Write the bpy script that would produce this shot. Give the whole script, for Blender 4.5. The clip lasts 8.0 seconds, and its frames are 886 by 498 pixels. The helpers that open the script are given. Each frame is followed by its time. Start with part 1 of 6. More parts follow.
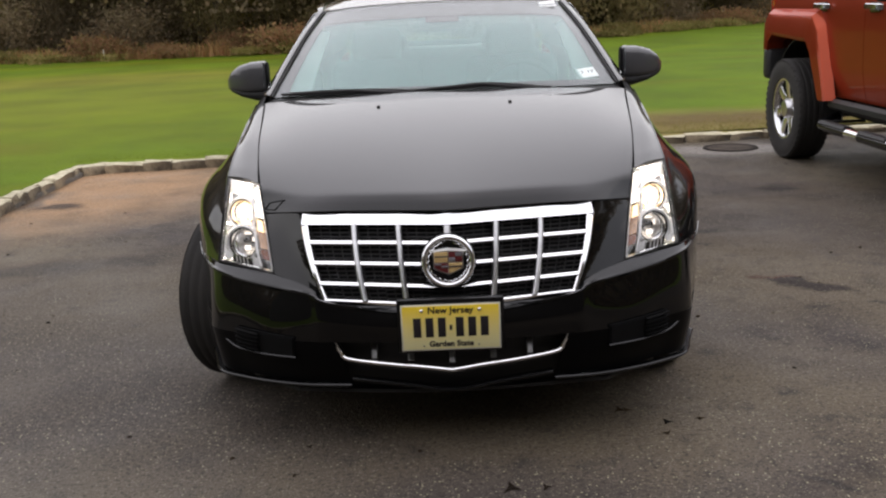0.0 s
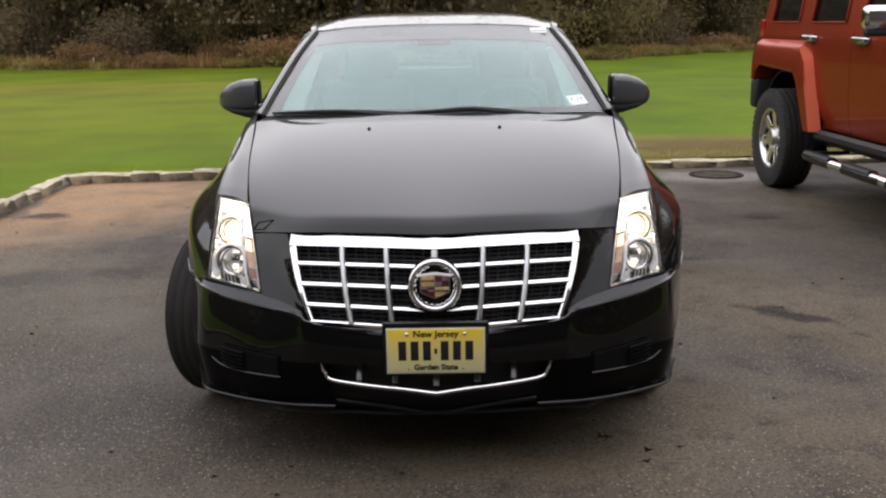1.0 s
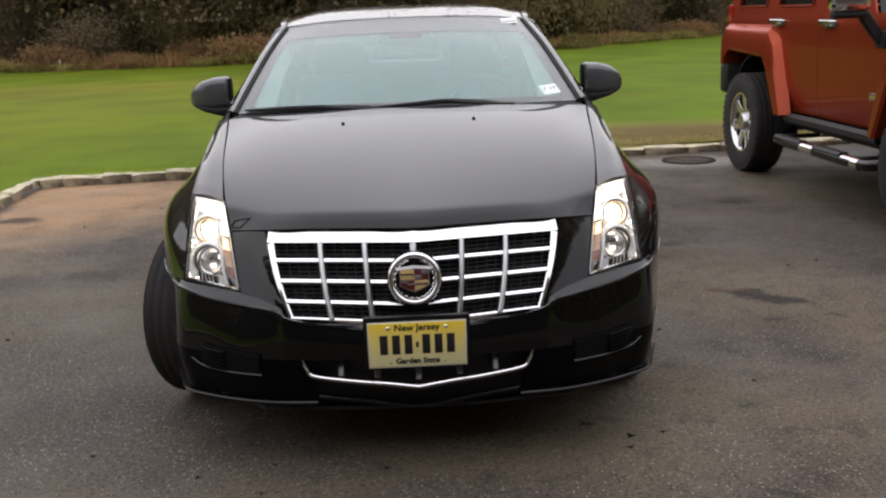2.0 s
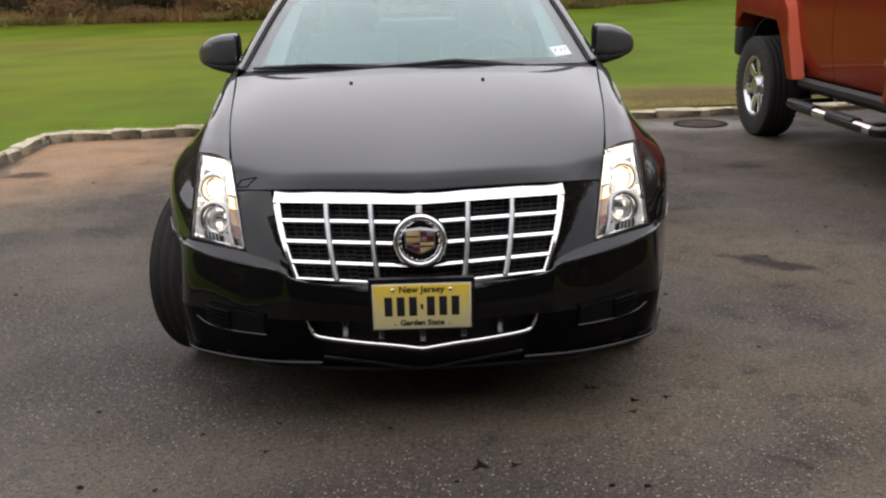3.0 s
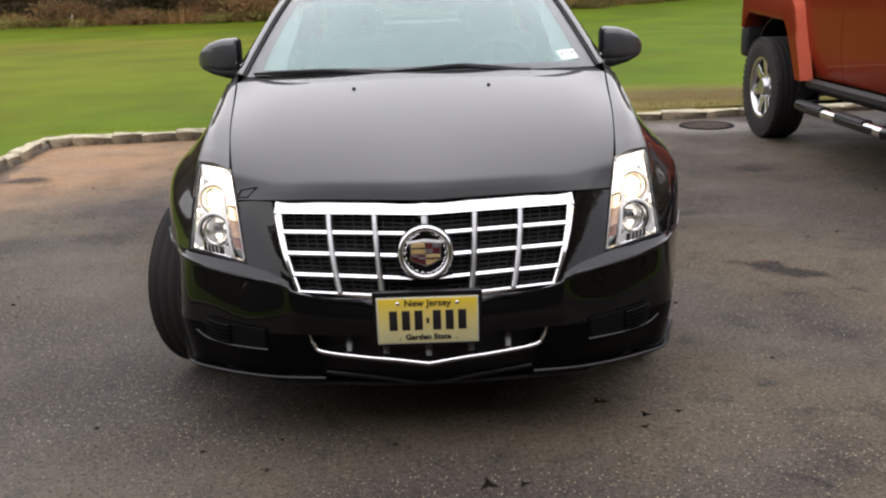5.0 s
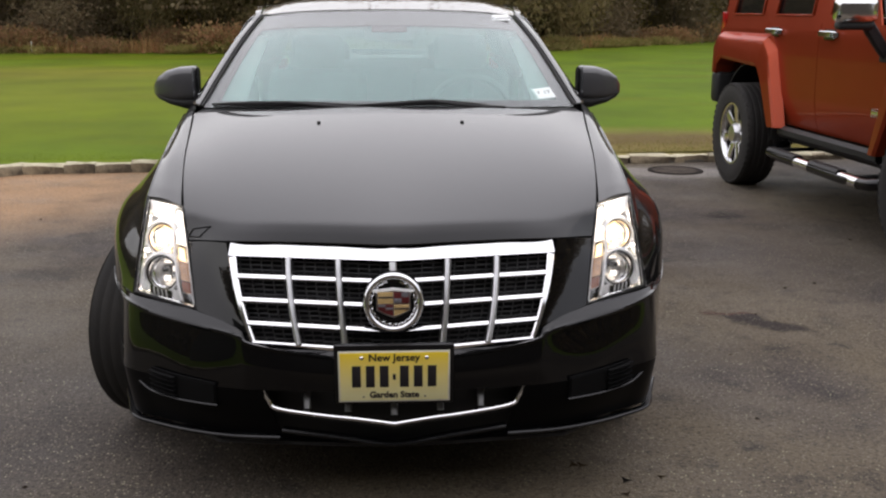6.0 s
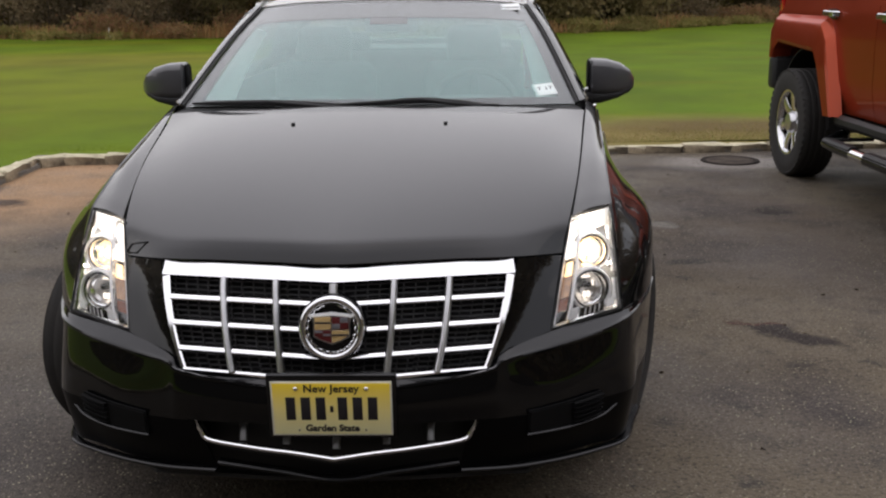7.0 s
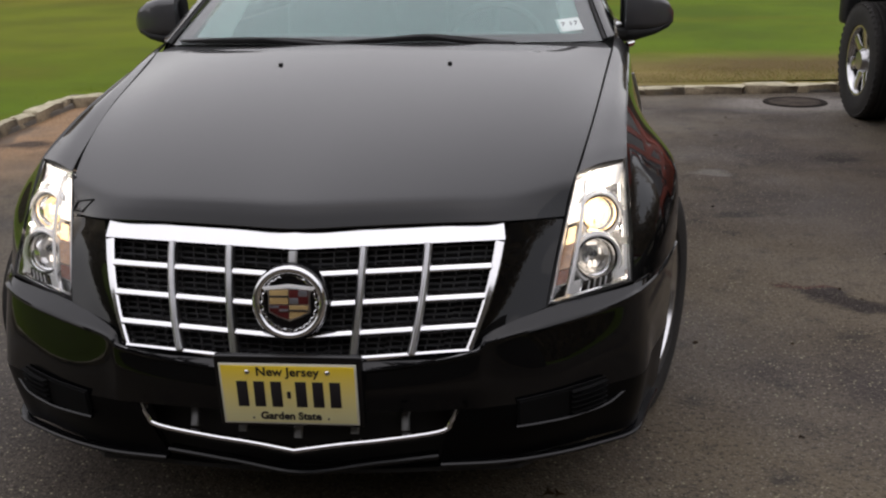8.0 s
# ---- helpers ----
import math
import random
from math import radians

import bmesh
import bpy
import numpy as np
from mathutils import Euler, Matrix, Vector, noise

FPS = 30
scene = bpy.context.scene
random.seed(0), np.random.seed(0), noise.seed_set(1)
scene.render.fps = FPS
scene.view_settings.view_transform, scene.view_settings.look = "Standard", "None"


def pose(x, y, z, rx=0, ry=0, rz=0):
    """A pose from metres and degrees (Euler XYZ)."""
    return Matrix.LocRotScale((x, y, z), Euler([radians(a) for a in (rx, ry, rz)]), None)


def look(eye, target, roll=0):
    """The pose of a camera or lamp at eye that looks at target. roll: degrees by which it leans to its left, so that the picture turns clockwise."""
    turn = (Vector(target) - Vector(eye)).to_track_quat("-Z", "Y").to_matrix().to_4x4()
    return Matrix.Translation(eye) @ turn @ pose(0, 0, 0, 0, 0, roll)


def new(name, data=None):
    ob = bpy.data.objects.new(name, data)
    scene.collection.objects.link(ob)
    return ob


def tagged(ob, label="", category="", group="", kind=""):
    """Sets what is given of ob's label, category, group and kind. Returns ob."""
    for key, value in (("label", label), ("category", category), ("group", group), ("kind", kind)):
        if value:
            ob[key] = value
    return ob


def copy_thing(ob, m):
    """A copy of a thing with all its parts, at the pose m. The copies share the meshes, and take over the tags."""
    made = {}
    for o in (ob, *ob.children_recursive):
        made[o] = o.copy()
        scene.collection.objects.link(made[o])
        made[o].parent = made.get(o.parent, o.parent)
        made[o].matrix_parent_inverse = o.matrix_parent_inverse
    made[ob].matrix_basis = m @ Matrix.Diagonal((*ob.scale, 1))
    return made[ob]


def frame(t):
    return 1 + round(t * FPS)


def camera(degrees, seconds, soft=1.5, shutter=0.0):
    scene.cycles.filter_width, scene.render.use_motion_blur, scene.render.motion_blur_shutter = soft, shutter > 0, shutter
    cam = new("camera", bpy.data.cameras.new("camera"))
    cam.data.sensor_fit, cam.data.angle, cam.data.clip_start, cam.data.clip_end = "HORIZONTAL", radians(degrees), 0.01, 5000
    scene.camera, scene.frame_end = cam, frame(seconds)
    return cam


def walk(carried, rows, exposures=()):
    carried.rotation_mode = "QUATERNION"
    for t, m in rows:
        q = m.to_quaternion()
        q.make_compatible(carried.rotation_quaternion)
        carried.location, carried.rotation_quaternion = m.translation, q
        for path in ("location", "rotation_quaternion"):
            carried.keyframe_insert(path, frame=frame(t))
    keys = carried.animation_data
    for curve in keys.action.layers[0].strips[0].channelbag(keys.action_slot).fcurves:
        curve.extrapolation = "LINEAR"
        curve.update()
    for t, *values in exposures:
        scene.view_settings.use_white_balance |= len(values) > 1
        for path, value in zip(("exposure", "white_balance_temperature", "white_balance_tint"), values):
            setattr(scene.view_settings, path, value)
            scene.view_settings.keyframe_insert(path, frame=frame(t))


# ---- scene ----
cam = camera(46.5, 8.0, 2.2)
PATH = [
    (0, (0.028, -3.041, 1.42), (0.001, -1.096, 0.955), -2.5),
    (0.5, (0.034, -3.021, 1.432), (0.043, -1.074, 0.977), -1.1),
    (1, (0.022, -3.062, 1.451), (0.025, -1.11, 1.016), -0.8),
    (2.3, (0.011, -3.058, 1.448), (0.069, -1.114, 0.982), -2.4),
    (2.5, (0.013, -3.062, 1.447), (0.087, -1.126, 0.949), -1.6),
    (3, (0.024, -3.049, 1.456), (0.053, -1.119, 0.931), -1.5),
    (3.5, (0.032, -3.058, 1.469), (0.06, -1.118, 0.988), -2.6),
    (4, (0.02, -3.121, 1.472), (0.043, -1.177, 1.003), -2.5),
    (4.2, (0.025, -3.123, 1.472), (0.026, -1.182, 0.991), -2.2),
    (5.3, (0.002, -2.841, 1.458), (0.063, -0.913, 0.93), -1.0),
    (5.5, (-0.012, -2.776, 1.424), (0.139, -0.839, 0.949), -1.0),
    (6, (-0.01, -2.695, 1.434), (0.094, -0.751, 0.979), 0.1),
    (6.5, (0.137, -2.57, 1.452), (0.229, -0.618, 1.025), -1.7),
    (7, (0.353, -2.43, 1.473), (0.298, -0.491, 0.983), -0.7),
    (7.5, (0.464, -2.194, 1.444), (0.403, -0.28, 0.868), -0.2),
    (8, (0.542, -2.045, 1.431), (0.358, -0.146, 0.829), -1.2),
]
LIGHT = [(0.0, 1.25), (1.0, 1.32), (2.5, 1.19), (3.0, 1.26), (3.5, 1.56), (4.2, 1.48), (5.5, 1.48), (6.0, 1.23), (6.5, 1.14), (7.0, 1.0), (7.5, 0.91), (8.0, 0.78)]
walk(cam, [(t, look(eye, target, roll)) for t, eye, target, roll in PATH], exposures=[(t, stops, 7250, 15) for t, stops in LIGHT])

# ---- world, sun, exposure ----
world = bpy.data.worlds.new("world")
scene.world = world
world.use_nodes = True
wn, wl = world.node_tree.nodes, world.node_tree.links
sky = wn.new("ShaderNodeTexSky")
sky.sky_type = "NISHITA"
sky.sun_disc = False
sky.sun_elevation, sky.sun_rotation = radians(84), radians(12)
sky.air_density, sky.dust_density, sky.ozone_density = 1.1, 0.1, 1.0
grey = wn.new("ShaderNodeHueSaturation")
grey.inputs["Saturation"].default_value = 0.36
wl.new(sky.outputs["Color"], grey.inputs["Color"])
# cloud cover: brightest overhead, falling smoothly to less than half at the horizon
up = wn.new("ShaderNodeSeparateXYZ")
wl.new(wn.new("ShaderNodeTexCoord").outputs["Generated"], up.inputs["Vector"])
cloud = wn.new("ShaderNodeMapRange")
for key, v in (("From Min", 0.0), ("From Max", 1.0), ("To Min", 0.44), ("To Max", 1.20)):
    cloud.inputs[key].default_value = v
wl.new(up.outputs["Z"], cloud.inputs["Value"])
veil = wn.new("ShaderNodeMix")
veil.data_type, veil.blend_type = "RGBA", "MULTIPLY"
veil.inputs["Factor"].default_value = 1.0
wl.new(grey.outputs["Color"], veil.inputs["A"])
wl.new(cloud.outputs["Result"], veil.inputs["B"])
wl.new(veil.outputs["Result"], wn["Background"].inputs["Color"])
wn["Background"].inputs["Strength"].default_value = 0.180
sun = new("sun", bpy.data.lights.new("sun", "SUN"))
sun.data.energy, sun.data.angle, sun.data.color = 0.5, radians(172), (1.0, 0.98, 0.97)
sun.matrix_world = look((-8.0, 1.0, 14.0), (0, 0, 0))

# ---- materials ----


def material(name, color, rough=0.5, metal=0.0, vary=0.0, scale=6.0, fine=0.0, fine_scale=120.0, bump=0.0, coat=0.0, dark=None, ior=1.45, per_object=0.0, rough_vary=0.0, transmission=0.0, bump_depth=0.004, spec=0.5):
    """A surface whose colour varies at a broad and a fine scale, with fine relief."""
    m = bpy.data.materials.new(name)
    m.use_nodes = True
    n, l = m.node_tree.nodes, m.node_tree.links
    b = n["Principled BSDF"]
    b.inputs["Roughness"].default_value, b.inputs["Metallic"].default_value = rough, metal
    b.inputs["IOR"].default_value = ior
    b.inputs["Specular IOR Level"].default_value = spec
    b.inputs["Coat Weight"].default_value, b.inputs["Coat Roughness"].default_value = coat, 0.03
    b.inputs["Transmission Weight"].default_value = transmission
    b.inputs["Base Color"].default_value = (*color, 1)
    at = n.new("ShaderNodeTexCoord").outputs["Object"]
    col = None
    if vary or fine or per_object or rough_vary:
        big = n.new("ShaderNodeTexNoise")
        big.inputs["Scale"].default_value, big.inputs["Detail"].default_value = scale, 5
        l.new(at, big.inputs["Vector"])
        lo = dark or tuple(c * 0.45 for c in color)
        mix = n.new("ShaderNodeMix")
        mix.data_type = "RGBA"
        mix.inputs["A"].default_value, mix.inputs["B"].default_value = (*color, 1), (*lo, 1)
        ramp = n.new("ShaderNodeMapRange")
        ramp.inputs["From Min"].default_value, ramp.inputs["From Max"].default_value = 0.38, 0.68
        ramp.inputs["To Max"].default_value = vary
        l.new(big.outputs["Fac"], ramp.inputs["Value"])
        l.new(ramp.outputs["Result"], mix.inputs["Factor"])
        col = mix.outputs["Result"]
        if rough_vary:
            r = n.new("ShaderNodeMapRange")
            r.inputs["To Min"].default_value, r.inputs["To Max"].default_value = rough - rough_vary, rough + rough_vary
            r.inputs["From Min"].default_value, r.inputs["From Max"].default_value = 0.3, 0.7
            l.new(big.outputs["Fac"], r.inputs["Value"])
            l.new(r.outputs["Result"], b.inputs["Roughness"])
    if fine or bump:
        small = n.new("ShaderNodeTexNoise")
        small.inputs["Scale"].default_value, small.inputs["Detail"].default_value = fine_scale, 3
        l.new(at, small.inputs["Vector"])
        if fine:
            hs = n.new("ShaderNodeHueSaturation")
            v = n.new("ShaderNodeMapRange")
            v.inputs["From Min"].default_value, v.inputs["From Max"].default_value = 0.3, 0.7
            v.inputs["To Min"].default_value, v.inputs["To Max"].default_value = 1 - fine, 1 + fine
            l.new(small.outputs["Fac"], v.inputs["Value"])
            l.new(v.outputs["Result"], hs.inputs["Value"])
            l.new(col, hs.inputs["Color"])
            col = hs.outputs["Color"]
        if bump:
            bp = n.new("ShaderNodeBump")
            bp.inputs["Strength"].default_value, bp.inputs["Distance"].default_value = bump, bump_depth
            l.new(small.outputs["Fac"], bp.inputs["Height"])
            l.new(bp.outputs["Normal"], b.inputs["Normal"])
    if per_object:
        info = n.new("ShaderNodeObjectInfo")
        hs = n.new("ShaderNodeHueSaturation")
        v = n.new("ShaderNodeMapRange")
        v.inputs["To Min"].default_value, v.inputs["To Max"].default_value = 1 - per_object, 1 + per_object
        l.new(info.outputs["Random"], v.inputs["Value"])
        l.new(v.outputs["Result"], hs.inputs["Value"])
        l.new(col, hs.inputs["Color"])
        col = hs.outputs["Color"]
    if col:
        l.new(col, b.inputs["Base Color"])
    return m


def leafy(name, colors, rough=0.7, each=0.0):
    """Leaves, blades and stalks: each loose piece takes its own tint, and each plant its own depth of colour."""
    m = bpy.data.materials.new(name)
    m.use_nodes = True
    n, l = m.node_tree.nodes, m.node_tree.links
    b = n["Principled BSDF"]
    b.inputs["Roughness"].default_value = rough
    b.inputs["Specular IOR Level"].default_value = 0.12
    geo = n.new("ShaderNodeNewGeometry")
    ramp = n.new("ShaderNodeValToRGB")
    ramp.color_ramp.interpolation = "LINEAR"
    while len(ramp.color_ramp.elements) < len(colors):
        ramp.color_ramp.elements.new(0.5)
    for k, (e, c) in enumerate(zip(ramp.color_ramp.elements, colors)):
        e.position, e.color = k / (len(colors) - 1), (*c, 1)
    l.new(geo.outputs["Random Per Island"], ramp.inputs["Fac"])
    tone = n.new("ShaderNodeHueSaturation")
    span = n.new("ShaderNodeMapRange")
    span.inputs["To Min"].default_value, span.inputs["To Max"].default_value = 1 - each, 1 + each
    l.new(n.new("ShaderNodeObjectInfo").outputs["Random"], span.inputs["Value"])
    l.new(span.outputs["Result"], tone.inputs["Value"])
    l.new(ramp.outputs["Color"], tone.inputs["Color"])
    l.new(tone.outputs["Color"], b.inputs["Base Color"])
    thin = n.new("ShaderNodeBsdfTranslucent")
    l.new(tone.outputs["Color"], thin.inputs["Color"])
    mix = n.new("ShaderNodeMixShader")
    mix.inputs["Fac"].default_value = 0.45
    l.new(b.outputs["BSDF"], mix.inputs[1])
    l.new(thin.outputs["BSDF"], mix.inputs[2])
    l.new(mix.outputs["Shader"], n["Material Output"].inputs["Surface"])
    return m


def glowing(name, color, strength):
    m = material(name, color, 0.3)
    b = m.node_tree.nodes["Principled BSDF"]
    b.inputs["Emission Color"].default_value = (*color, 1)
    b.inputs["Emission Strength"].default_value = strength
    return m


def glass(name, color, rough=0.0, ior=1.45):
    return material(name, color, rough, transmission=1.0, ior=ior)


PAINT = material("black_car_paint", (0.0014, 0.0014, 0.0018), 0.4, 0.0, vary=0.3, scale=1.2, coat=1.0, spec=0.05)
ORANGE = material("copper_orange_paint", (0.31, 0.045, 0.018), 0.34, 0.60, vary=0.15, scale=1.5, coat=0.30, rough_vary=0.05)
ORANGE.node_tree.nodes["Principled BSDF"].inputs["Specular Tint"].default_value = (0.90, 0.36, 0.20, 1)
CHROME = material("chrome", (0.82, 0.82, 0.83), 0.10, 1.0, vary=0.08, scale=9, rough_vary=0.04)
BRUSHED = material("brushed_metal", (0.56, 0.56, 0.57), 0.30, 1.0, vary=0.25, scale=18)
SATIN = material("satin_metal", (0.62, 0.62, 0.63), 0.32, 1.0, vary=0.15, scale=12)
BLACK_PLASTIC = material("black_plastic", (0.010, 0.010, 0.0105), 0.55, vary=0.4, scale=14, bump=0.25, fine_scale=500, fine=0.1)
GLOSS_BLACK = material("gloss_black_plastic", (0.004, 0.004, 0.0045), 0.22, vary=0.2, scale=8)
RUBBER = material("tyre_rubber", (0.017, 0.016, 0.015), 0.8, vary=0.5, scale=9, dark=(0.028, 0.024, 0.020), bump=0.3, fine_scale=260, fine=0.2)
MATTE_BLACK = material("matt_black_plastic", (0.006, 0.006, 0.0062), 0.8, vary=0.3, scale=14, spec=0.12)
DULL_METAL = material("dull_metal", (0.24, 0.24, 0.24), 0.4, 0.9, vary=0.3, scale=20)
VALANCE = material("dark_valance", (0.0022, 0.0022, 0.0026), 0.32, vary=0.4, scale=10, spec=0.10)
SEAL = material("rubber_seal", (0.01, 0.01, 0.01), 0.7, vary=0.2, scale=20)
TINT_GLASS = glass("green_tinted_glass", (0.72, 0.86, 0.82), 0.0, 1.5)


def inner_film():
    """A thin greenish veil painting haze into the glass, thicker in places."""
    m = bpy.data.materials.new("veil_inside_glass")
    m.use_nodes = True
    n, l = m.node_tree.nodes, m.node_tree.links
    film, clear = n.new("ShaderNodeBsdfDiffuse"), n.new("ShaderNodeBsdfTransparent")
    film.inputs["Color"].default_value = (0.136, 0.236, 0.224, 1)
    clear.inputs["Color"].default_value = (0.90, 0.98, 0.965, 1)
    t = n.new("ShaderNodeTexNoise")
    t.inputs["Scale"].default_value, t.inputs["Detail"].default_value = 2.0, 4
    r = n.new("ShaderNodeMapRange")
    r.inputs["From Min"].default_value, r.inputs["From Max"].default_value = 0.3, 0.7
    r.inputs["To Min"].default_value, r.inputs["To Max"].default_value = 0.23, 0.27
    l.new(n.new("ShaderNodeTexCoord").outputs["Object"], t.inputs["Vector"])
    l.new(t.outputs["Fac"], r.inputs["Value"])
    mix = n.new("ShaderNodeMixShader")
    l.new(r.outputs["Result"], mix.inputs["Fac"])
    l.new(clear.outputs["BSDF"], mix.inputs[1])
    l.new(film.outputs["BSDF"], mix.inputs[2])
    l.new(mix.outputs["Shader"], n["Material Output"].inputs["Surface"])
    return m


FILM = inner_film()
SCREEN_GLASS = glass("windshield_glass", (0.95, 0.99, 0.985), 0.0, 1.30)
MIRROR_CAP = material("grey_black_cap", (0.060, 0.060, 0.064), 0.34, vary=0.2, scale=8, coat=0.8)
DARK_GLASS = material("dark_privacy_glass", (0.006, 0.007, 0.007), 0.04, vary=0.1, scale=4)
CLEAR = glass("clear_lens_plastic", (0.98, 0.98, 0.98), 0.02, 1.25)
FRIT = material("ceramic_frit", (0.012, 0.012, 0.012), 0.5, vary=0.2, scale=30)
ALLOY = material("alloy_rim", (0.75, 0.75, 0.76), 0.22, 1.0, vary=0.3, scale=10)
BEZEL = material("lamp_bezel", (0.90, 0.90, 0.89), 0.40, 0.0, vary=0.1, scale=20)
BOWL = material("lamp_bowl", (0.85, 0.84, 0.82), 0.28, 1.0, vary=0.2, scale=40)
SMOKED = material("dark_chrome", (0.10, 0.10, 0.10), 0.15, 1.0, vary=0.3, scale=40)
SMOKED_BEZEL = material("dull_chrome", (0.92, 0.92, 0.91), 0.20, 0.85, vary=0.35, scale=30, rough_vary=0.08)
LAMP_WARM = glowing("warm_position_bulb", (1.0, 0.72, 0.38), 0.9)
LAMP_ON = glowing("lit_low_beam", (1.0, 0.82, 0.55), 2.4)
LAMP_DIM = glowing("position_lamp_and_glint", (1.0, 0.95, 0.88), 0.70)
# emission stands in for the bulb's light on the low beam's bowl
LAMP_BOWL = glowing("lit_reflector", (1.0, 0.86, 0.60), 0.16)
LAMP_BOWL.node_tree.nodes["Principled BSDF"].inputs["Metallic"].default_value = 1.0
AMBER = material("dull_signal_lens", (0.60, 0.36, 0.21), 0.25, vary=0.5, scale=60, dark=(0.28, 0.17, 0.13), coat=0.4)
MESH = material("dark_grey_mesh", (0.070, 0.070, 0.074), 0.4, vary=0.2, scale=20)
AMBER_OFF = material("amber_lens", (0.26, 0.10, 0.06), 0.2, vary=0.5, scale=50)
YELLOW = material("plate_yellow", (0.72, 0.57, 0.11), 0.38, vary=0.25, scale=9, dark=(0.60, 0.46, 0.12))


def fade_to_pale(m, top, foot):
    """The plate's print runs from deep yellow at its head to pale at its foot."""
    n, l = m.node_tree.nodes, m.node_tree.links
    sep = n.new("ShaderNodeSeparateXYZ")
    l.new(n.new("ShaderNodeTexCoord").outputs["Generated"], sep.inputs["Vector"])
    ramp = n.new("ShaderNodeValToRGB")
    ramp.color_ramp.elements[0].color, ramp.color_ramp.elements[1].color = (*foot, 1), (*top, 1)
    ramp.color_ramp.elements[0].position, ramp.color_ramp.elements[1].position = 0.1, 0.95
    l.new(sep.outputs["Z"], ramp.inputs["Fac"])
    l.new(ramp.outputs["Color"], n["Principled BSDF"].inputs["Base Color"])


fade_to_pale(YELLOW, (0.90, 0.64, 0.05), (0.90, 0.84, 0.46))
PAINT.node_tree.nodes["Principled BSDF"].inputs["Coat IOR"].default_value = 1.40


def dusty_coat(m):
    """Thin dust and dried drops dull the clear coat in patches."""
    n, l = m.node_tree.nodes, m.node_tree.links
    t = n.new("ShaderNodeTexNoise")
    t.inputs["Scale"].default_value, t.inputs["Detail"].default_value = 2.6, 6
    l.new(n.new("ShaderNodeTexCoord").outputs["Object"], t.inputs["Vector"])
    r = n.new("ShaderNodeMapRange")
    for key, v in (("From Min", 0.35), ("From Max", 0.68), ("To Min", 0.018), ("To Max", 0.055)):
        r.inputs[key].default_value = v
    l.new(t.outputs["Fac"], r.inputs["Value"])
    l.new(r.outputs["Result"], n["Principled BSDF"].inputs["Coat Roughness"])


dusty_coat(PAINT)
PALE = material("plate_rim", (0.75, 0.72, 0.60), 0.4, vary=0.2, scale=30)
PRINT = material("dark_print", (0.02, 0.017, 0.02), 0.5, vary=0.2, scale=60)
WHITE = material("white_sticker", (0.80, 0.82, 0.80), 0.5, vary=0.1, scale=40)
PALE_TRIM = material("pale_grey_headlining", (0.52, 0.54, 0.51), 0.85, vary=0.15, scale=10, fine=0.06, fine_scale=400)
DASH = material("grey_dashboard", (0.10, 0.105, 0.105), 0.6, vary=0.3, scale=20, bump=0.3, fine_scale=500)
LEATHER = material("grey_leather", (0.105, 0.105, 0.104), 0.55, vary=0.3, scale=12, bump=0.2, fine_scale=200)
CREST_GOLD = material("crest_gold", (0.90, 0.64, 0.30), 0.25, 0.6, vary=0.2, scale=60)
RED_LENS = material("red_lens", (0.38, 0.012, 0.012), 0.15, vary=0.2, scale=30, coat=0.5)
CREST_SILVER = material("crest_silver", (0.30, 0.30, 0.33), 0.3, 0.7, vary=0.2, scale=60)
CREST_RED = material("crest_red", (0.090, 0.012, 0.012), 0.35, vary=0.2, scale=60)
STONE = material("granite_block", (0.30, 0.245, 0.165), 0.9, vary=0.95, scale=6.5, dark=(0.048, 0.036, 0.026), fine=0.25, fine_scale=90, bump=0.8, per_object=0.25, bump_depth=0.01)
# lighter copy of the block for upper faces, sky light in the colour
STONE_TOP = material("pale_stone_top", (0.52, 0.47, 0.33), 0.95, vary=0.7, scale=9, dark=(0.24, 0.205, 0.14), fine=0.2, fine_scale=110, bump=0.7, per_object=0.15, bump_depth=0.008)
MORTAR = material("mortar_bed", (0.16, 0.145, 0.125), 0.95, vary=0.5, scale=12, fine=0.2, fine_scale=150, bump=0.5)
BARK = material("bark", (0.07, 0.055, 0.042), 0.95, vary=0.7, scale=5, fine=0.3, fine_scale=40, bump=0.8, bump_depth=0.03, per_object=0.3)
IRON = material("rusty_cast_iron", (0.022, 0.017, 0.014), 0.9, 0.0, spec=0.08, vary=0.8, scale=14, dark=(0.012, 0.010, 0.009), bump=0.5, fine_scale=120)
WET_SILT = material("wet_silt", (0.075, 0.060, 0.048), 0.9, spec=0.08, vary=0.9, scale=7, dark=(0.03, 0.024, 0.020), fine=0.2, fine_scale=120, bump=0.3)
LEAF_DARK = leafy("dark_leaves", [(0.192, 0.155, 0.098), (0.215, 0.170, 0.106), (0.248, 0.189, 0.116), (0.240, 0.165, 0.104)], each=0.42)
LEAF_OLIVE = leafy("olive_leaves", [(0.146, 0.124, 0.060), (0.165, 0.139, 0.062), (0.190, 0.147, 0.069), (0.176, 0.128, 0.064)], each=0.5)
LEAF_YELLOW = leafy("yellowing_leaves", [(0.168, 0.139, 0.034), (0.217, 0.168, 0.041), (0.178, 0.149, 0.038)])
BRUSH = leafy("dry_brush", [(0.486, 0.243, 0.122), (0.572, 0.358, 0.179), (0.372, 0.272, 0.108), (0.458, 0.215, 0.114), (0.286, 0.243, 0.086)])
LEAF_RUST = leafy("rusty_leaves", [(0.286, 0.156, 0.086), (0.364, 0.195, 0.111), (0.299, 0.215, 0.098), (0.221, 0.169, 0.072)], each=0.4)
LEAF_TUFT = leafy("weed_leaves", [(0.23, 0.20, 0.065), (0.30, 0.245, 0.09), (0.19, 0.19, 0.055), (0.36, 0.26, 0.115)], each=0.3)
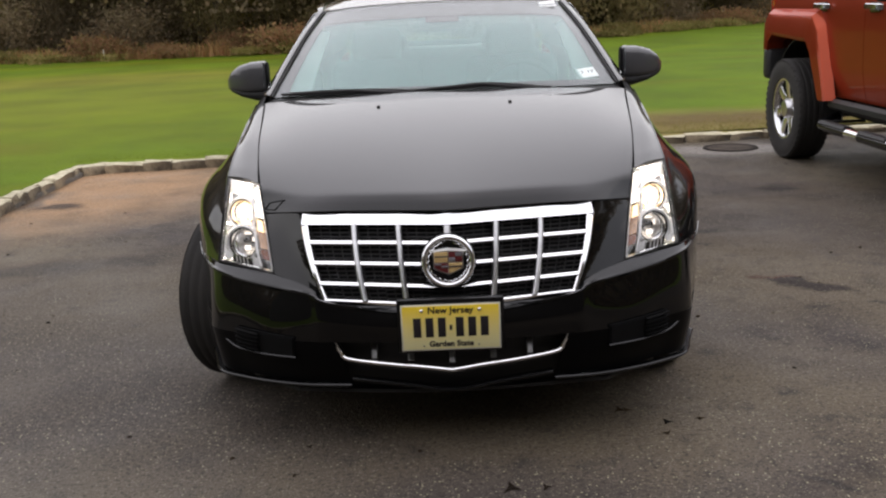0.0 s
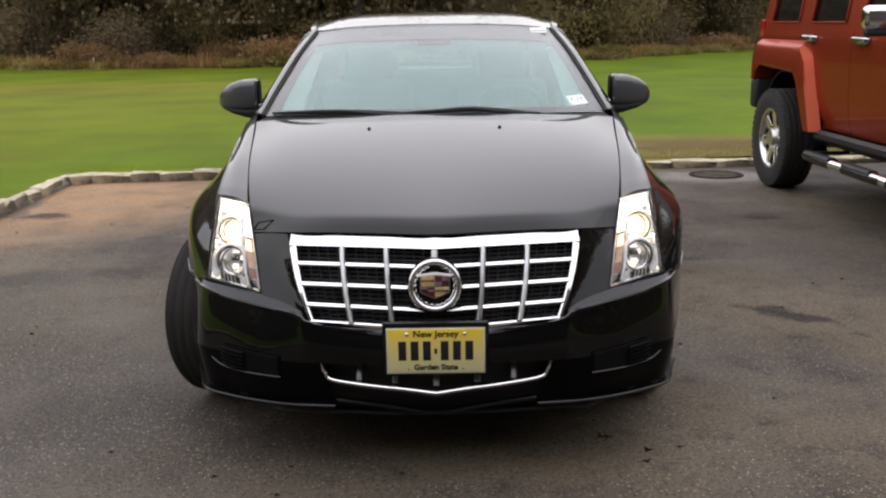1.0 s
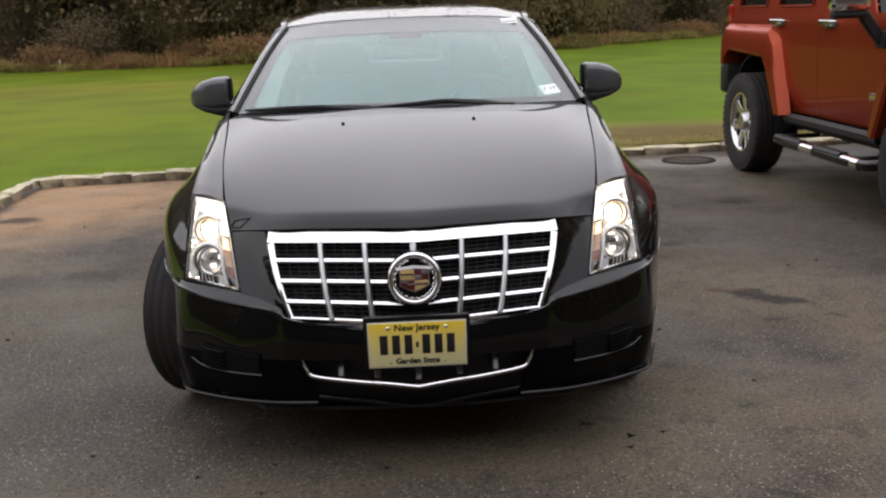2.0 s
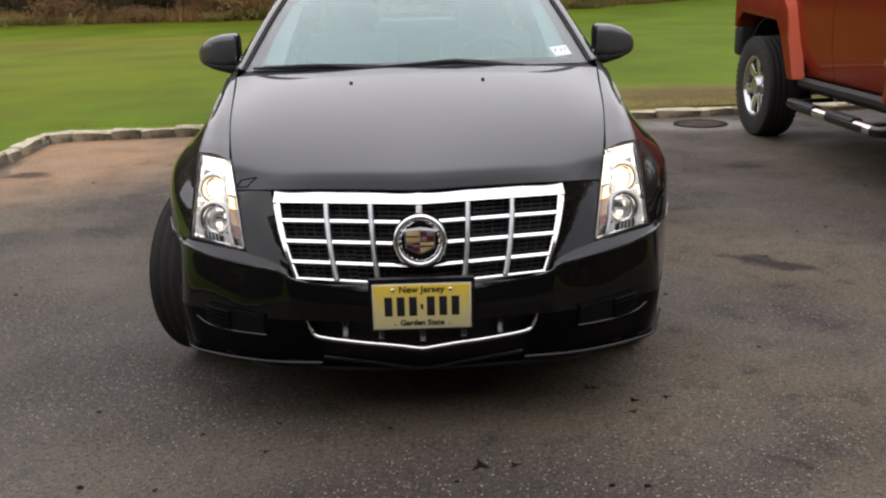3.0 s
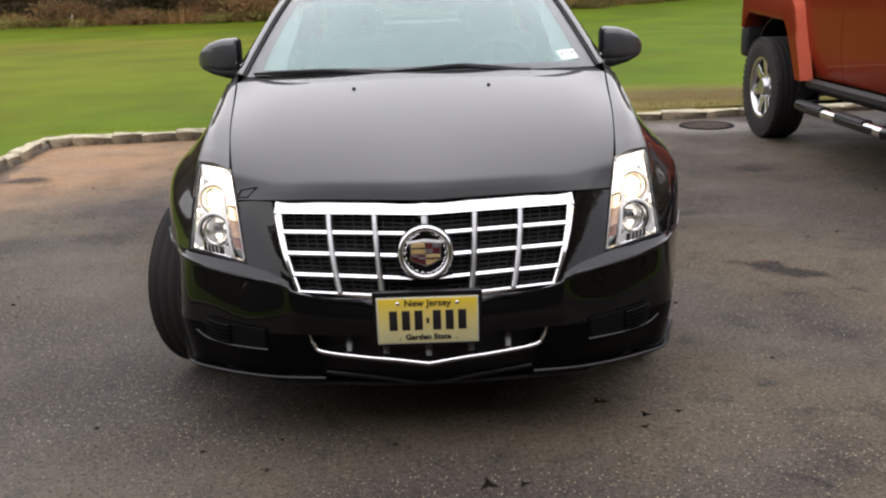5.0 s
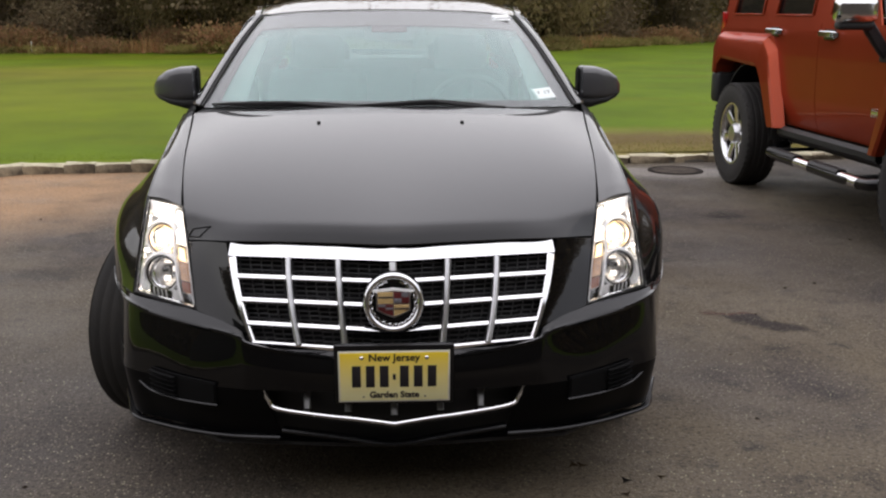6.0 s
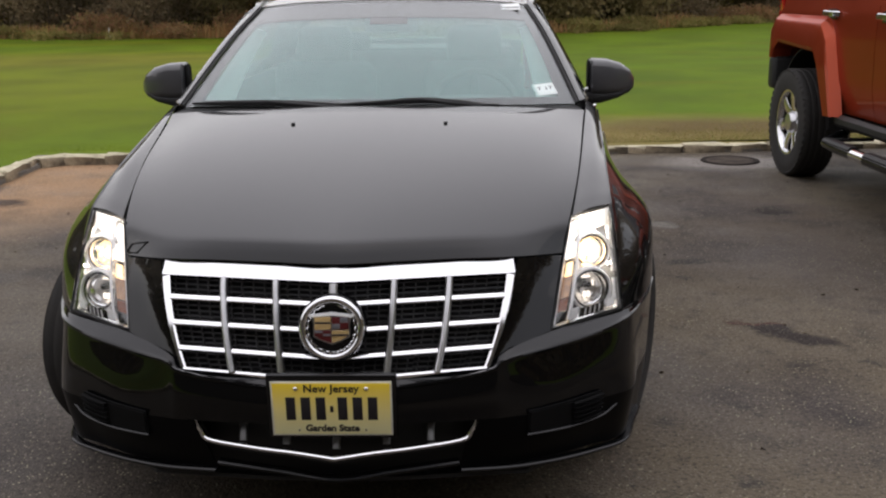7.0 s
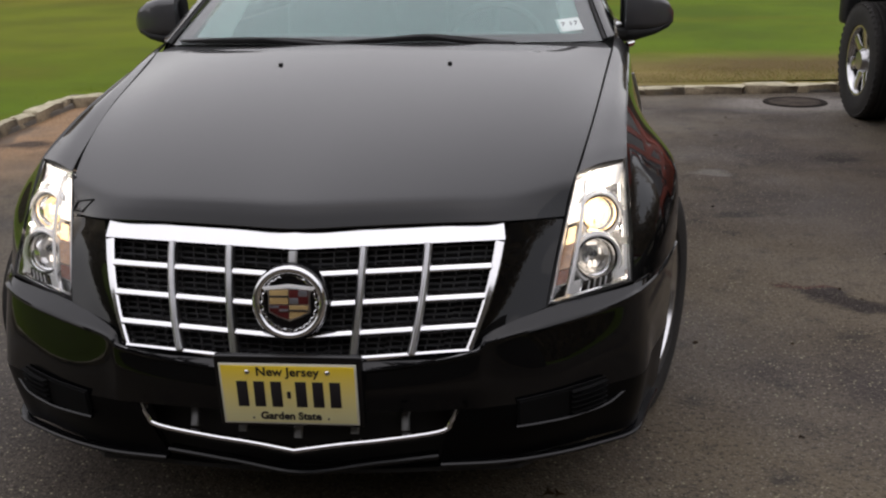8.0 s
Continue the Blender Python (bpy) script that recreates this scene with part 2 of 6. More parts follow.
BLADE = leafy("grass_blades", [(0.100, 0.160, 0.018), (0.115, 0.177, 0.020), (0.131, 0.180, 0.024), (0.147, 0.170, 0.030)])
DRY_BLADE = leafy("dry_grass_blades", [(0.27, 0.215, 0.085), (0.31, 0.235, 0.10), (0.20, 0.21, 0.055), (0.24, 0.155, 0.075)])


def lawn_material():
    m = bpy.data.materials.new("lawn")
    m.use_nodes = True
    n, l = m.node_tree.nodes, m.node_tree.links
    b = n["Principled BSDF"]
    b.inputs["Roughness"].default_value = 0.9
    b.inputs["Specular IOR Level"].default_value = 0.2
    at = n.new("ShaderNodeTexCoord").outputs["Object"]
    out = None
    for k, (sx, sy, lo, hi, c) in enumerate([(0.5, 1.5, 0.40, 0.62, (0.100, 0.148, 0.016)), (0.25, 0.7, 0.56, 0.76, (0.140, 0.132, 0.026)), (5.0, 9.0, 0.5, 0.8, (0.072, 0.112, 0.012)), (60.0, 60.0, 0.5, 0.75, (0.050, 0.085, 0.010))]):
        mp = n.new("ShaderNodeMapping")
        mp.inputs["Scale"].default_value = (sx, sy, 1)
        mp.inputs["Location"].default_value = (3.1 * k, 1.7 * k, 0)
        l.new(at, mp.inputs["Vector"])
        t = n.new("ShaderNodeTexNoise")
        t.inputs["Scale"].default_value, t.inputs["Detail"].default_value = 1.0, 4
        l.new(mp.outputs["Vector"], t.inputs["Vector"])
        r = n.new("ShaderNodeMapRange")
        r.inputs["From Min"].default_value, r.inputs["From Max"].default_value = lo, hi
        r.inputs["To Max"].default_value = 0.85
        l.new(t.outputs["Fac"], r.inputs["Value"])
        mix = n.new("ShaderNodeMix")
        mix.data_type = "RGBA"
        if out:
            l.new(out, mix.inputs["A"])
        else:
            mix.inputs["A"].default_value = (0.090, 0.142, 0.015, 1)
        mix.inputs["B"].default_value = (*c, 1)
        l.new(r.outputs["Result"], mix.inputs["Factor"])
        out = mix.outputs["Result"]
    # broad passes of the mower
    way = n.new("ShaderNodeMapping")
    way.inputs["Rotation"].default_value = (0, 0, radians(24))
    l.new(at, way.inputs["Vector"])
    wave = n.new("ShaderNodeTexWave")
    wave.bands_direction = "Y"
    for key, v in (("Scale", 0.16), ("Distortion", 5.0), ("Detail", 1.0), ("Detail Scale", 0.35)):
        wave.inputs[key].default_value = v
    l.new(way.outputs["Vector"], wave.inputs["Vector"])
    mown = n.new("ShaderNodeMix")
    mown.data_type = "RGBA"
    mown.inputs["B"].default_value = (0.145, 0.158, 0.022, 1)
    fade = n.new("ShaderNodeMath")
    fade.operation = "MULTIPLY"
    fade.inputs[1].default_value = 0.10
    l.new(wave.outputs["Fac"], fade.inputs[0])
    l.new(fade.outputs[0], mown.inputs["Factor"])
    l.new(out, mown.inputs["A"])
    out = mown.outputs["Result"]
    wob = n.new("ShaderNodeTexNoise")
    wob.inputs["Scale"].default_value, wob.inputs["Detail"].default_value = 2.5, 5
    l.new(at, wob.inputs["Vector"])
    warp = n.new("ShaderNodeMix")
    warp.data_type, warp.blend_type = "RGBA", "LINEAR_LIGHT"
    warp.inputs["Factor"].default_value = 0.5
    l.new(at, warp.inputs["A"])
    l.new(wob.outputs["Color"], warp.inputs["B"])
    for x, y, rx, ry, c, k in [(2.6, 7.6, 2.9, 1.35, (0.215, 0.168, 0.075), 0.85), (3.3, 8.2, 1.5, 0.55, (0.095, 0.066, 0.032), 0.8), (1.4, 7.5, 1.4, 0.30, (0.22, 0.17, 0.085), 0.7), (-5.5, 8.0, 1.2, 0.7, (0.115, 0.120, 0.022), 0.6), (-8.0, 15.0, 5.5, 7.5, (0.150, 0.152, 0.034), 0.55), (-9.0, 20.0, 6.0, 2.2, (0.150, 0.140, 0.032), 0.6), (-6.0, 27.0, 7.0, 1.2, (0.124, 0.125, 0.024), 0.5)]:
        mp = n.new("ShaderNodeMapping")
        mp.vector_type = "TEXTURE"
        mp.inputs["Location"].default_value, mp.inputs["Scale"].default_value = (x, y, 0), (rx, ry, 50)
        l.new(warp.outputs["Result"], mp.inputs["Vector"])
        d = n.new("ShaderNodeVectorMath")
        d.operation = "LENGTH"
        l.new(mp.outputs["Vector"], d.inputs[0])
        r = n.new("ShaderNodeMapRange")
        for key, v in (("From Min", 1.5), ("From Max", 0.6), ("To Max", k)):
            r.inputs[key].default_value = v
        l.new(d.outputs["Value"], r.inputs["Value"])
        mix = n.new("ShaderNodeMix")
        mix.data_type = "RGBA"
        l.new(out, mix.inputs["A"])
        mix.inputs["B"].default_value = (*c, 1)
        l.new(r.outputs["Result"], mix.inputs["Factor"])
        out = mix.outputs["Result"]
    tone = n.new("ShaderNodeHueSaturation")
    tone.inputs["Value"].default_value = 0.84
    tone.inputs["Saturation"].default_value = 1.18
    blot = n.new("ShaderNodeTexNoise")
    blot.inputs["Scale"].default_value, blot.inputs["Detail"].default_value = 0.55, 6
    l.new(at, blot.inputs["Vector"])
    deep = n.new("ShaderNodeMapRange")
    for key, v in (("From Min", 0.36), ("From Max", 0.64), ("To Min", 0.78), ("To Max", 1.08)):
        deep.inputs[key].default_value = v
    l.new(blot.outputs["Fac"], deep.inputs["Value"])
    l.new(deep.outputs["Result"], tone.inputs["Value"])
    l.new(out, tone.inputs["Color"])
    l.new(tone.outputs["Color"], b.inputs["Base Color"])
    bp = n.new("ShaderNodeBump")
    bp.inputs["Strength"].default_value, bp.inputs["Distance"].default_value = 0.5, 0.02
    l.new(t.outputs["Fac"], bp.inputs["Height"])
    l.new(bp.outputs["Normal"], b.inputs["Normal"])
    return m


def asphalt_material():
    """Worn asphalt: pale aggregate in a dark binder, damp patches, oil spots, broad darker and paler patches, and sand
    washed in along the kerb corner.
    """
    m = bpy.data.materials.new("asphalt")
    m.use_nodes = True
    n, l = m.node_tree.nodes, m.node_tree.links
    b = n["Principled BSDF"]
    b.inputs["Specular IOR Level"].default_value = 0.2
    at = n.new("ShaderNodeTexCoord").outputs["Object"]

    def tex(kind, scale, detail=4, vec=None, rough=0.55):
        t = n.new(kind)
        t.inputs["Scale"].default_value = scale
        if kind == "ShaderNodeTexNoise":
            t.inputs["Detail"].default_value, t.inputs["Roughness"].default_value = detail, rough
        l.new(vec or at, t.inputs["Vector"])
        return t

    def span(value, lo, hi, a=0.0, z=1.0):
        r = n.new("ShaderNodeMapRange")
        for key, v in (("From Min", lo), ("From Max", hi), ("To Min", a), ("To Max", z)):
            r.inputs[key].default_value = v
        l.new(value, r.inputs["Value"])
        return r.outputs["Result"]

    def blend(a, c, fac):
        mix = n.new("ShaderNodeMix")
        mix.data_type = "RGBA"
        if isinstance(a, tuple):
            mix.inputs["A"].default_value = (*a, 1)
        else:
            l.new(a, mix.inputs["A"])
        mix.inputs["B"].default_value = (*c, 1)
        l.new(fac, mix.inputs["Factor"])
        return mix.outputs["Result"]

    def times(a, c):
        q = n.new("ShaderNodeMath")
        q.operation = "MULTIPLY"
        l.new(a, q.inputs[0])
        if isinstance(c, float):
            q.inputs[1].default_value = c
        else:
            l.new(c, q.inputs[1])
        return q.outputs[0]

    wob = tex("ShaderNodeTexNoise", 2.2, 5)
    warped = n.new("ShaderNodeMix")
    warped.data_type = "RGBA"
    warped.blend_type = "LINEAR_LIGHT"
    warped.inputs["Factor"].default_value = 0.35
    l.new(at, warped.inputs["A"])
    l.new(wob.outputs["Color"], warped.inputs["B"])
    spot_at = warped.outputs["Result"]

    def spot(x, y, rx, ry, turn=0.0, soft=0.35):
        mp = n.new("ShaderNodeMapping")
        mp.vector_type = "TEXTURE"
        mp.inputs["Location"].default_value = (x, y, 0)
        mp.inputs["Rotation"].default_value = (0, 0, radians(turn))
        mp.inputs["Scale"].default_value = (rx, ry, 50)
        l.new(spot_at, mp.inputs["Vector"])
        d = n.new("ShaderNodeVectorMath")
        d.operation = "LENGTH"
        l.new(mp.outputs["Vector"], d.inputs[0])
        return span(d.outputs["Value"], 1 + soft, 1 - soft)

    stones = tex("ShaderNodeTexVoronoi", 130)
    grit = span(stones.outputs["Distance"], 0.46, 0.16)
    pick = tex("ShaderNodeTexNoise", 45, 3)
    grit = times(grit, span(pick.outputs["Fac"], 0.48, 0.66))
    col = blend((0.110, 0.088, 0.060), (0.050, 0.040, 0.035), span(tex("ShaderNodeTexNoise", 0.7, 6).outputs["Fac"], 0.42, 0.62))
    col = blend(col, (0.118, 0.096, 0.073), times(span(tex("ShaderNodeTexNoise", 1.6, 6).outputs["Fac"], 0.50, 0.74), 0.6))
    col = blend(col, (0.024, 0.021, 0.020), times(span(tex("ShaderNodeTexNoise", 7, 6).outputs["Fac"], 0.54, 0.72), 0.7))
    sand = spot(-3.05, 5.6, 1.2, 1.65, -12, 0.45)
    col = blend(col, (0.335, 0.200, 0.106), times(sand, times(span(tex("ShaderNodeTexNoise", 2.6, 6).outputs["Fac"], 0.30, 0.55, 0.55, 1.0), 0.95)))
    for x, y, rx, ry, turn, c, k in [
        (-3.05, 4.81, 0.20, 0.14, 0, (0.045, 0.026, 0.017), 0.95),
        (-3.42, 4.9, 0.12, 0.8, 0, (0.060, 0.045, 0.034), 0.7),
        (1.76, 1.85, 0.20, 0.075, -58, (0.016, 0.010, 0.008), 1.0),
        (1.68, 2.02, 0.06, 0.03, -20, (0.06, 0.018, 0.010), 0.9),
        (2.385, 4.32, 0.14, 0.10, 0, (0.018, 0.015, 0.014), 0.95),
        (1.525, 3.065, 0.13, 0.085, 0, (0.020, 0.017, 0.015), 0.9),
        (1.506, 3.985, 0.11, 0.05, 8, (0.19, 0.18, 0.164), 0.6),
        (1.12, -0.265, 0.13, 0.035, -20, (0.022, 0.020, 0.019), 0.8),
        (-2.38, 2.78, 0.30, 0.16, 10, (0.024, 0.022, 0.022), 0.6),
        (-1.90, 2.95, 0.26, 0.15, -20, (0.022, 0.020, 0.020), 0.6),
        # broad darker patch on the ground in front of the bumper
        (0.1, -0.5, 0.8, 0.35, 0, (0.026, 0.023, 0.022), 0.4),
        (-1.9, 0.6, 1.3, 1.8, 0, (0.078, 0.070, 0.061), 0.5),
        # paler patch: light missing on the near right ground, put into the colour
        (1.8, -1.3, 1.5, 0.9, 20, (0.165, 0.140, 0.113), 0.5),
        # broad darker patch by the suv's front wheel
        (2.9, 3.2, 1.2, 0.8, 15, (0.046, 0.038, 0.032), 0.5),
        (2.0, 6.12, 0.50, 0.12, 5, (0.040, 0.034, 0.031), 0.7),
        (2.56, 6.40, 0.55, 0.34, 0, (0.235, 0.212, 0.190), 0.8),
    ]:
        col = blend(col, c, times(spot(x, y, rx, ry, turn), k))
    col = blend(col, (0.26, 0.215, 0.169), times(grit, 0.7))
    col = blend(col, (0.020, 0.016, 0.013), times(span(tex("ShaderNodeTexNoise", 60, 4, None, 0.7).outputs["Fac"], 0.50, 0.62), 0.7))
    chips = tex("ShaderNodeTexVoronoi", 75)
    fleck = times(span(chips.outputs["Distance"], 0.30, 0.16), span(chips.outputs["Color"], 0.58, 0.74))
    fine = tex("ShaderNodeTexVoronoi", 150)
    speck = times(span(fine.outputs["Distance"], 0.34, 0.14), span(fine.outputs["Color"], 0.55, 0.7))
    col = blend(col, (0.34, 0.31, 0.273), times(speck, 0.5))
    col = blend(col, (0.56, 0.53, 0.342), times(times(fleck, span(tex("ShaderNodeTexNoise", 1.4, 5).outputs["Fac"], 0.36, 0.56)), 0.60))
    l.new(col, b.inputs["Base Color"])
    l.new(span(tex("ShaderNodeTexNoise", 1.1, 5).outputs["Fac"], 0.35, 0.65, 0.58, 0.9), b.inputs["Roughness"])
    bp = n.new("ShaderNodeBump")
    bp.inputs["Strength"].default_value, bp.inputs["Distance"].default_value = 0.6, 0.004
    l.new(stones.outputs["Distance"], bp.inputs["Height"])
    l.new(bp.outputs["Normal"], b.inputs["Normal"])
    return m


WALL = material("unseen_wall_dark", (0.07, 0.06, 0.05), 0.85, vary=0.4, scale=0.8, fine=0.1, fine_scale=30, bump=0.3)
LAWN = lawn_material()
ASPHALT = asphalt_material()

# ---- building tools ----


def finish(name, verts, faces, mat, parent=None, label="", smooth=True, sharp=38):
    me = bpy.data.meshes.new(name)
    me.from_pydata([tuple(v) for v in verts], [], [tuple(f) for f in faces])
    me.materials.append(mat)
    if smooth:
        me.shade_smooth()
        me.set_sharp_from_angle(angle=radians(sharp))
    me.update()
    ob = new(name, me)
    if parent:
        ob.parent = parent
    return tagged(ob, label)


def part(name, bm, mat, parent=None, label="", smooth=True, sharp=38):
    me = bpy.data.meshes.new(name)
    bm.to_mesh(me)
    bm.free()
    me.materials.append(mat)
    if smooth:
        me.shade_smooth()
        me.set_sharp_from_angle(angle=radians(sharp))
    ob = new(name, me)
    if parent:
        ob.parent = parent
    return tagged(ob, label)


def thing(name, m, label, category, group=""):
    ob = new(name)
    ob.empty_display_size = 0.1
    ob.matrix_world = m
    return tagged(ob, label, category, group)


def along(points, n):
    """n + 1 places on the smooth line through the points."""
    p = np.asarray(points, float)
    p = np.concatenate([[2 * p[0] - p[1]], p, [2 * p[-1] - p[-2]]])
    t = np.linspace(0, len(p) - 3, n + 1)
    k = np.minimum(t.astype(int), len(p) - 4)
    u = (t - k).reshape(-1, *([1] * (p.ndim - 1)))
    a, b, c, d = p[k], p[k + 1], p[k + 2], p[k + 3]
    return 0.5 * (2 * b + (c - a) * u + (2 * a - 5 * b + 4 * c - d) * u**2 + (3 * b - 3 * c + d - a) * u**3)


def surf(net, nu, nv):
    """A smooth sheet through a net of places: (nv + 1) rows of (nu + 1)."""
    rows = along(np.asarray(net, float), nv)
    return np.swapaxes(along(np.swapaxes(rows, 0, 1), nu), 0, 1)


def mirrored(net):
    """A net given from the middle outwards, made whole."""
    net = np.asarray(net, float)
    return np.concatenate([net[:, :0:-1] * (-1, 1, 1), net], 1)


def normals(g):
    du, dv = np.gradient(g, axis=1), np.gradient(g, axis=0)
    nn = np.cross(du, dv)
    return nn / (np.linalg.norm(nn, axis=-1, keepdims=True) + 1e-12)


def sheet(name, g, mat, parent, label="", thick=0.004, flip=False, sharp=38):
    """A panel with a given thickness laid behind the grid of places g."""
    g = np.asarray(g, float)
    h, w = g.shape[:2]
    back = g - normals(g) * thick * (-1 if flip else 1)
    verts = np.concatenate([g.reshape(-1, 3), back.reshape(-1, 3)])
    faces, off = [], h * w
    for i in range(h - 1):
        for j in range(w - 1):
            q = (i * w + j, i * w + j + 1, (i + 1) * w + j + 1, (i + 1) * w + j)
            faces.append(q if not flip else q[::-1])
            r = tuple(off + k for k in q[::-1])
            faces.append(r if not flip else r[::-1])
    rim = [j for j in range(w)] + [i * w + w - 1 for i in range(1, h)] + [(h - 1) * w + j for j in range(w - 2, -1, -1)] + [i * w for i in range(h - 2, 0, -1)]
    for a, b in zip(rim, rim[1:] + rim[:1]):
        q = (a, a + off, b + off, b)
        faces.append(q if not flip else q[::-1])
    return finish(name, verts, faces, mat, parent, label, sharp=sharp)


def merged(grids, name, mat, parent, label="", thick=0.004, flips=None, sharp=38):
    """Several grids as one panel."""
    obs = [sheet(name, g, mat, None, "", thick, f, sharp) for g, f in zip(grids, flips or [False] * len(grids))]
    bm = bmesh.new()
    for o in obs:
        bm.from_mesh(o.data)
        me = o.data
        bpy.data.objects.remove(o)
        bpy.data.meshes.remove(me)
    return part(name, bm, mat, parent, label, sharp=sharp)


def sweep(name, path, profile, mat, parent, label="", up=(0, 0, 1), closed=False, sharp=38):
    """A bar: the profile, (across, up) pairs or a function of 0..1 giving them, drawn along the path."""
    p = np.asarray(path, float)
    n = len(p)
    tan = np.gradient(p, axis=0)
    if closed:
        tan = np.roll(p, -1, 0) - np.roll(p, 1, 0)
    tan /= np.linalg.norm(tan, axis=1, keepdims=True)
    verts, faces = [], []
    for i in range(n):
        side = np.cross(tan[i], up)
        side /= np.linalg.norm(side) + 1e-12
        top = np.cross(side, tan[i])
        prof = profile(i / (n - 1)) if callable(profile) else profile
        verts += [p[i] + side * a + top * b for a, b in prof]
    m = len(prof)
    for i in range(n if closed else n - 1):
        for j in range(m):
            a, b = i * m + j, i * m + (j + 1) % m
            c, d = ((i + 1) % n) * m + (j + 1) % m, ((i + 1) % n) * m + j
            faces.append((a, b, c, d))
    if not closed:
        faces += [tuple(range(m))[::-1], tuple((n - 1) * m + j for j in range(m))]
    return finish(name, verts, faces, mat, parent, label, sharp=sharp)


def ring(r, n=10, ry=None):
    return [(r * math.cos(a), (ry or r) * math.sin(a)) for a in (2 * math.pi * k / n for k in range(n))]


def slab(w, h, c=0.25):
    """A rectangle with cut corners, w across and h high, as a profile."""
    k = min(w, h) * c
    return [(-w / 2 + k, -h / 2), (w / 2 - k, -h / 2), (w / 2, -h / 2 + k), (w / 2, h / 2 - k), (w / 2 - k, h / 2), (-w / 2 + k, h / 2), (-w / 2, h / 2 - k), (-w / 2, -h / 2 + k)]


def lathe(name, prof, mat, parent, n=32, m=None, label="", sharp=38, closed=False):
    """A turned piece: (radius, along) pairs turned about the local x axis, laid at m."""
    verts, faces = [], []
    k = len(prof)
    for i in range(n):
        a = 2 * math.pi * i / n
        verts += [Vector((x, r * math.cos(a), r * math.sin(a))) for r, x in prof]
    for i in range(n):
        for j in range(k if closed else k - 1):
            a, b = i * k + j, i * k + (j + 1) % k
            c, d = ((i + 1) % n) * k + (j + 1) % k, ((i + 1) % n) * k + j
            faces.append((a, b, c, d))
    if m:
        verts = [m @ v for v in verts]
    return finish(name, verts, faces, mat, parent, label, sharp=sharp)


def block(bm, size, m=None, bevel=0.0, seg=2):
    """Adds a box, its edges rounded."""
    made = bmesh.ops.create_cube(bm, size=1.0)["verts"]
    bmesh.ops.scale(bm, vec=size, verts=made)
    if bevel:
        edges = list({e for v in made for e in v.link_edges})
        made = list({v for f in bmesh.ops.bevel(bm, geom=edges, offset=bevel, segments=seg, profile=0.5, affect="EDGES", clamp_overlap=True)["faces"] for v in f.verts} | {v for v in made if v.is_valid})
    if m:
        bmesh.ops.transform(bm, matrix=m, verts=[v for v in made if v.is_valid])
    return bm


def bar_box(name, size, m, mat, parent, bevel=0.004, label="", seg=2):
    return part(name, block(bmesh.new(), size, m, bevel, seg), mat, parent, label)


def letters(name, text, size, m, mat, parent, extrude=0.0004, weight=0.012):
    """Raised print in the built-in font, as a mesh."""
    cu = bpy.data.curves.new(name, "FONT")
    cu.body, cu.size, cu.extrude, cu.align_x, cu.align_y = text, size, extrude, "CENTER", "CENTER"
    cu.resolution_u, cu.offset = 3, size * weight
    ob = new(name, cu)
    me = bpy.data.meshes.new_from_object(ob.evaluated_get(bpy.context.evaluated_depsgraph_get()))
    bpy.data.objects.remove(ob)
    me.transform(m)
    me.materials.clear()
    me.materials.append(mat)
    ob = new(name, me)
    ob.parent = parent
    return ob

# ---- the ground ----
EDGE_L, EDGE_R, EDGE_N = -3.44, 11.0, -16.0


def edge_back(x):
    """The far edge of the drive, which runs a little askew."""
    return 6.60 + 0.085 * (x + 2.5)


def ground_sheet():
    """Lawn all round the drive, out to the horizon; it swells and dips a little."""
    xs = [-1500, -400, -120, -60, *np.arange(-40, EDGE_L, 2.0), EDGE_L - 0.22, EDGE_L - 0.06, *np.linspace(EDGE_L + 0.5, EDGE_R - 0.5, 12), EDGE_R + 0.06, *np.arange(13, 42, 2.0), 60, 120, 400, 1500]
    ys = [-1500, -400, -100, -40, EDGE_N - 0.06, *np.linspace(-15, 5.5, 12), 6.6, 6.75, 7.2, 8.0, *np.arange(9, 60, 1.5), 80, 140, 400, 1500]
    verts, faces, at = [], [], {}
    for i, x in enumerate(xs):
        for j, y in enumerate(ys):
            yy = y
            if y in (6.6, 6.75):
                yy = edge_back(min(max(x, EDGE_L), EDGE_R)) + (0.05 if y == 6.6 else 0.25)
            far = min(1, max(0, (yy - 8) / 10))
            z = 0.078 - 0.020 * min(1, max(0, (x + 2.0) / 3.5)) * (1 - far) + far * 0.10 * noise.noise(Vector((x * 0.09, yy * 0.09, 0.3)))
            at[i, j] = len(verts)
            verts.append((x, yy, z))
    for i in range(len(xs) - 1):
        for j in range(len(ys) - 1):
            cx, cy = (xs[i] + xs[i + 1]) / 2, (ys[j] + ys[j + 1]) / 2
            if EDGE_L - 0.06 < cx < EDGE_R + 0.06 and EDGE_N - 0.06 < cy < 6.6:
                continue
            faces.append((at[i, j], at[i + 1, j], at[i + 1, j + 1], at[i, j + 1]))
    return tagged(finish("ground", verts, faces, LAWN), "mown green lawn with yellowing patches round the drive", "lawn", kind="structure")


ground_sheet()


def drive_sheet():
    xs, ys = np.linspace(EDGE_L - 0.1, EDGE_R + 0.1, 40), np.linspace(0, 1, 50)
    g = np.array([[(x, EDGE_N - 0.1 + v * (edge_back(x) + 0.12 - EDGE_N), 0.0) for x in xs] for v in ys])
    g[..., 2] = [[-0.012 * math.exp(-((x - 2.62) ** 2 + (y - 6.45) ** 2) / 0.4) for x, y, _ in row] for row in g]
    return tagged(sheet("driveway", g, ASPHALT, None, thick=0.12), "dark worn asphalt drive with damp patches and sand", "driveway", kind="structure")


drive_sheet()

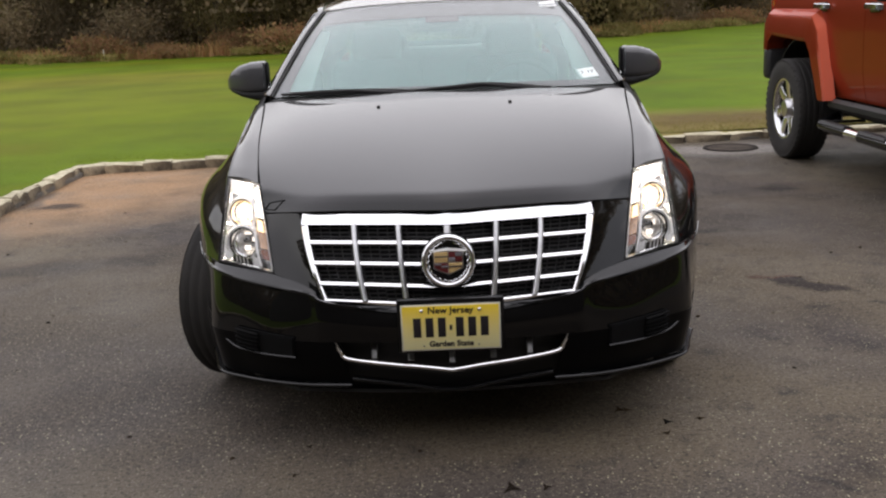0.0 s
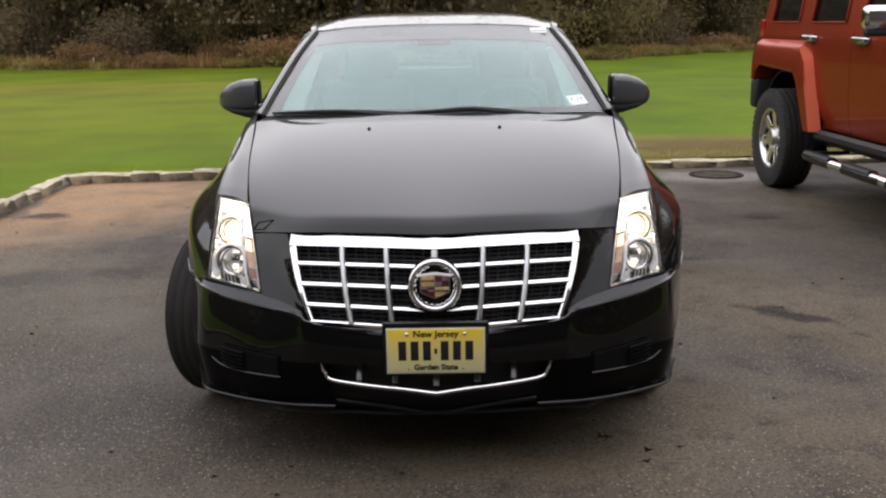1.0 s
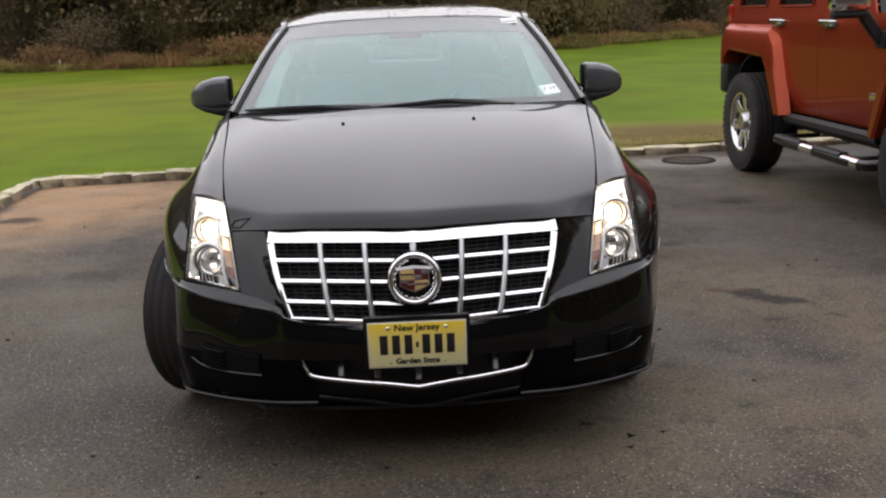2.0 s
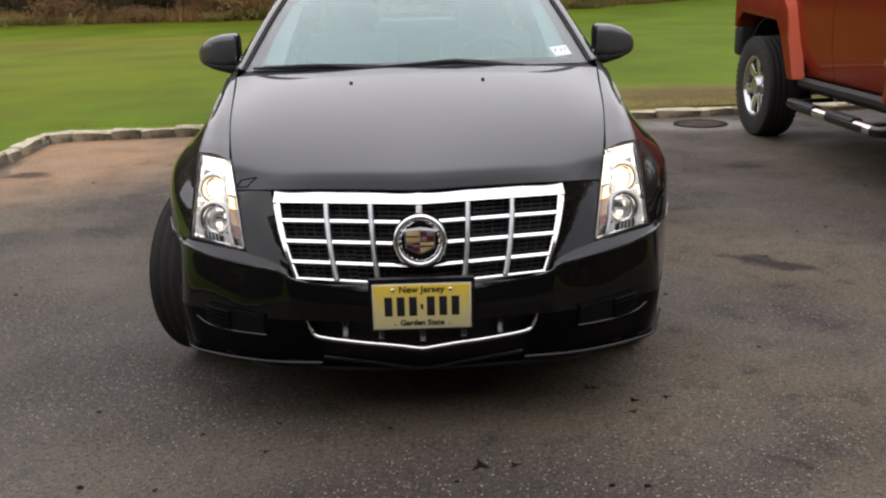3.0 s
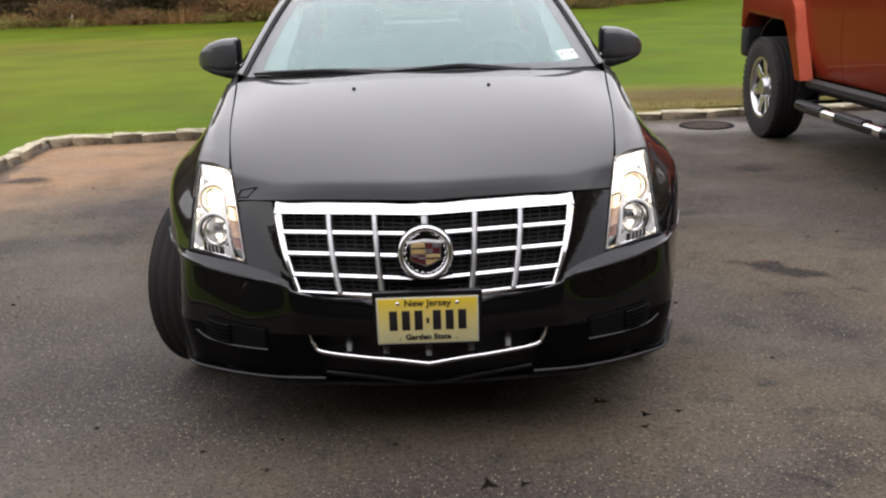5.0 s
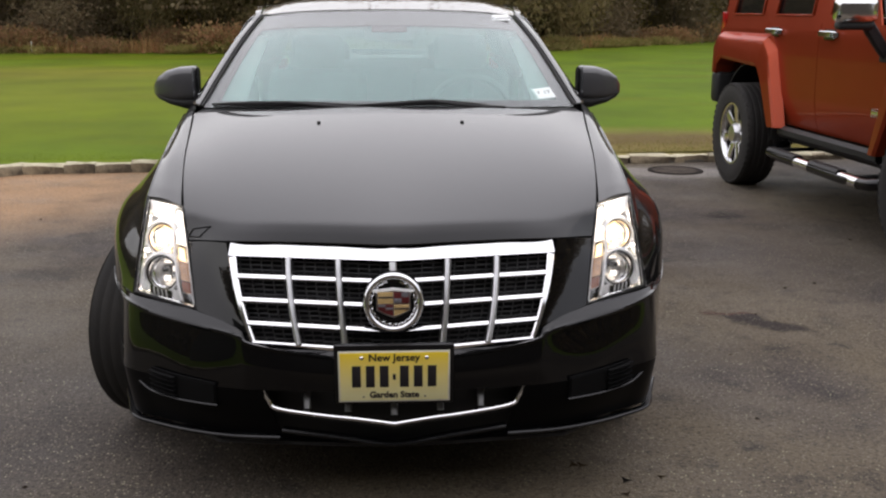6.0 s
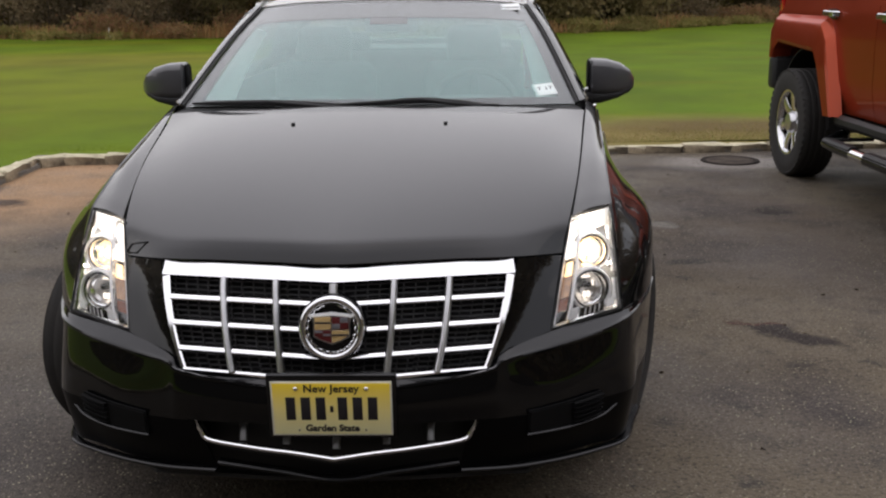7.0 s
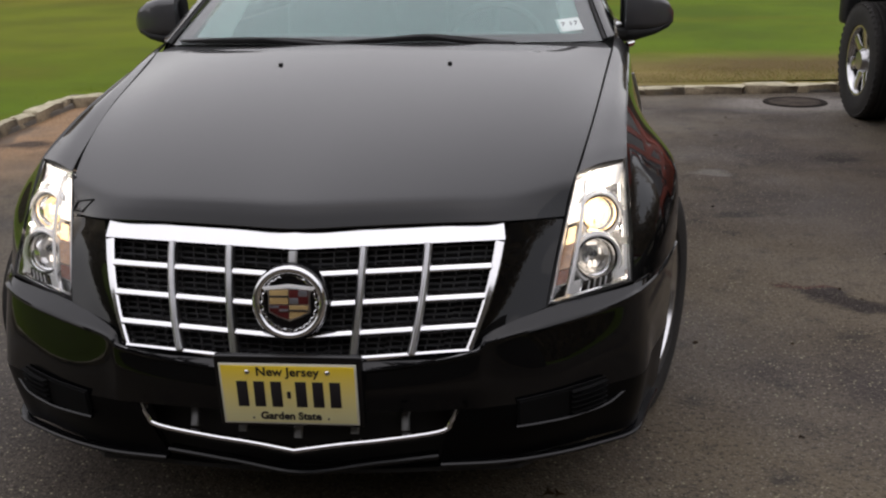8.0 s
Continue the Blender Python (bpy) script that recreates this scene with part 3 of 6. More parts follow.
# an unseen dark wall added behind the camera, darkening reflections and blocking sky
back = part("added_wall_south", block(bmesh.new(), (23.0, 0.30, 6.2), pose(-2.5, -7.6, 3.0)), WALL)
tagged(back, "plain dark unseen wall added behind the camera to block light", "wall", kind="structure")

# ---- woods at the far side of the lawn ----


def leaves(rng, n, shape, size):
    """n small bent leaf clumps at places that shape(rng) gives."""
    verts, faces = [], []
    for _ in range(n):
        c = Vector(shape(rng))
        s = size * rng.uniform(0.6, 1.4)
        r = Euler((rng.uniform(-1.6, 1.6), rng.uniform(-1.6, 1.6), rng.uniform(0, 6.28))).to_matrix()
        k = len(verts)
        for p in ((-0.5, -0.15, 0), (0.0, -0.5, 0.1), (0.55, 0.05, -0.08), (0.1, 0.5, 0.12), (-0.45, 0.3, -0.05)):
            verts.append(c + r @ Vector(p) * s)
        faces += [(k, k + 1, k + 2), (k, k + 2, k + 3), (k, k + 3, k + 4)]
    return verts, faces


def trunk_mesh(rng, height, r0, limbs):
    verts, faces = [], []

    def stem(p, d, length, r, n=7, seg=6):
        base = len(verts)
        for i in range(n + 1):
            q = i / n
            side = d.orthogonal().normalized()
            up = d.cross(side)
            rr = r * (1 - 0.78 * q) * (1.35 if i == 0 and r == r0 else 1)
            verts.extend(p + (side * math.cos(a) + up * math.sin(a)) * rr for a in (2 * math.pi * k / seg for k in range(seg)))
            p = p + d * length / n
            d = (d + Vector((rng.uniform(-1, 1), rng.uniform(-1, 1), rng.uniform(-0.3, 0.6))) * 0.09).normalized()
        for i in range(n):
            for k in range(seg):
                a, b = base + i * seg + k, base + i * seg + (k + 1) % seg
                faces.append((a, b, b + seg, a + seg))
        return p

    stem(Vector((0, 0, -0.1)), Vector((rng.uniform(-0.05, 0.05), rng.uniform(-0.05, 0.05), 1)).normalized(), height, r0, 9)
    tips = []
    for _ in range(limbs):
        z, a = rng.uniform(0.18, 0.85) * height, rng.uniform(0, 6.28)
        d = Vector((math.cos(a), math.sin(a), rng.uniform(0.2, 0.9))).normalized()
        tips.append(stem(Vector((0, 0, z)), d, height * rng.uniform(0.18, 0.34), r0 * 0.35, 5, 5))
    return verts, faces, tips


def tree(seed, height, r0, foliage, mat, m):
    rng = random.Random(seed)
    t = thing("tree", m, "tall woodland tree with dark autumn foliage", "tree", "trees at the wood's edge")
    v, f, tips = trunk_mesh(rng, height, r0, 16)
    finish("trunk", v, f, BARK, t)

    def place(g):
        tip = g.choice(tips)
        return (tip.x + g.gauss(0, 0.75), tip.y + g.gauss(0, 0.75), max(1.2, tip.z + g.gauss(0, 0.7)))

    v, f = leaves(rng, foliage * 3, place, 0.115)
    finish("crown", v, f, mat, t, smooth=False)
    return t


def bush(seed, w, h, count, mat, m, label):
    rng = random.Random(seed)
    t = thing("bush", m, label, "bush", "bushes at the wood's edge")
    heads = [(rng.uniform(-w, w) * 0.6, rng.uniform(-w, w) * 0.45, rng.uniform(0.25, 0.8) * h) for _ in range(9)]
    v, f = [], []
    for x, y, z in heads:
        k = len(v)
        v += [Vector((0.02 * math.cos(a), 0.02 * math.sin(a), -0.05)) for a in (0, 2.1, 4.2)] + [Vector((x + 0.008 * math.cos(a), y + 0.008 * math.sin(a), z)) for a in (0, 2.1, 4.2)]
        f += [(k + i, k + (i + 1) % 3, k + 3 + (i + 1) % 3, k + 3 + i) for i in range(3)]
    finish("brushwood", v, f, BARK, t)

    def place(g):
        x, y, z = g.choice(heads)
        return (x + g.gauss(0, w * 0.22), y + g.gauss(0, w * 0.2), max(0.04, z + g.gauss(0, h * 0.16)))

    v, f = leaves(rng, count * 4, place, 0.058)
    finish("foliage", v, f, mat, t, smooth=False)
    return t


def lawn_end(x):
    """Where the mown grass stops."""
    return min(46.0, 29.4 + 0.28 * max(0, x - 2.0) ** 1.5 + 0.05 * max(0, -x - 6.0))


rng = random.Random(4)
trees = [tree(1, 5.8, 0.16, 2600, LEAF_DARK, pose(-14, 35, 0.1)), tree(2, 6.2, 0.2, 2800, LEAF_DARK, pose(3, 40, 0.1)), tree(3, 5.2, 0.12, 2200, LEAF_OLIVE, pose(-4, 35, 0.1)), tree(5, 5.9, 0.15, 2600, LEAF_DARK, pose(12, 42, 0.1))]
for i in range(64):
    x = -34 + 68 * (i % 32) / 31 + rng.uniform(-0.9, 0.9)
    y = lawn_end(x) + (3.0 if i < 32 else 7.0) + rng.uniform(-1.4, 2.0)
    c = copy_thing(trees[rng.choice((0, 1, 2, 2, 3))], pose(x, y, 0.08, 0, 0, rng.uniform(0, 360)))
    c.scale = (1.15, 1.15, rng.uniform(1.0, 1.25))
bushes = [
    bush(11, 1.6, 1.9, 900, LEAF_DARK, pose(-9, 32.5, 0.1), "dark leafy bush under the trees"),
    bush(12, 1.4, 1.5, 800, LEAF_OLIVE, pose(-3, 32.2, 0.1), "olive green bush at the lawn's far edge"),
    bush(13, 1.2, 2.3, 800, LEAF_YELLOW, pose(7.2, 35.6, 0.1), "yellowing bush at the wood's edge"),
]
for i in range(90):
    x = -32 + 64 * (i % 45) / 44 + rng.uniform(-0.7, 0.7)
    y = lawn_end(x) + (1.7 if i < 45 else 4.4) + rng.uniform(-0.5, 1.2)
    b = copy_thing(bushes[rng.choice((0, 0, 1))], pose(x, y, 0.08, 0, 0, rng.uniform(0, 360)))
    b.scale = (rng.uniform(0.6, 1.5),) * 2 + (rng.uniform(0.6, 1.9),)
rust = bush(14, 1.3, 0.75, 700, LEAF_RUST, pose(-11, 30.4, 0.1), "low rusty brown brush at the lawn's far edge")
for i in range(60):
    x = -33 + 66 * i / 59 + rng.uniform(-0.5, 0.5)
    if noise.noise(Vector((x * 0.22, 3.0, 1.0))) > 0.08:
        b = copy_thing(rust, pose(x, lawn_end(x) + rng.uniform(0.5, 1.5), 0.06, 0, 0, rng.uniform(0, 360)))
        b.scale = (rng.uniform(0.7, 1.2),) * 2 + (rng.uniform(0.5, 1.25),)
tuft = bush(15, 1.1, 0.42, 500, LEAF_TUFT, pose(-5.0, 29.9, 0.06), "low yellow-green weeds at the lawn's far edge")
for i in range(46):
    x = -30 + 54 * i / 45 + rng.uniform(-0.5, 0.5)
    if noise.noise(Vector((x * 0.3, 9.0, 2.0))) > -0.10:
        b = copy_thing(tuft, pose(x, lawn_end(x) + rng.uniform(0.1, 0.5), 0.05, 0, 0, rng.uniform(0, 360)))
        b.scale = (rng.uniform(0.6, 1.2),) * 2 + (rng.uniform(0.5, 1.2),)
copy_thing(bushes[2], pose(9.5, 38.6, 0.1, 0, 0, 70))
copy_thing(bushes[2], pose(-7.0, 32.4, 0.1, 0, 0, 200))
copy_thing(bushes[2], pose(13.5, 43.0, 0.1, 0, 0, 310))
copy_thing(bushes[2], pose(-15.5, 32.0, 0.1, 0, 0, 130))


def blades(name, count, spot, height, width, mat, label, category, seed):
    """Upright stalks, each a narrow bent leaf, as one growth."""
    g = random.Random(seed)
    verts, faces = [], []
    for _ in range(count):
        x, y, z = spot(g)
        h, a = height * g.uniform(0.5, 1.25), g.uniform(0, 6.28)
        w, lean = width * g.uniform(0.7, 1.3), height * g.uniform(0, 0.9)
        dx, dy = math.cos(a), math.sin(a)
        k = len(verts)
        verts += [(x - dy * w / 2, y + dx * w / 2, z), (x + dy * w / 2, y - dx * w / 2, z), (x + dx * lean * 0.4 + dy * w * 0.4, y + dy * lean * 0.4 - dx * w * 0.4, z + h * 0.6), (x + dx * lean * 0.4 - dy * w * 0.4, y + dy * lean * 0.4 + dx * w * 0.4, z + h * 0.6), (x + dx * lean, y + dy * lean, z + h)]
        faces += [(k, k + 1, k + 2, k + 3), (k + 3, k + 2, k + 4)]
    return tagged(finish(name, verts, faces, mat, smooth=False), label, category, kind="stuff")


def brush_spot(g):
    x = g.uniform(-34, 34)
    thick = 0.5 + 0.9 * noise.noise(Vector((x * 0.35, 0, 7))) + 0.4 * noise.noise(Vector((x * 1.3, 4, 7)))
    return x, lawn_end(x) + 0.1 + abs(g.gauss(0, 0.8)), 0.10 - max(0, 0.42 - 0.5 * thick) * 0.9


blades("dry_brush", 20000, brush_spot, 0.46, 0.026, BRUSH, "rusty brown dry brush along the wood's edge", "undergrowth", 21)


def far_woods(name, ox, oy, wide, deep, turn, count, seed, tall=6.6, size=0.75):
    g = random.Random(seed)
    def place(q):
        x = q.uniform(-wide, wide)
        top = tall * (0.88 + 0.22 * noise.noise(Vector((x * 0.16, seed, 0))) + 0.12 * noise.noise(Vector((x * 0.9, seed, 5))))
        return x, q.uniform(-deep, deep), top * (1 - math.sqrt(1 - q.random()))

    v, f = leaves(g, count, place, size)
    ob = finish(name, v, f, LEAF_DARK, smooth=False)
    ob.matrix_world = pose(ox, oy, 0, 0, 0, turn)
    return tagged(ob, "dense dark woodland behind the lawn, added unseen on other sides", "woods", kind="stuff")


far_woods("woods", 0, 55, 75, 5, 0, 120000, 31, 13.0, 0.62)
# the next four stand out of view, added to shape the paint's reflections
far_woods("woods", -62, -4, 70, 4.0, 90, 70000, 32, 14.0, 0.9)
far_woods("woods", -48, 50, 15, 4.0, 45, 30000, 35, 27.0, 0.8)
far_woods("woods", 58, -10, 70, 4.0, 90, 70000, 33, 25.0, 0.9)
far_woods("woods", 0, -62, 90, 5, 0, 14000, 34)


def near_lawn(g):
    while True:
        x = g.uniform(-8.5, 7.5)
        y = edge_back(x) + 0.18 + abs(g.gauss(0, 0.30)) if x > EDGE_L - 0.2 else g.uniform(3.0, 7.2)
        if y > edge_back(x) + 0.20 or x < EDGE_L - 0.22:
            return x, y, 0.074 - 0.020 * min(1, max(0, (x + 2.0) / 3.5)) * (1 - min(1, max(0, (y - 8) / 10)))


blades("grass", 22000, near_lawn, 0.010, 0.005, BLADE, "short green grass behind the kerb", "grass", 22)


def dry_verge(g):
    x = g.uniform(0.3, 5.6)
    return x, edge_back(x) + 0.20 + abs(g.gauss(0, 0.85)) * (0.8 + 0.5 * noise.noise(Vector((x, 0, 0)))), 0.053


blades("dry_grass", 26000, dry_verge, 0.013, 0.007, DRY_BLADE, "browned thin grass along the kerb", "grass", 23)

# ---- the sedan: guide places of its body, from the middle outwards ----
HOOD_LIP = [
    [(0, 0.118, 0.790), (0.16, 0.146, 0.790), (0.32, 0.177, 0.789), (0.469, 0.209, 0.785), (0.603, 0.318, 0.766)],
    [(0, 0.138, 0.815), (0.162, 0.166, 0.814), (0.323, 0.199, 0.812), (0.47, 0.240, 0.808), (0.611, 0.350, 0.800)],
    [(0, 0.162, 0.834), (0.165, 0.189, 0.833), (0.325, 0.224, 0.831), (0.472, 0.272, 0.827), (0.620, 0.382, 0.829)],
]
HOOD = [
    [(0, 0.162, 0.834), (0.165, 0.189, 0.833), (0.325, 0.224, 0.831), (0.472, 0.272, 0.827), (0.620, 0.382, 0.829)],
    [(0, 0.300, 0.866), (0.17, 0.317, 0.865), (0.335, 0.344, 0.862), (0.495, 0.385, 0.856), (0.637, 0.432, 0.854)],
    [(0, 0.50, 0.909), (0.18, 0.505, 0.908), (0.36, 0.515, 0.905), (0.52, 0.53, 0.897), (0.655, 0.55, 0.883)],
    [(0, 0.85, 0.974), (0.20, 0.85, 0.973), (0.39, 0.85, 0.969), (0.56, 0.85, 0.958), (0.70, 0.85, 0.940)],
    [(0, 1.17, 1.023), (0.21, 1.17, 1.022), (0.42, 1.18, 1.019), (0.60, 1.19, 1.009), (0.745, 1.20, 0.988)],
    [(0, 1.40, 1.052), (0.22, 1.405, 1.050), (0.44, 1.42, 1.045), (0.63, 1.44, 1.035), (0.779, 1.468, 1.024)],
]
FENDER_TOP = [
    [(0.638, 0.412, 0.851), (0.697, 0.458, 0.864), (0.756, 0.510, 0.863)],
    [(0.661, 0.550, 0.882), (0.713, 0.580, 0.892), (0.763, 0.610, 0.887)],
    [(0.706, 0.850, 0.939), (0.750, 0.850, 0.942), (0.783, 0.860, 0.930)],
    [(0.751, 1.200, 0.987), (0.786, 1.200, 0.984), (0.812, 1.200, 0.964)],
    [(0.785, 1.468, 1.023), (0.814, 1.470, 1.015), (0.834, 1.470, 0.992)],
    [(0.800, 1.640, 1.045), (0.828, 1.640, 1.030), (0.848, 1.640, 1.006)],
]
FENDER_SIDE = [
    [(0.756, 0.510, 0.863), (0.763, 0.610, 0.887), (0.774, 0.750, 0.912), (0.788, 0.920, 0.936), (0.808, 1.150, 0.960), (0.820, 1.300, 0.974), (0.848, 1.640, 1.006)],
    [(0.761, 0.448, 0.795), (0.808, 0.570, 0.820), (0.834, 0.740, 0.846), (0.847, 0.920, 0.862), (0.848, 1.140, 0.869), (0.854, 1.320, 0.870), (0.866, 1.640, 0.868)],
    [(0.765, 0.370, 0.702), (0.852, 0.510, 0.722), (0.907, 0.715, 0.752), (0.920, 0.920, 0.782), (0.916, 1.140, 0.750), (0.908, 1.330, 0.640), (0.884, 1.640, 0.580)],
    [(0.767, 0.297, 0.610), (0.858, 0.480, 0.606), (0.912, 0.690, 0.628), (0.930, 0.920, 0.722), (0.928, 1.140, 0.650), (0.916, 1.292, 0.360), (0.885, 1.640, 0.235)],
]
BUMPER = [
    [(0, 0.035, 0.505), (0.2, 0.045, 0.512), (0.385, 0.064, 0.521), (0.435, 0.084, 0.562), (0.56, 0.168, 0.590), (0.68, 0.236, 0.600), (0.766, 0.292, 0.606), (0.822, 0.387, 0.607), (0.868, 0.512, 0.607), (0.911, 0.668, 0.620)],
    [(0, 0.008, 0.485), (0.2, 0.017, 0.498), (0.390, 0.040, 0.525), (0.440, 0.062, 0.548), (0.57, 0.128, 0.563), (0.69, 0.197, 0.577), (0.772, 0.268, 0.590), (0.823, 0.380, 0.590), (0.869, 0.506, 0.590), (0.910, 0.655, 0.600)],
    [(0, 0.007, 0.483), (0.2, 0.016, 0.496), (0.390, 0.039, 0.522), (0.440, 0.0615, 0.545), (0.57, 0.1275, 0.560), (0.69, 0.1965, 0.574), (0.772, 0.2675, 0.587), (0.823, 0.379, 0.586), (0.869, 0.505, 0.586), (0.910, 0.653, 0.596)],
    [(0, -0.006, 0.450), (0.2, 0.002, 0.455), (0.390, 0.027, 0.459), (0.44, 0.046, 0.462), (0.58, 0.107, 0.470), (0.70, 0.178, 0.480), (0.786, 0.254, 0.484), (0.829, 0.378, 0.490), (0.864, 0.492, 0.490), (0.896, 0.600, 0.495)],
    [(0, -0.008, 0.405), (0.2, 0.002, 0.402), (0.390, 0.030, 0.400), (0.44, 0.042, 0.400), (0.58, 0.096, 0.400), (0.70, 0.172, 0.400), (0.794, 0.246, 0.400), (0.827, 0.378, 0.400), (0.862, 0.482, 0.400), (0.886, 0.570, 0.400)],
]
BUMPER_LOW = [
    [(0.372, 0.026, 0.402), (0.48, 0.055, 0.400), (0.58, 0.096, 0.400), (0.70, 0.172, 0.400), (0.794, 0.246, 0.400), (0.827, 0.378, 0.400), (0.862, 0.482, 0.400), (0.886, 0.570, 0.400)],
    [(0.345, 0.036, 0.340), (0.48, 0.066, 0.335), (0.58, 0.108, 0.335), (0.695, 0.182, 0.335), (0.786, 0.254, 0.335), (0.820, 0.382, 0.335), (0.854, 0.482, 0.335), (0.876, 0.560, 0.335)],
    [(0.322, 0.062, 0.252), (0.46, 0.092, 0.250), (0.57, 0.138, 0.250), (0.68, 0.205, 0.250), (0.772, 0.268, 0.250), (0.810, 0.390, 0.250), (0.843, 0.480, 0.250), (0.863, 0.545, 0.250)],
]
SCREEN = [
    [(0, 1.43, 1.046), (0.30, 1.45, 1.046), (0.55, 1.487, 1.044), (0.762, 1.548, 1.040)],
    [(0, 1.74, 1.186), (0.29, 1.757, 1.184), (0.53, 1.79, 1.178), (0.715, 1.845, 1.166)],
    [(0, 2.05, 1.315), (0.27, 2.065, 1.312), (0.49, 2.095, 1.304), (0.664, 2.14, 1.288)],
    [(0, 2.36, 1.425), (0.25, 2.37, 1.421), (0.45, 2.392, 1.412), (0.606, 2.425, 1.394)],
]
ROOF = [
    [(0, 2.365, 1.428), (0.25, 2.375, 1.425), (0.45, 2.397, 1.416), (0.612, 2.43, 1.398)],
    [(0, 2.75, 1.476), (0.28, 2.752, 1.473), (0.48, 2.76, 1.461), (0.632, 2.77, 1.433)],
    [(0, 3.15, 1.492), (0.29, 3.15, 1.489), (0.49, 3.15, 1.475), (0.638, 3.15, 1.443)],
    [(0, 3.60, 1.470), (0.28, 3.60, 1.467), (0.47, 3.59, 1.453), (0.622, 3.58, 1.420)],
    [(0, 3.96, 1.412), (0.26, 3.955, 1.410), (0.44, 3.94, 1.399), (0.595, 3.92, 1.368)],
]
BACKLIGHT = [
    [(0, 3.97, 1.408), (0.26, 3.965, 1.406), (0.44, 3.95, 1.395), (0.595, 3.93, 1.364)],
    [(0, 4.20, 1.292), (0.29, 4.19, 1.290), (0.48, 4.17, 1.283), (0.64, 4.14, 1.262)],
    [(0, 4.42, 1.165), (0.32, 4.41, 1.164), (0.53, 4.38, 1.160), (0.69, 4.34, 1.150)],
]
TRUNK = [
    [(0, 4.425, 1.163), (0.32, 4.415, 1.162), (0.54, 4.385, 1.158), (0.70, 4.345, 1.148)],
    [(0, 4.62, 1.148), (0.32, 4.61, 1.147), (0.55, 4.59, 1.140), (0.72, 4.55, 1.120)],
    [(0, 4.79, 1.135), (0.32, 4.78, 1.133), (0.54, 4.75, 1.122), (0.70, 4.70, 1.100)],
    [(0, 4.80, 1.060), (0.32, 4.79, 1.060), (0.54, 4.765, 1.055), (0.70, 4.72, 1.045)],
    [(0, 4.79, 0.800), (0.32, 4.785, 0.800), (0.54, 4.765, 0.800), (0.70, 4.73, 0.800)],
]
BELT = [(0.802, 1.64, 1.047), (0.822, 2.2, 1.066), (0.824, 2.8, 1.080), (0.812, 3.4, 1.094), (0.780, 3.95, 1.112), (0.705, 4.35, 1.148)]
RAIL = [(0.802, 1.64, 1.050), (0.690, 2.30, 1.340), (0.668, 2.62, 1.400), (0.672, 3.15, 1.420), (0.655, 3.60, 1.395), (0.622, 3.93, 1.345), (0.705, 4.35, 1.150)]


def flank(y0, y1, bottom, n=14):
    """The body side between two stations, from the belt to the bottom edge given by (y, z) pairs."""
    ys = np.linspace(y0, y1, n)
    belt, b = along(BELT, 80), np.array(bottom)
    rows = []
    for k in range(9):
        row = []
        for y in ys:
            x0, z0 = np.interp(y, belt[:, 1], belt[:, 0]), np.interp(y, belt[:, 1], belt[:, 2])
            z1 = np.interp(y, b[:, 0], b[:, 1])
            z = z0 - (z0 - z1) * (k / 8)
            wide = np.interp(y, [1.64, 2.6, 3.3, 3.78, 4.3, 4.7, 4.85], [0.886, 0.876, 0.884, 0.930, 0.905, 0.83, 0.74])
            full = np.interp(z, [0.2, 0.42, 0.62, 0.86, 0.99, 1.15], [0.93, 0.985, 1.0, 0.992, 0.965, 0.90])
            row.append((max(x0, wide * full) if k else x0, y, z))
        rows.append(row)
    return np.array(rows)


def arch(cy, r, z0, zc=0.345, n=22):
    """Bottom edge (y, z) of a panel that is cut out for a wheel."""
    return [(cy + r * math.cos(a), max(z0, zc + r * math.sin(a))) for a in np.linspace(math.pi, 0, n)]


SIDES = ((-1, True), (1, False))


def lamp_at(a, b, out=0.0):
    """A place on the headlamp's face: a from its inner to its outer edge, b from bottom to top, out metres behind it."""
    ib, it, ot, ob = (np.array(p) for p in ((0.563, 0.170, 0.591), (0.632, 0.405, 0.848), (0.754, 0.508, 0.862), (0.763, 0.296, 0.613)))
    p = (ib * (1 - a) + ob * a) * (1 - b) + (it * (1 - a) + ot * a) * b
    p = p + np.array((0.10, -0.72, 0.30)) * 0.075 * (4 * a * (1 - a)) ** 0.8 * (4 * b * (1 - b)) ** 0.7
    return p - np.array((0.12, -0.93, 0.33)) * out


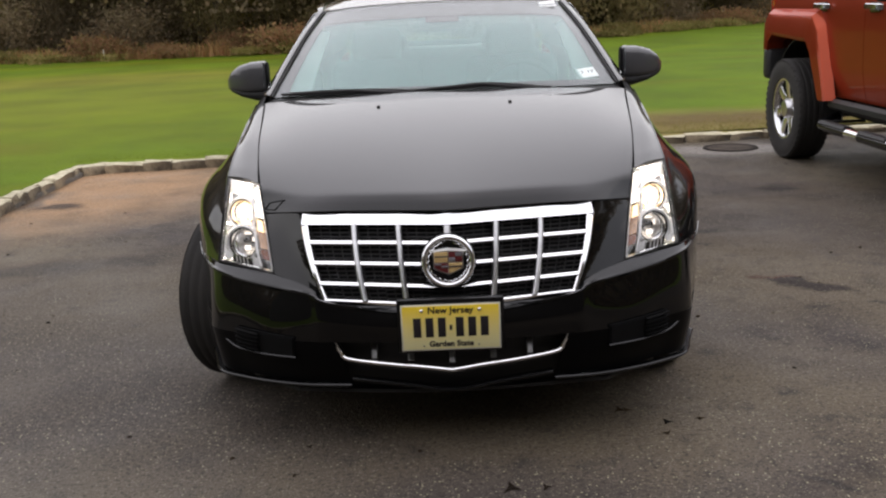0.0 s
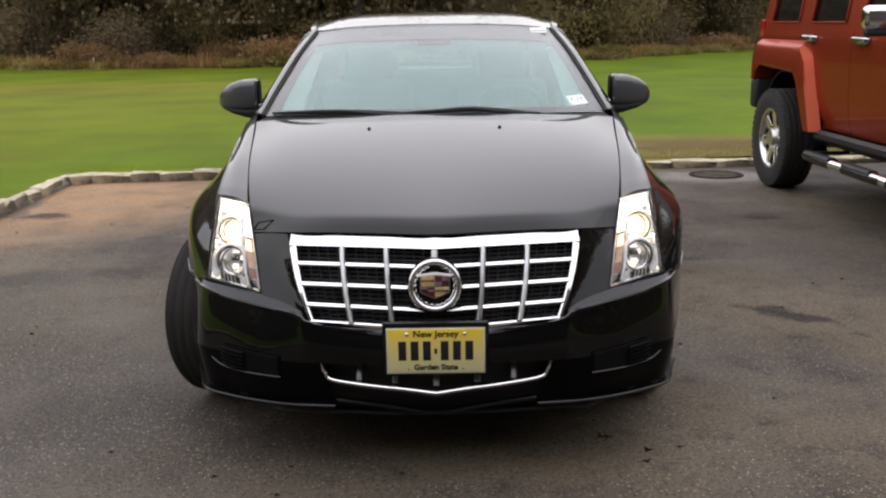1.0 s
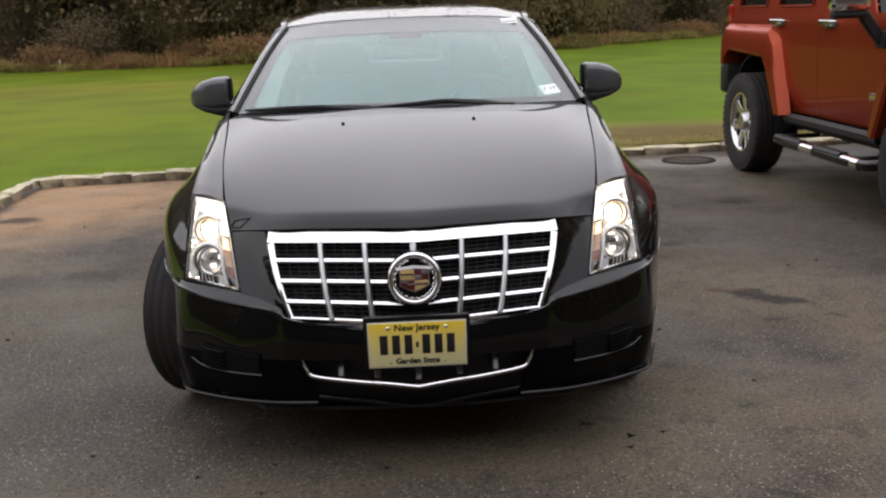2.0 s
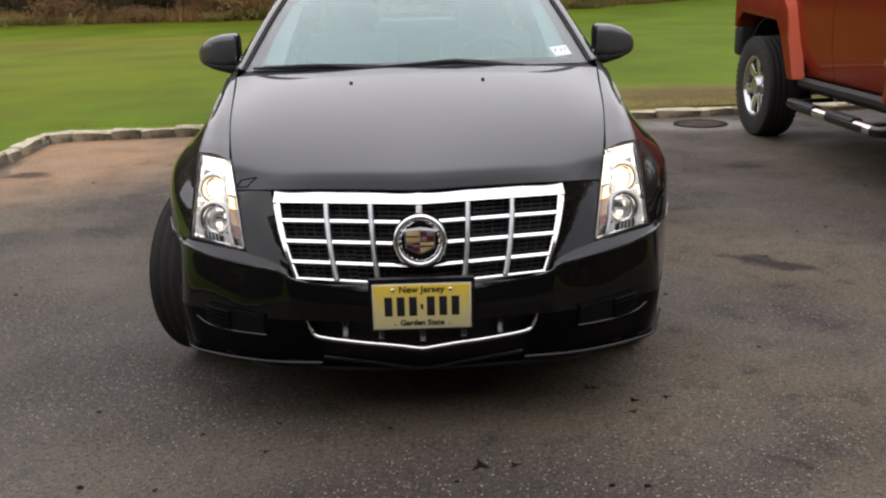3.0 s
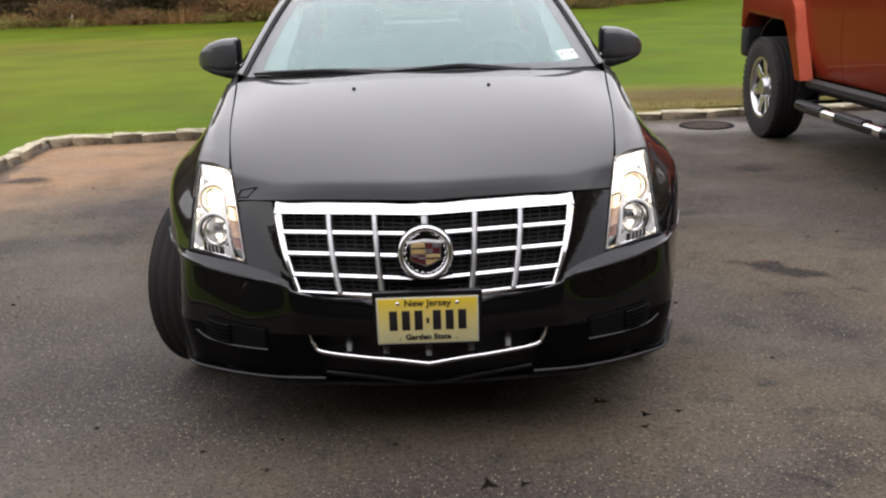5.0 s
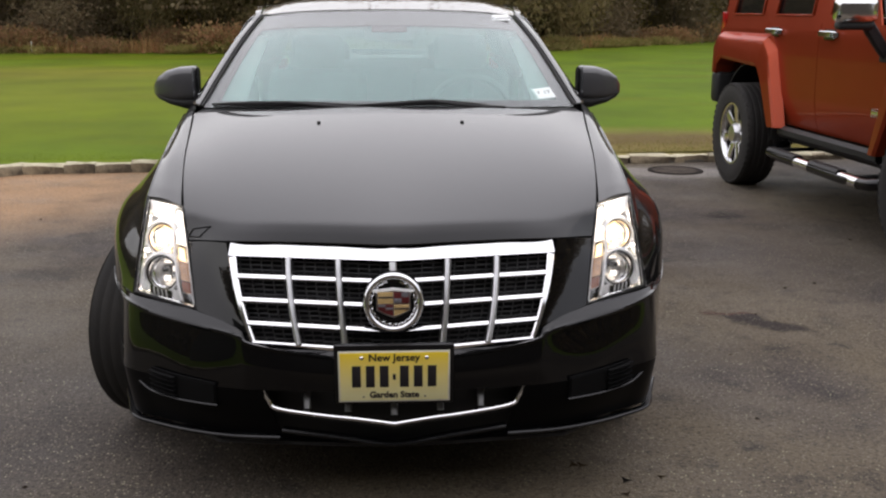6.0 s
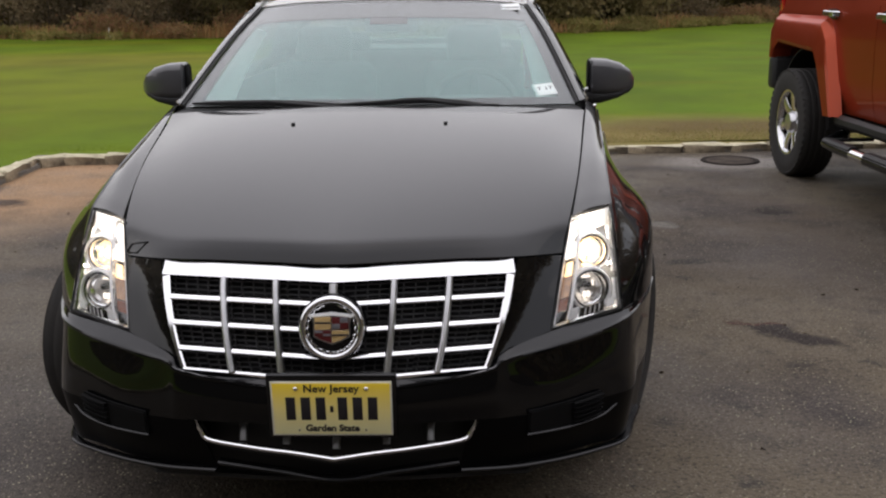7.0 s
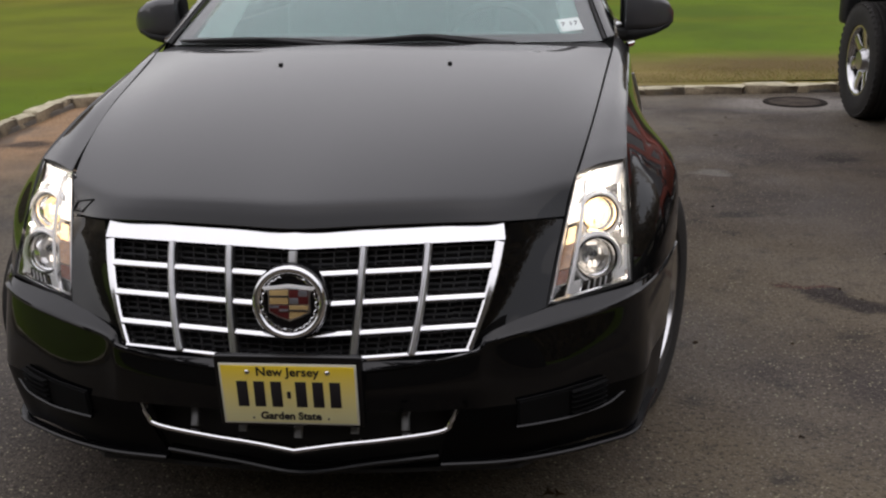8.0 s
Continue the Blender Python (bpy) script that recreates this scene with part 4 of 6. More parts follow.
def headlamp(car, s):
    lamp = new("headlight")
    lamp.parent = car
    tagged(lamp, "lit clear headlight with two round lamps")
    k = np.array((s, 1, 1))
    A, B = np.linspace(0.02, 0.98, 15), np.linspace(0.02, 0.98, 21)
    g = np.array([[lamp_at(a, b) * k for a in A] for b in B])
    lens = sheet("lens", g, CLEAR, lamp, "clear plastic lens", thick=0.003, flip=s < 0)
    lens.visible_shadow = False

    def depth(a, b):
        rim = min(a, 1 - a, b, 1 - b)
        return 0.006 + 0.092 * min(1, rim / 0.22) ** 0.7

    g = np.array([[lamp_at(a, b, depth(a, b)) * k for a in A] for b in B])
    sheet("housing", g, SMOKED_BEZEL, lamp, "chromed housing", thick=0.003, flip=s < 0)
    brow = np.array([[lamp_at(a, b, 0.012 + 0.03 * (0.97 - b) / 0.16) * k for a in np.linspace(0.24, 0.97, 9)] for b in np.linspace(0.81, 0.97, 6)])
    sheet("brow", brow, BEZEL, lamp, "bright upper bezel", thick=0.004, flip=s < 0)
    for name, b, a, r, lit in (("low_beam", 0.612, 0.505, 0.047, LAMP_ON), ("high_beam", 0.270, 0.515, 0.053, LAMP_DIM)):
        c = Vector(lamp_at(a, b, 0.068) * k)
        m = Matrix.Translation(c) @ Matrix.Rotation(radians(17 * s), 4, "Z") @ Matrix.Rotation(radians(90), 4, "Z") @ Matrix.Rotation(radians(9), 4, "Y")
        unit = lathe(name, [(r, -0.026), (r + 0.001, -0.031), (r + 0.0045, -0.032), (r + 0.0075, -0.026), (r + 0.009, 0.03), (r, 0.03)], BEZEL, lamp, 40, m, "round lamp in a bright ring", closed=True)
        lathe("outer_bezel", [(r + 0.0075, -0.018), (r + 0.009, -0.022), (r + 0.0115, -0.021), (r + 0.0135, -0.010), (r + 0.0135, 0.02), (r + 0.0075, 0.02)], SMOKED_BEZEL, unit, 40, m, "chrome surround", closed=True)
        lathe("cup", [(r * 0.99, -0.022), (r * 0.97, 0.02), (r * 0.9, 0.034), (0.0, 0.036)], SMOKED, unit, 36, m, "dark chrome cup")
        lathe("inner_ring", [(r * 0.84, -0.020), (r * 0.88, -0.023), (r * 0.91, -0.018), (r * 0.89, 0.0), (r * 0.84, 0.0)], CHROME, unit, 36, m, closed=True)
        lathe("reflector", [(r * 0.83, -0.012), (r * 0.74, 0.004), (r * 0.62, 0.010), (r * 0.58, 0.017), (r * 0.40, 0.022), (r * 0.36, 0.028), (0.0, 0.032)], LAMP_BOWL if b > 0.5 else BOWL, unit, 12, m, sharp=15)
        if b > 0.5:
            lathe("bulb", [(0.0, -0.010), (r * 0.14, -0.008), (r * 0.28, 0.003), (r * 0.26, 0.02)], lit, unit, 24, m, "glowing low beam")
        else:
            up = m @ pose(0, 0, 0.010)
            lathe("bulb_cap", [(0.0, -0.012), (r * 0.16, -0.010), (r * 0.22, 0.002), (r * 0.2, 0.02)], SMOKED, unit, 20, up, "dark bulb cap")
            # glints on the bowl's facets, made to glow
            for dy, dz, w, h in ((-0.006, -0.018, 0.16, 0.34), (0.006, -0.018, 0.16, 0.34), (-0.020, 0.012, 0.10, 0.3), (0, 0.031, 0.5, 0.10)):
                part("facet", block(bmesh.new(), (0.006, r * w, r * h), m @ pose(0.008, dy, dz), 0.002), lit, unit, "facet with its glint given as glow")
        lathe("cover_glass", [(0.0, -0.036), (r * 0.35, -0.033), (r * 0.62, -0.026), (r * 0.82, -0.015), (r * 0.82, -0.011), (r * 0.60, -0.022), (r * 0.35, -0.029), (0.0, -0.032)], CLEAR, unit, 30, m).visible_shadow = False
    # the light that the lamp throws about in its own housing
    for a, b, watts in ((0.56, 0.86, 0.46), (0.84, 0.44, 0.22)):
        glow = new("lamp_light", bpy.data.lights.new("lamp_light", "POINT"))
        glow.data.energy, glow.data.color, glow.data.shadow_soft_size = watts, (1.0, 0.95, 0.86), 0.006
        glow.location = lamp_at(a, b, 0.020) * k
        glow.parent = lamp
    # the signal stands along the inner edge: pale above, amber in the middle, dark below
    def strip(nm, a0, a1, b0, b1, deep, mat, label=""):
        g = np.array([[lamp_at(a, b, deep) * k for a in np.linspace(a0, a1, 5)] for b in np.linspace(b0, b1, 9)])
        return sheet(nm, g, mat, lamp, label, thick=0.004, flip=s < 0)
    strip("marker_strip", 0.05, 0.19, 0.60, 0.94, 0.020, LAMP_DIM, "glowing white marker strip")
    strip("position_bulb", 0.08, 0.17, 0.44, 0.56, 0.020, LAMP_WARM, "warm glowing position lamp")
    strip("turn_signal", 0.06, 0.185, 0.25, 0.43, 0.022, AMBER, "dull pinkish turn signal")
    strip("signal_base", 0.06, 0.185, 0.14, 0.24, 0.022, AMBER_OFF, "dark amber reflector")
    strip("reflex_panel", 0.06, 0.20, 0.04, 0.13, 0.022, SMOKED)
    strip("side_reflector", 0.90, 0.965, 0.36, 0.58, 0.018, BEZEL, "bright side reflector")
    strip("side_reflector", 0.91, 0.965, 0.10, 0.30, 0.018, BEZEL, "bright side reflector")
    strip("lower_bezel", 0.27, 0.36, 0.04, 0.13, 0.020, BEZEL)
    strip("lower_bezel", 0.80, 0.93, 0.05, 0.14, 0.020, BEZEL)
    strip("lower_grille", 0.40, 0.76, 0.035, 0.105, 0.022, SMOKED, "dark panel below the lamps")
    for q in (0.47, 0.54, 0.61, 0.68):
        sweep("grille_fin", [lamp_at(q, b, 0.019) * k for b in np.linspace(0.04, 0.10, 4)], slab(0.003, 0.003), BEZEL, lamp)
    strip("edge_bar", 0.83, 0.875, 0.40, 0.55, 0.016, CHROME, "chrome edge bar")
    strip("edge_bar", 0.86, 0.90, 0.62, 0.80, 0.016, BEZEL, "bright edge bar")
    sweep("divider", [lamp_at(0.235, b, 0.014) * k for b in np.linspace(0.05, 0.93, 14)], slab(0.006, 0.016), BEZEL, lamp)
    sweep("divider", [lamp_at(0.035, b, 0.014) * k for b in np.linspace(0.05, 0.93, 14)], slab(0.004, 0.012), BEZEL, lamp)
    sweep("lamp_seal", [lamp_at(a, b, 0.002) * k for a, b in [*((0.0, b) for b in np.linspace(0, 1, 8)), *((a, 1.0) for a in np.linspace(0.15, 1, 7)), *((1.0, b) for b in np.linspace(0.87, 0, 7)), *((a, 0.0) for a in np.linspace(0.85, 0.1, 7))]], ring(0.0035, 6), SEAL, lamp, closed=True)
    return lamp


def wheel(car, x, y, turn, s, name="wheel", r=0.345, w=0.225, rim=0.235, spokes=7, broad=1.0, hub=1.0, lugs=False):
    """A road wheel: s is the side that its face looks to."""
    m = Matrix.Translation((x, y, r)) @ Matrix.Rotation(radians(turn), 4, "Z") @ Matrix.Diagonal((s, 1, 1, 1))
    wh = new(name)
    wh.parent = car
    tagged(wh, "alloy wheel with a black tyre")
    h = w / 2
    tyre = [(rim, -h * 0.78), (rim + 0.012, -h * 0.92), ((rim + r) / 2, -h * 1.0), (r - 0.018, -h * 0.93), (r - 0.004, -h * 0.78)]
    for k in np.linspace(-0.7, 0.7, 5):
        tyre += [(r, h * (k - 0.11)), (r, h * (k + 0.09)), (r - 0.008, h * (k + 0.105)), (r - 0.008, h * (k + 0.145))]
    tyre += [(r - 0.004, h * 0.86), (r - 0.018, h * 0.93), ((rim + r) / 2, h * 1.0), (rim + 0.012, h * 0.92), (rim, h * 0.78)]
    lathe("tyre", tyre, RUBBER, wh, 48, m)
    rimob = lathe("rim", [(rim - 0.025, -h * 0.75), (rim, -h * 0.8), (rim + 0.006, -h * 0.86), (rim + 0.002, -h * 0.7), (rim - 0.02, -h * 0.3), (rim - 0.02, h * 0.3), (rim + 0.002, h * 0.72), (rim + 0.006, h * 0.86), (rim - 0.008, h * 0.84), (rim - 0.022, h * 0.6), (rim - 0.028, h * 0.3)], ALLOY, wh, 48, m)
    for k in range(spokes):
        a = 2 * math.pi * k / spokes
        d = m @ Matrix.Rotation(a, 4, "X")
        bm = bmesh.new()
        rows = [(0.045, 0.040 * broad, h * 0.52), (rim * 0.55, 0.026 * broad, h * 0.62), (rim - 0.012, 0.036 * broad, h * 0.70)]
        vs = [[bm.verts.new((t + dx, q, rr)) for q, dx in ((-wd, -0.008), (-wd * 0.7, 0), (wd * 0.7, 0), (wd, -0.008), (wd * 0.8, -0.03), (-wd * 0.8, -0.03))] for rr, wd, t in rows]
        for p, q in zip(vs, vs[1:]):
            for i in range(6):
                bm.faces.new((p[i], p[(i + 1) % 6], q[(i + 1) % 6], q[i]))
        bm.faces.new(vs[-1])
        bm.faces.new(vs[0][::-1])
        bmesh.ops.transform(bm, matrix=d, verts=bm.verts)
        bmesh.ops.recalc_face_normals(bm, faces=bm.faces)
        part("spoke", bm, ALLOY, rimob)
    lathe("hub_cap", [(0.0, h * 0.66 + 0.02 * (hub - 1)), (0.028 * hub, h * 0.65 + 0.016 * (hub - 1)), (0.036 * hub, h * 0.60), (0.038 * hub, h * 0.45)], BRUSHED if lugs else CHROME, wh, 24, m)
    if lugs:
        # black disc that paints the shade between the spokes
        lathe("inner_shade", [(0.0, h * 0.30), (rim * 0.9, h * 0.30), (rim * 0.9, h * 0.24), (0.0, h * 0.24)], MATTE_BLACK, wh, 32, m, "black disc put in for shade behind the spokes")
        bm = bmesh.new()
        for k in range(46):
            for side in (-1, 1):
                block(bm, (0.050, 0.036, 0.020), m @ Matrix.Rotation(2 * math.pi * (k + 0.25 * side) / 46, 4, "X") @ pose(side * h * 0.78, 0, r - 0.0135, 0, 16 * side, 6), 0.004, 1)
        tagged(part("tread", bm, RUBBER, wh, "chunky tread", smooth=False), kind="stuff")
    lathe("brake_disc", [(0.0, 0.0), (rim * 0.8, 0.0), (rim * 0.8, -0.02), (0.0, -0.02)], SATIN, wh, 32, m)
    return wh


def door_mirror(car, s):
    """Outside mirror: a painted cap over a black lower shell, on a stalk."""
    k = np.array((s, 1, 1))
    mir = new("door_mirror")
    mir.parent = car
    tagged(mir, "black door mirror")

    def loop(x, zlo, zhi, yf, yb):
        pts, c, h = [], (zlo + zhi) / 2, (zhi - zlo) / 2
        for a in np.linspace(0, 2 * math.pi, 20, endpoint=False):
            ca, sa = math.cos(a), math.sin(a)
            pts.append((x, (yf + yb) / 2 - (yb - yf) / 2 * np.sign(ca) * abs(ca) ** 0.5, c + h * np.sign(sa) * abs(sa) ** 0.45))
        return pts

    def shell(name, secs, mat, label):
        g = np.array(secs)
        verts, faces = [tuple(p * k) for row in g for p in row], []
        h, w = g.shape[:2]
        for i in range(h - 1):
            for j in range(w):
                q = (i * w + j, i * w + (j + 1) % w, (i + 1) * w + (j + 1) % w, (i + 1) * w + j)
                faces.append(q if s < 0 else q[::-1])
        faces += [tuple(range(w)) if s > 0 else tuple(range(w))[::-1], tuple((h - 1) * w + j for j in range(w))[:: -1 if s > 0 else 1]]
        return finish(name, verts, faces, mat, mir, label, sharp=50)

    shell("cap", [loop(0.850, 1.038, 1.176, 1.935, 2.035), loop(0.860, 1.034, 1.184, 1.905, 2.04), loop(0.92, 1.034, 1.181, 1.895, 2.04), loop(0.975, 1.040, 1.166, 1.905, 2.04), loop(1.018, 1.050, 1.138, 1.935, 2.035), loop(1.040, 1.064, 1.104, 1.965, 2.025)], MIRROR_CAP, "satin cap")
    shell("lower_shell", [loop(0.840, 0.990, 1.052, 1.925, 2.03), loop(0.90, 0.999, 1.046, 1.908, 2.03), loop(0.97, 1.020, 1.050, 1.912, 2.03), loop(1.02, 1.042, 1.064, 1.945, 2.025), loop(1.040, 1.060, 1.076, 1.972, 2.02)], BLACK_PLASTIC, "black lower shell")
    shell("inner_face", [[(0.846, y, z) for _, y, z in loop(0.85, 1.046, 1.172, 1.930, 2.032)], [(0.8494, y, z) for _, y, z in loop(0.85, 1.042, 1.176, 1.927, 2.035)]], MATTE_BLACK, "dark inner side")
    sweep("stalk", along([np.array((0.79, 1.93, 1.030)) * k, np.array((0.83, 1.95, 1.026)) * k, np.array((0.875, 1.97, 1.024)) * k], 6), slab(0.085, 0.040), BLACK_PLASTIC, mir)
    bm = block(bmesh.new(), (0.16, 0.004, 0.085), Matrix.Translation((0.930 * s, 2.041, 1.105)), 0.0015)
    part("mirror_glass", bm, CHROME, mir, "mirror glass")
    sweep("signal_trim", [np.array((0.848, 1.955, 1.060)) * k, np.array((0.812, 1.96, 1.048)) * k], slab(0.055, 0.010), SATIN, mir)


def wheel_house(car, x0, x1, cy, cz, r, mat, name="wheel_house"):
    """The liner over a wheel, open below."""
    arc = [(x, cy - (r - (0.02 if x in (x0, x1) else 0)) * math.cos(a), cz + (r - (0.02 if x in (x0, x1) else 0)) * math.sin(a)) for x in (x0, (x0 + x1) / 2, x1) for a in np.linspace(-0.05, math.pi + 0.05, 19)]
    return sheet(name, np.array(arc).reshape(3, 19, 3), mat, car, thick=0.01, flip=x1 > x0)


def wiper(car, pts, arm):
    w = new("wiper")
    w.parent = car
    tagged(w, "black windscreen wiper")
    sweep("blade", along(pts, 16), lambda t: slab(0.014 + 0.010 * math.sin(math.pi * t), 0.008 + 0.014 * math.sin(math.pi * t)), BLACK_PLASTIC, w)
    sweep("arm", along(arm, 12), lambda t: slab(0.026 - 0.012 * t, 0.014), BLACK_PLASTIC, w)


def screen_at(x, v, lift=0.0):
    """A place on the windscreen: x metres from the middle, v from its foot to its head."""
    g = surf(mirrored(SCREEN), 40, 30)
    i = v * 30
    row = g[int(i)] * (1 - i % 1) + g[min(30, int(i) + 1)] * (i % 1)
    p = np.array([np.interp(x, row[:, 0], row[:, c]) for c in range(3)])
    return p + np.array((0, -0.42, 0.9)) * lift


def number_plate(car):
    bar_box("plate_frame", (0.330, 0.022, 0.180), pose(0, -0.008, 0.456, 6), GLOSS_BLACK, car, 0.008, "black plate frame")
    base = pose(0, -0.0205, 0.4515, 6)
    pl = new("license_plate")
    pl.parent = car
    tagged(pl, "yellow license plate with dark print")
    part("plate_rim", block(bmesh.new(), (0.305, 0.003, 0.1525), base, 0.0012), PALE, pl)
    part("plate_face", block(bmesh.new(), (0.296, 0.003, 0.143), base @ pose(0, -0.0016, 0), 0.001), YELLOW, pl)
    up = base @ pose(0, -0.0036, 0, 90)
    letters("state_name", "New Jersey", 0.030, up @ pose(0, 0.057, 0), PRINT, pl, weight=0.02)
    letters("motto", "Garden State", 0.0255, up @ pose(0, -0.0545, 0), PRINT, pl, weight=0.034)
    for x in (-0.1035, -0.0655, -0.0275, 0.0275, 0.0655, 0.1035):
        part("character_bar", block(bmesh.new(), (0.024, 0.0012, 0.064), base @ pose(x, -0.0036, 0.0015), 0.0004), PRINT, pl)
    for x in (-0.089, 0.089):
        part("print_dot", block(bmesh.new(), (0.004, 0.001, 0.004), base @ pose(x * 0.95, -0.0036, -0.060), 0.0003), PRINT, pl)
        lathe("screw", [(0.0, -0.003), (0.004, -0.0028), (0.006, -0.001), (0.006, 0.001)], CHROME, pl, 14, base @ pose(x, -0.0036, 0.057, 0, 0, 90))
    part("state_mark", block(bmesh.new(), (0.008, 0.001, 0.017), base @ pose(0.0, -0.0036, 0.0), 0.0004), PRINT, pl)


def grille_at(s, v, out=0.0):
    """A place on the grille: s from -1 to 1 across, v from its head to its foot, out metres in front."""
    a = abs(s)
    top = np.array((0.458 * s, 0.118 + 0.086 * a, 0.757))
    foot = np.array((0.395 * s, 0.036 + 0.030 * a, 0.497 + 0.025 * a))
    mid = np.array((0.437 * s, 0.066 + 0.062 * a, 0.632 + 0.008 * a))
    p = top * (1 - v) * (1 - 2 * v) + mid * 4 * v * (1 - v) + foot * v * (2 * v - 1)
    return p + np.array((0.1 * np.sign(s), -0.96, 0.25)) * out


def emblem(car):
    e = new("emblem")
    e.parent = car
    tagged(e, "round chrome wreath emblem with a coloured shield")
    base = Matrix.Translation((0, 0.040, 0.644)) @ Matrix.Rotation(radians(-10), 4, "X") @ Matrix.Scale(0.92, 4)
    face = base @ Matrix.Rotation(radians(90), 4, "Z")
    lathe("backing", [(0.0, -0.004), (0.088, -0.004), (0.094, 0.004), (0.094, 0.05), (0.0, 0.05)], GLOSS_BLACK, e, 40, face)
    lathe("ring", [(0.0805 + 0.0105 * math.cos(a), -0.006 + 0.011 * math.sin(a)) for a in np.linspace(0, 2 * math.pi, 12, endpoint=False)], CHROME, e, 56, face, closed=True)
    lathe("wreath_bed", [(0.0675 + 0.0035 * math.cos(a), -0.002 + 0.004 * math.sin(a)) for a in np.linspace(0, 2 * math.pi, 8, endpoint=False)], SMOKED, e, 48, face, closed=True)
    for q in range(38):
        a = radians(22 + 316 * q / 37)
        bm = bmesh.new()
        bmesh.ops.create_icosphere(bm, subdivisions=1, radius=1)
        bmesh.ops.transform(bm, matrix=base @ Matrix.Rotation(a, 4, "Y") @ pose(0, -0.0095, 0.067 if q % 2 else 0.0645, 0, (68 if q % 2 else 108) * (1 if a < math.pi else -1), 0) @ Matrix.Diagonal((0.0025, 0.003, 0.0075, 1)), verts=bm.verts)
        part("leaf", bm, CHROME, e)

    crest = base @ Matrix.Diagonal((1.12, 1, 1.12, 1))

    def shield(name, pts, y, mat):
        bm = bmesh.new()
        lo = [bm.verts.new((x, y + 0.006, z)) for x, z in pts]
        hi = [bm.verts.new((x * 0.97, y, z * 0.97)) for x, z in pts]
        bm.faces.new(hi[::-1])
        for i in range(len(pts)):
            j = (i + 1) % len(pts)
            bm.faces.new((lo[i], lo[j], hi[j], hi[i]))
        bmesh.ops.recalc_face_normals(bm, faces=bm.faces)
        bmesh.ops.transform(bm, matrix=crest, verts=bm.verts)
        part(name, bm, mat, e)

    shield("shield_rim", [(-0.050, 0.031), (0, 0.036), (0.050, 0.031), (0.046, 0.012), (0.046, -0.021), (0.024, -0.032), (0, -0.041), (-0.024, -0.032), (-0.046, -0.021), (-0.046, 0.012)], -0.009, SATIN)
    shield("shield_brow", [(-0.060, 0.034), (0, 0.041), (0.060, 0.034), (0.052, 0.029), (0, 0.034), (-0.052, 0.029)], -0.014, BEZEL)
    shield("crest_point", [(0.001, -0.019), (0.041, -0.019), (0.023, -0.029), (0.001, -0.036)], -0.0125, CREST_GOLD)
    shield("crest_point", [(-0.001, -0.019), (-0.041, -0.019), (-0.023, -0.029), (-0.001, -0.036)], -0.0125, CREST_RED)

    def tile(name, x, z, w, h, mat, out=0.0125):
        part(name, block(bmesh.new(), (w, 0.003, h), crest @ pose(x, -out, z), 0.0006), mat, e)

    for sx, z, mt in ((-1, 0.0135, CREST_GOLD), (1, 0.0135, CREST_RED), (-1, -0.0115, CREST_RED), (1, -0.0115, CREST_GOLD)):
        high = 0.031 if z > 0 else 0.014
        tile("crest_field", sx * 0.0215, z, 0.041, high, mt)
        if mt is CREST_GOLD:
            tile("crest_band", sx * 0.0215, z + (0.001 if z > 0 else -0.004), 0.041, 0.0045, PRINT, 0.0132)
        else:
            tile("crest_band", sx * 0.031, z + high * 0.26, 0.020, high * 0.42, CREST_SILVER, 0.0132)
            tile("crest_band", sx * 0.011, z - high * 0.26, 0.020, high * 0.42, CREST_SILVER, 0.0132)


BLADE_BAR = [(-0.014, -0.0070), (0.006, -0.0070), (0.0115, -0.0050), (0.0125, -0.0020), (0.0105, 0.0025), (0.004, 0.0065), (-0.004, 0.0085), (-0.014, 0.0090)]


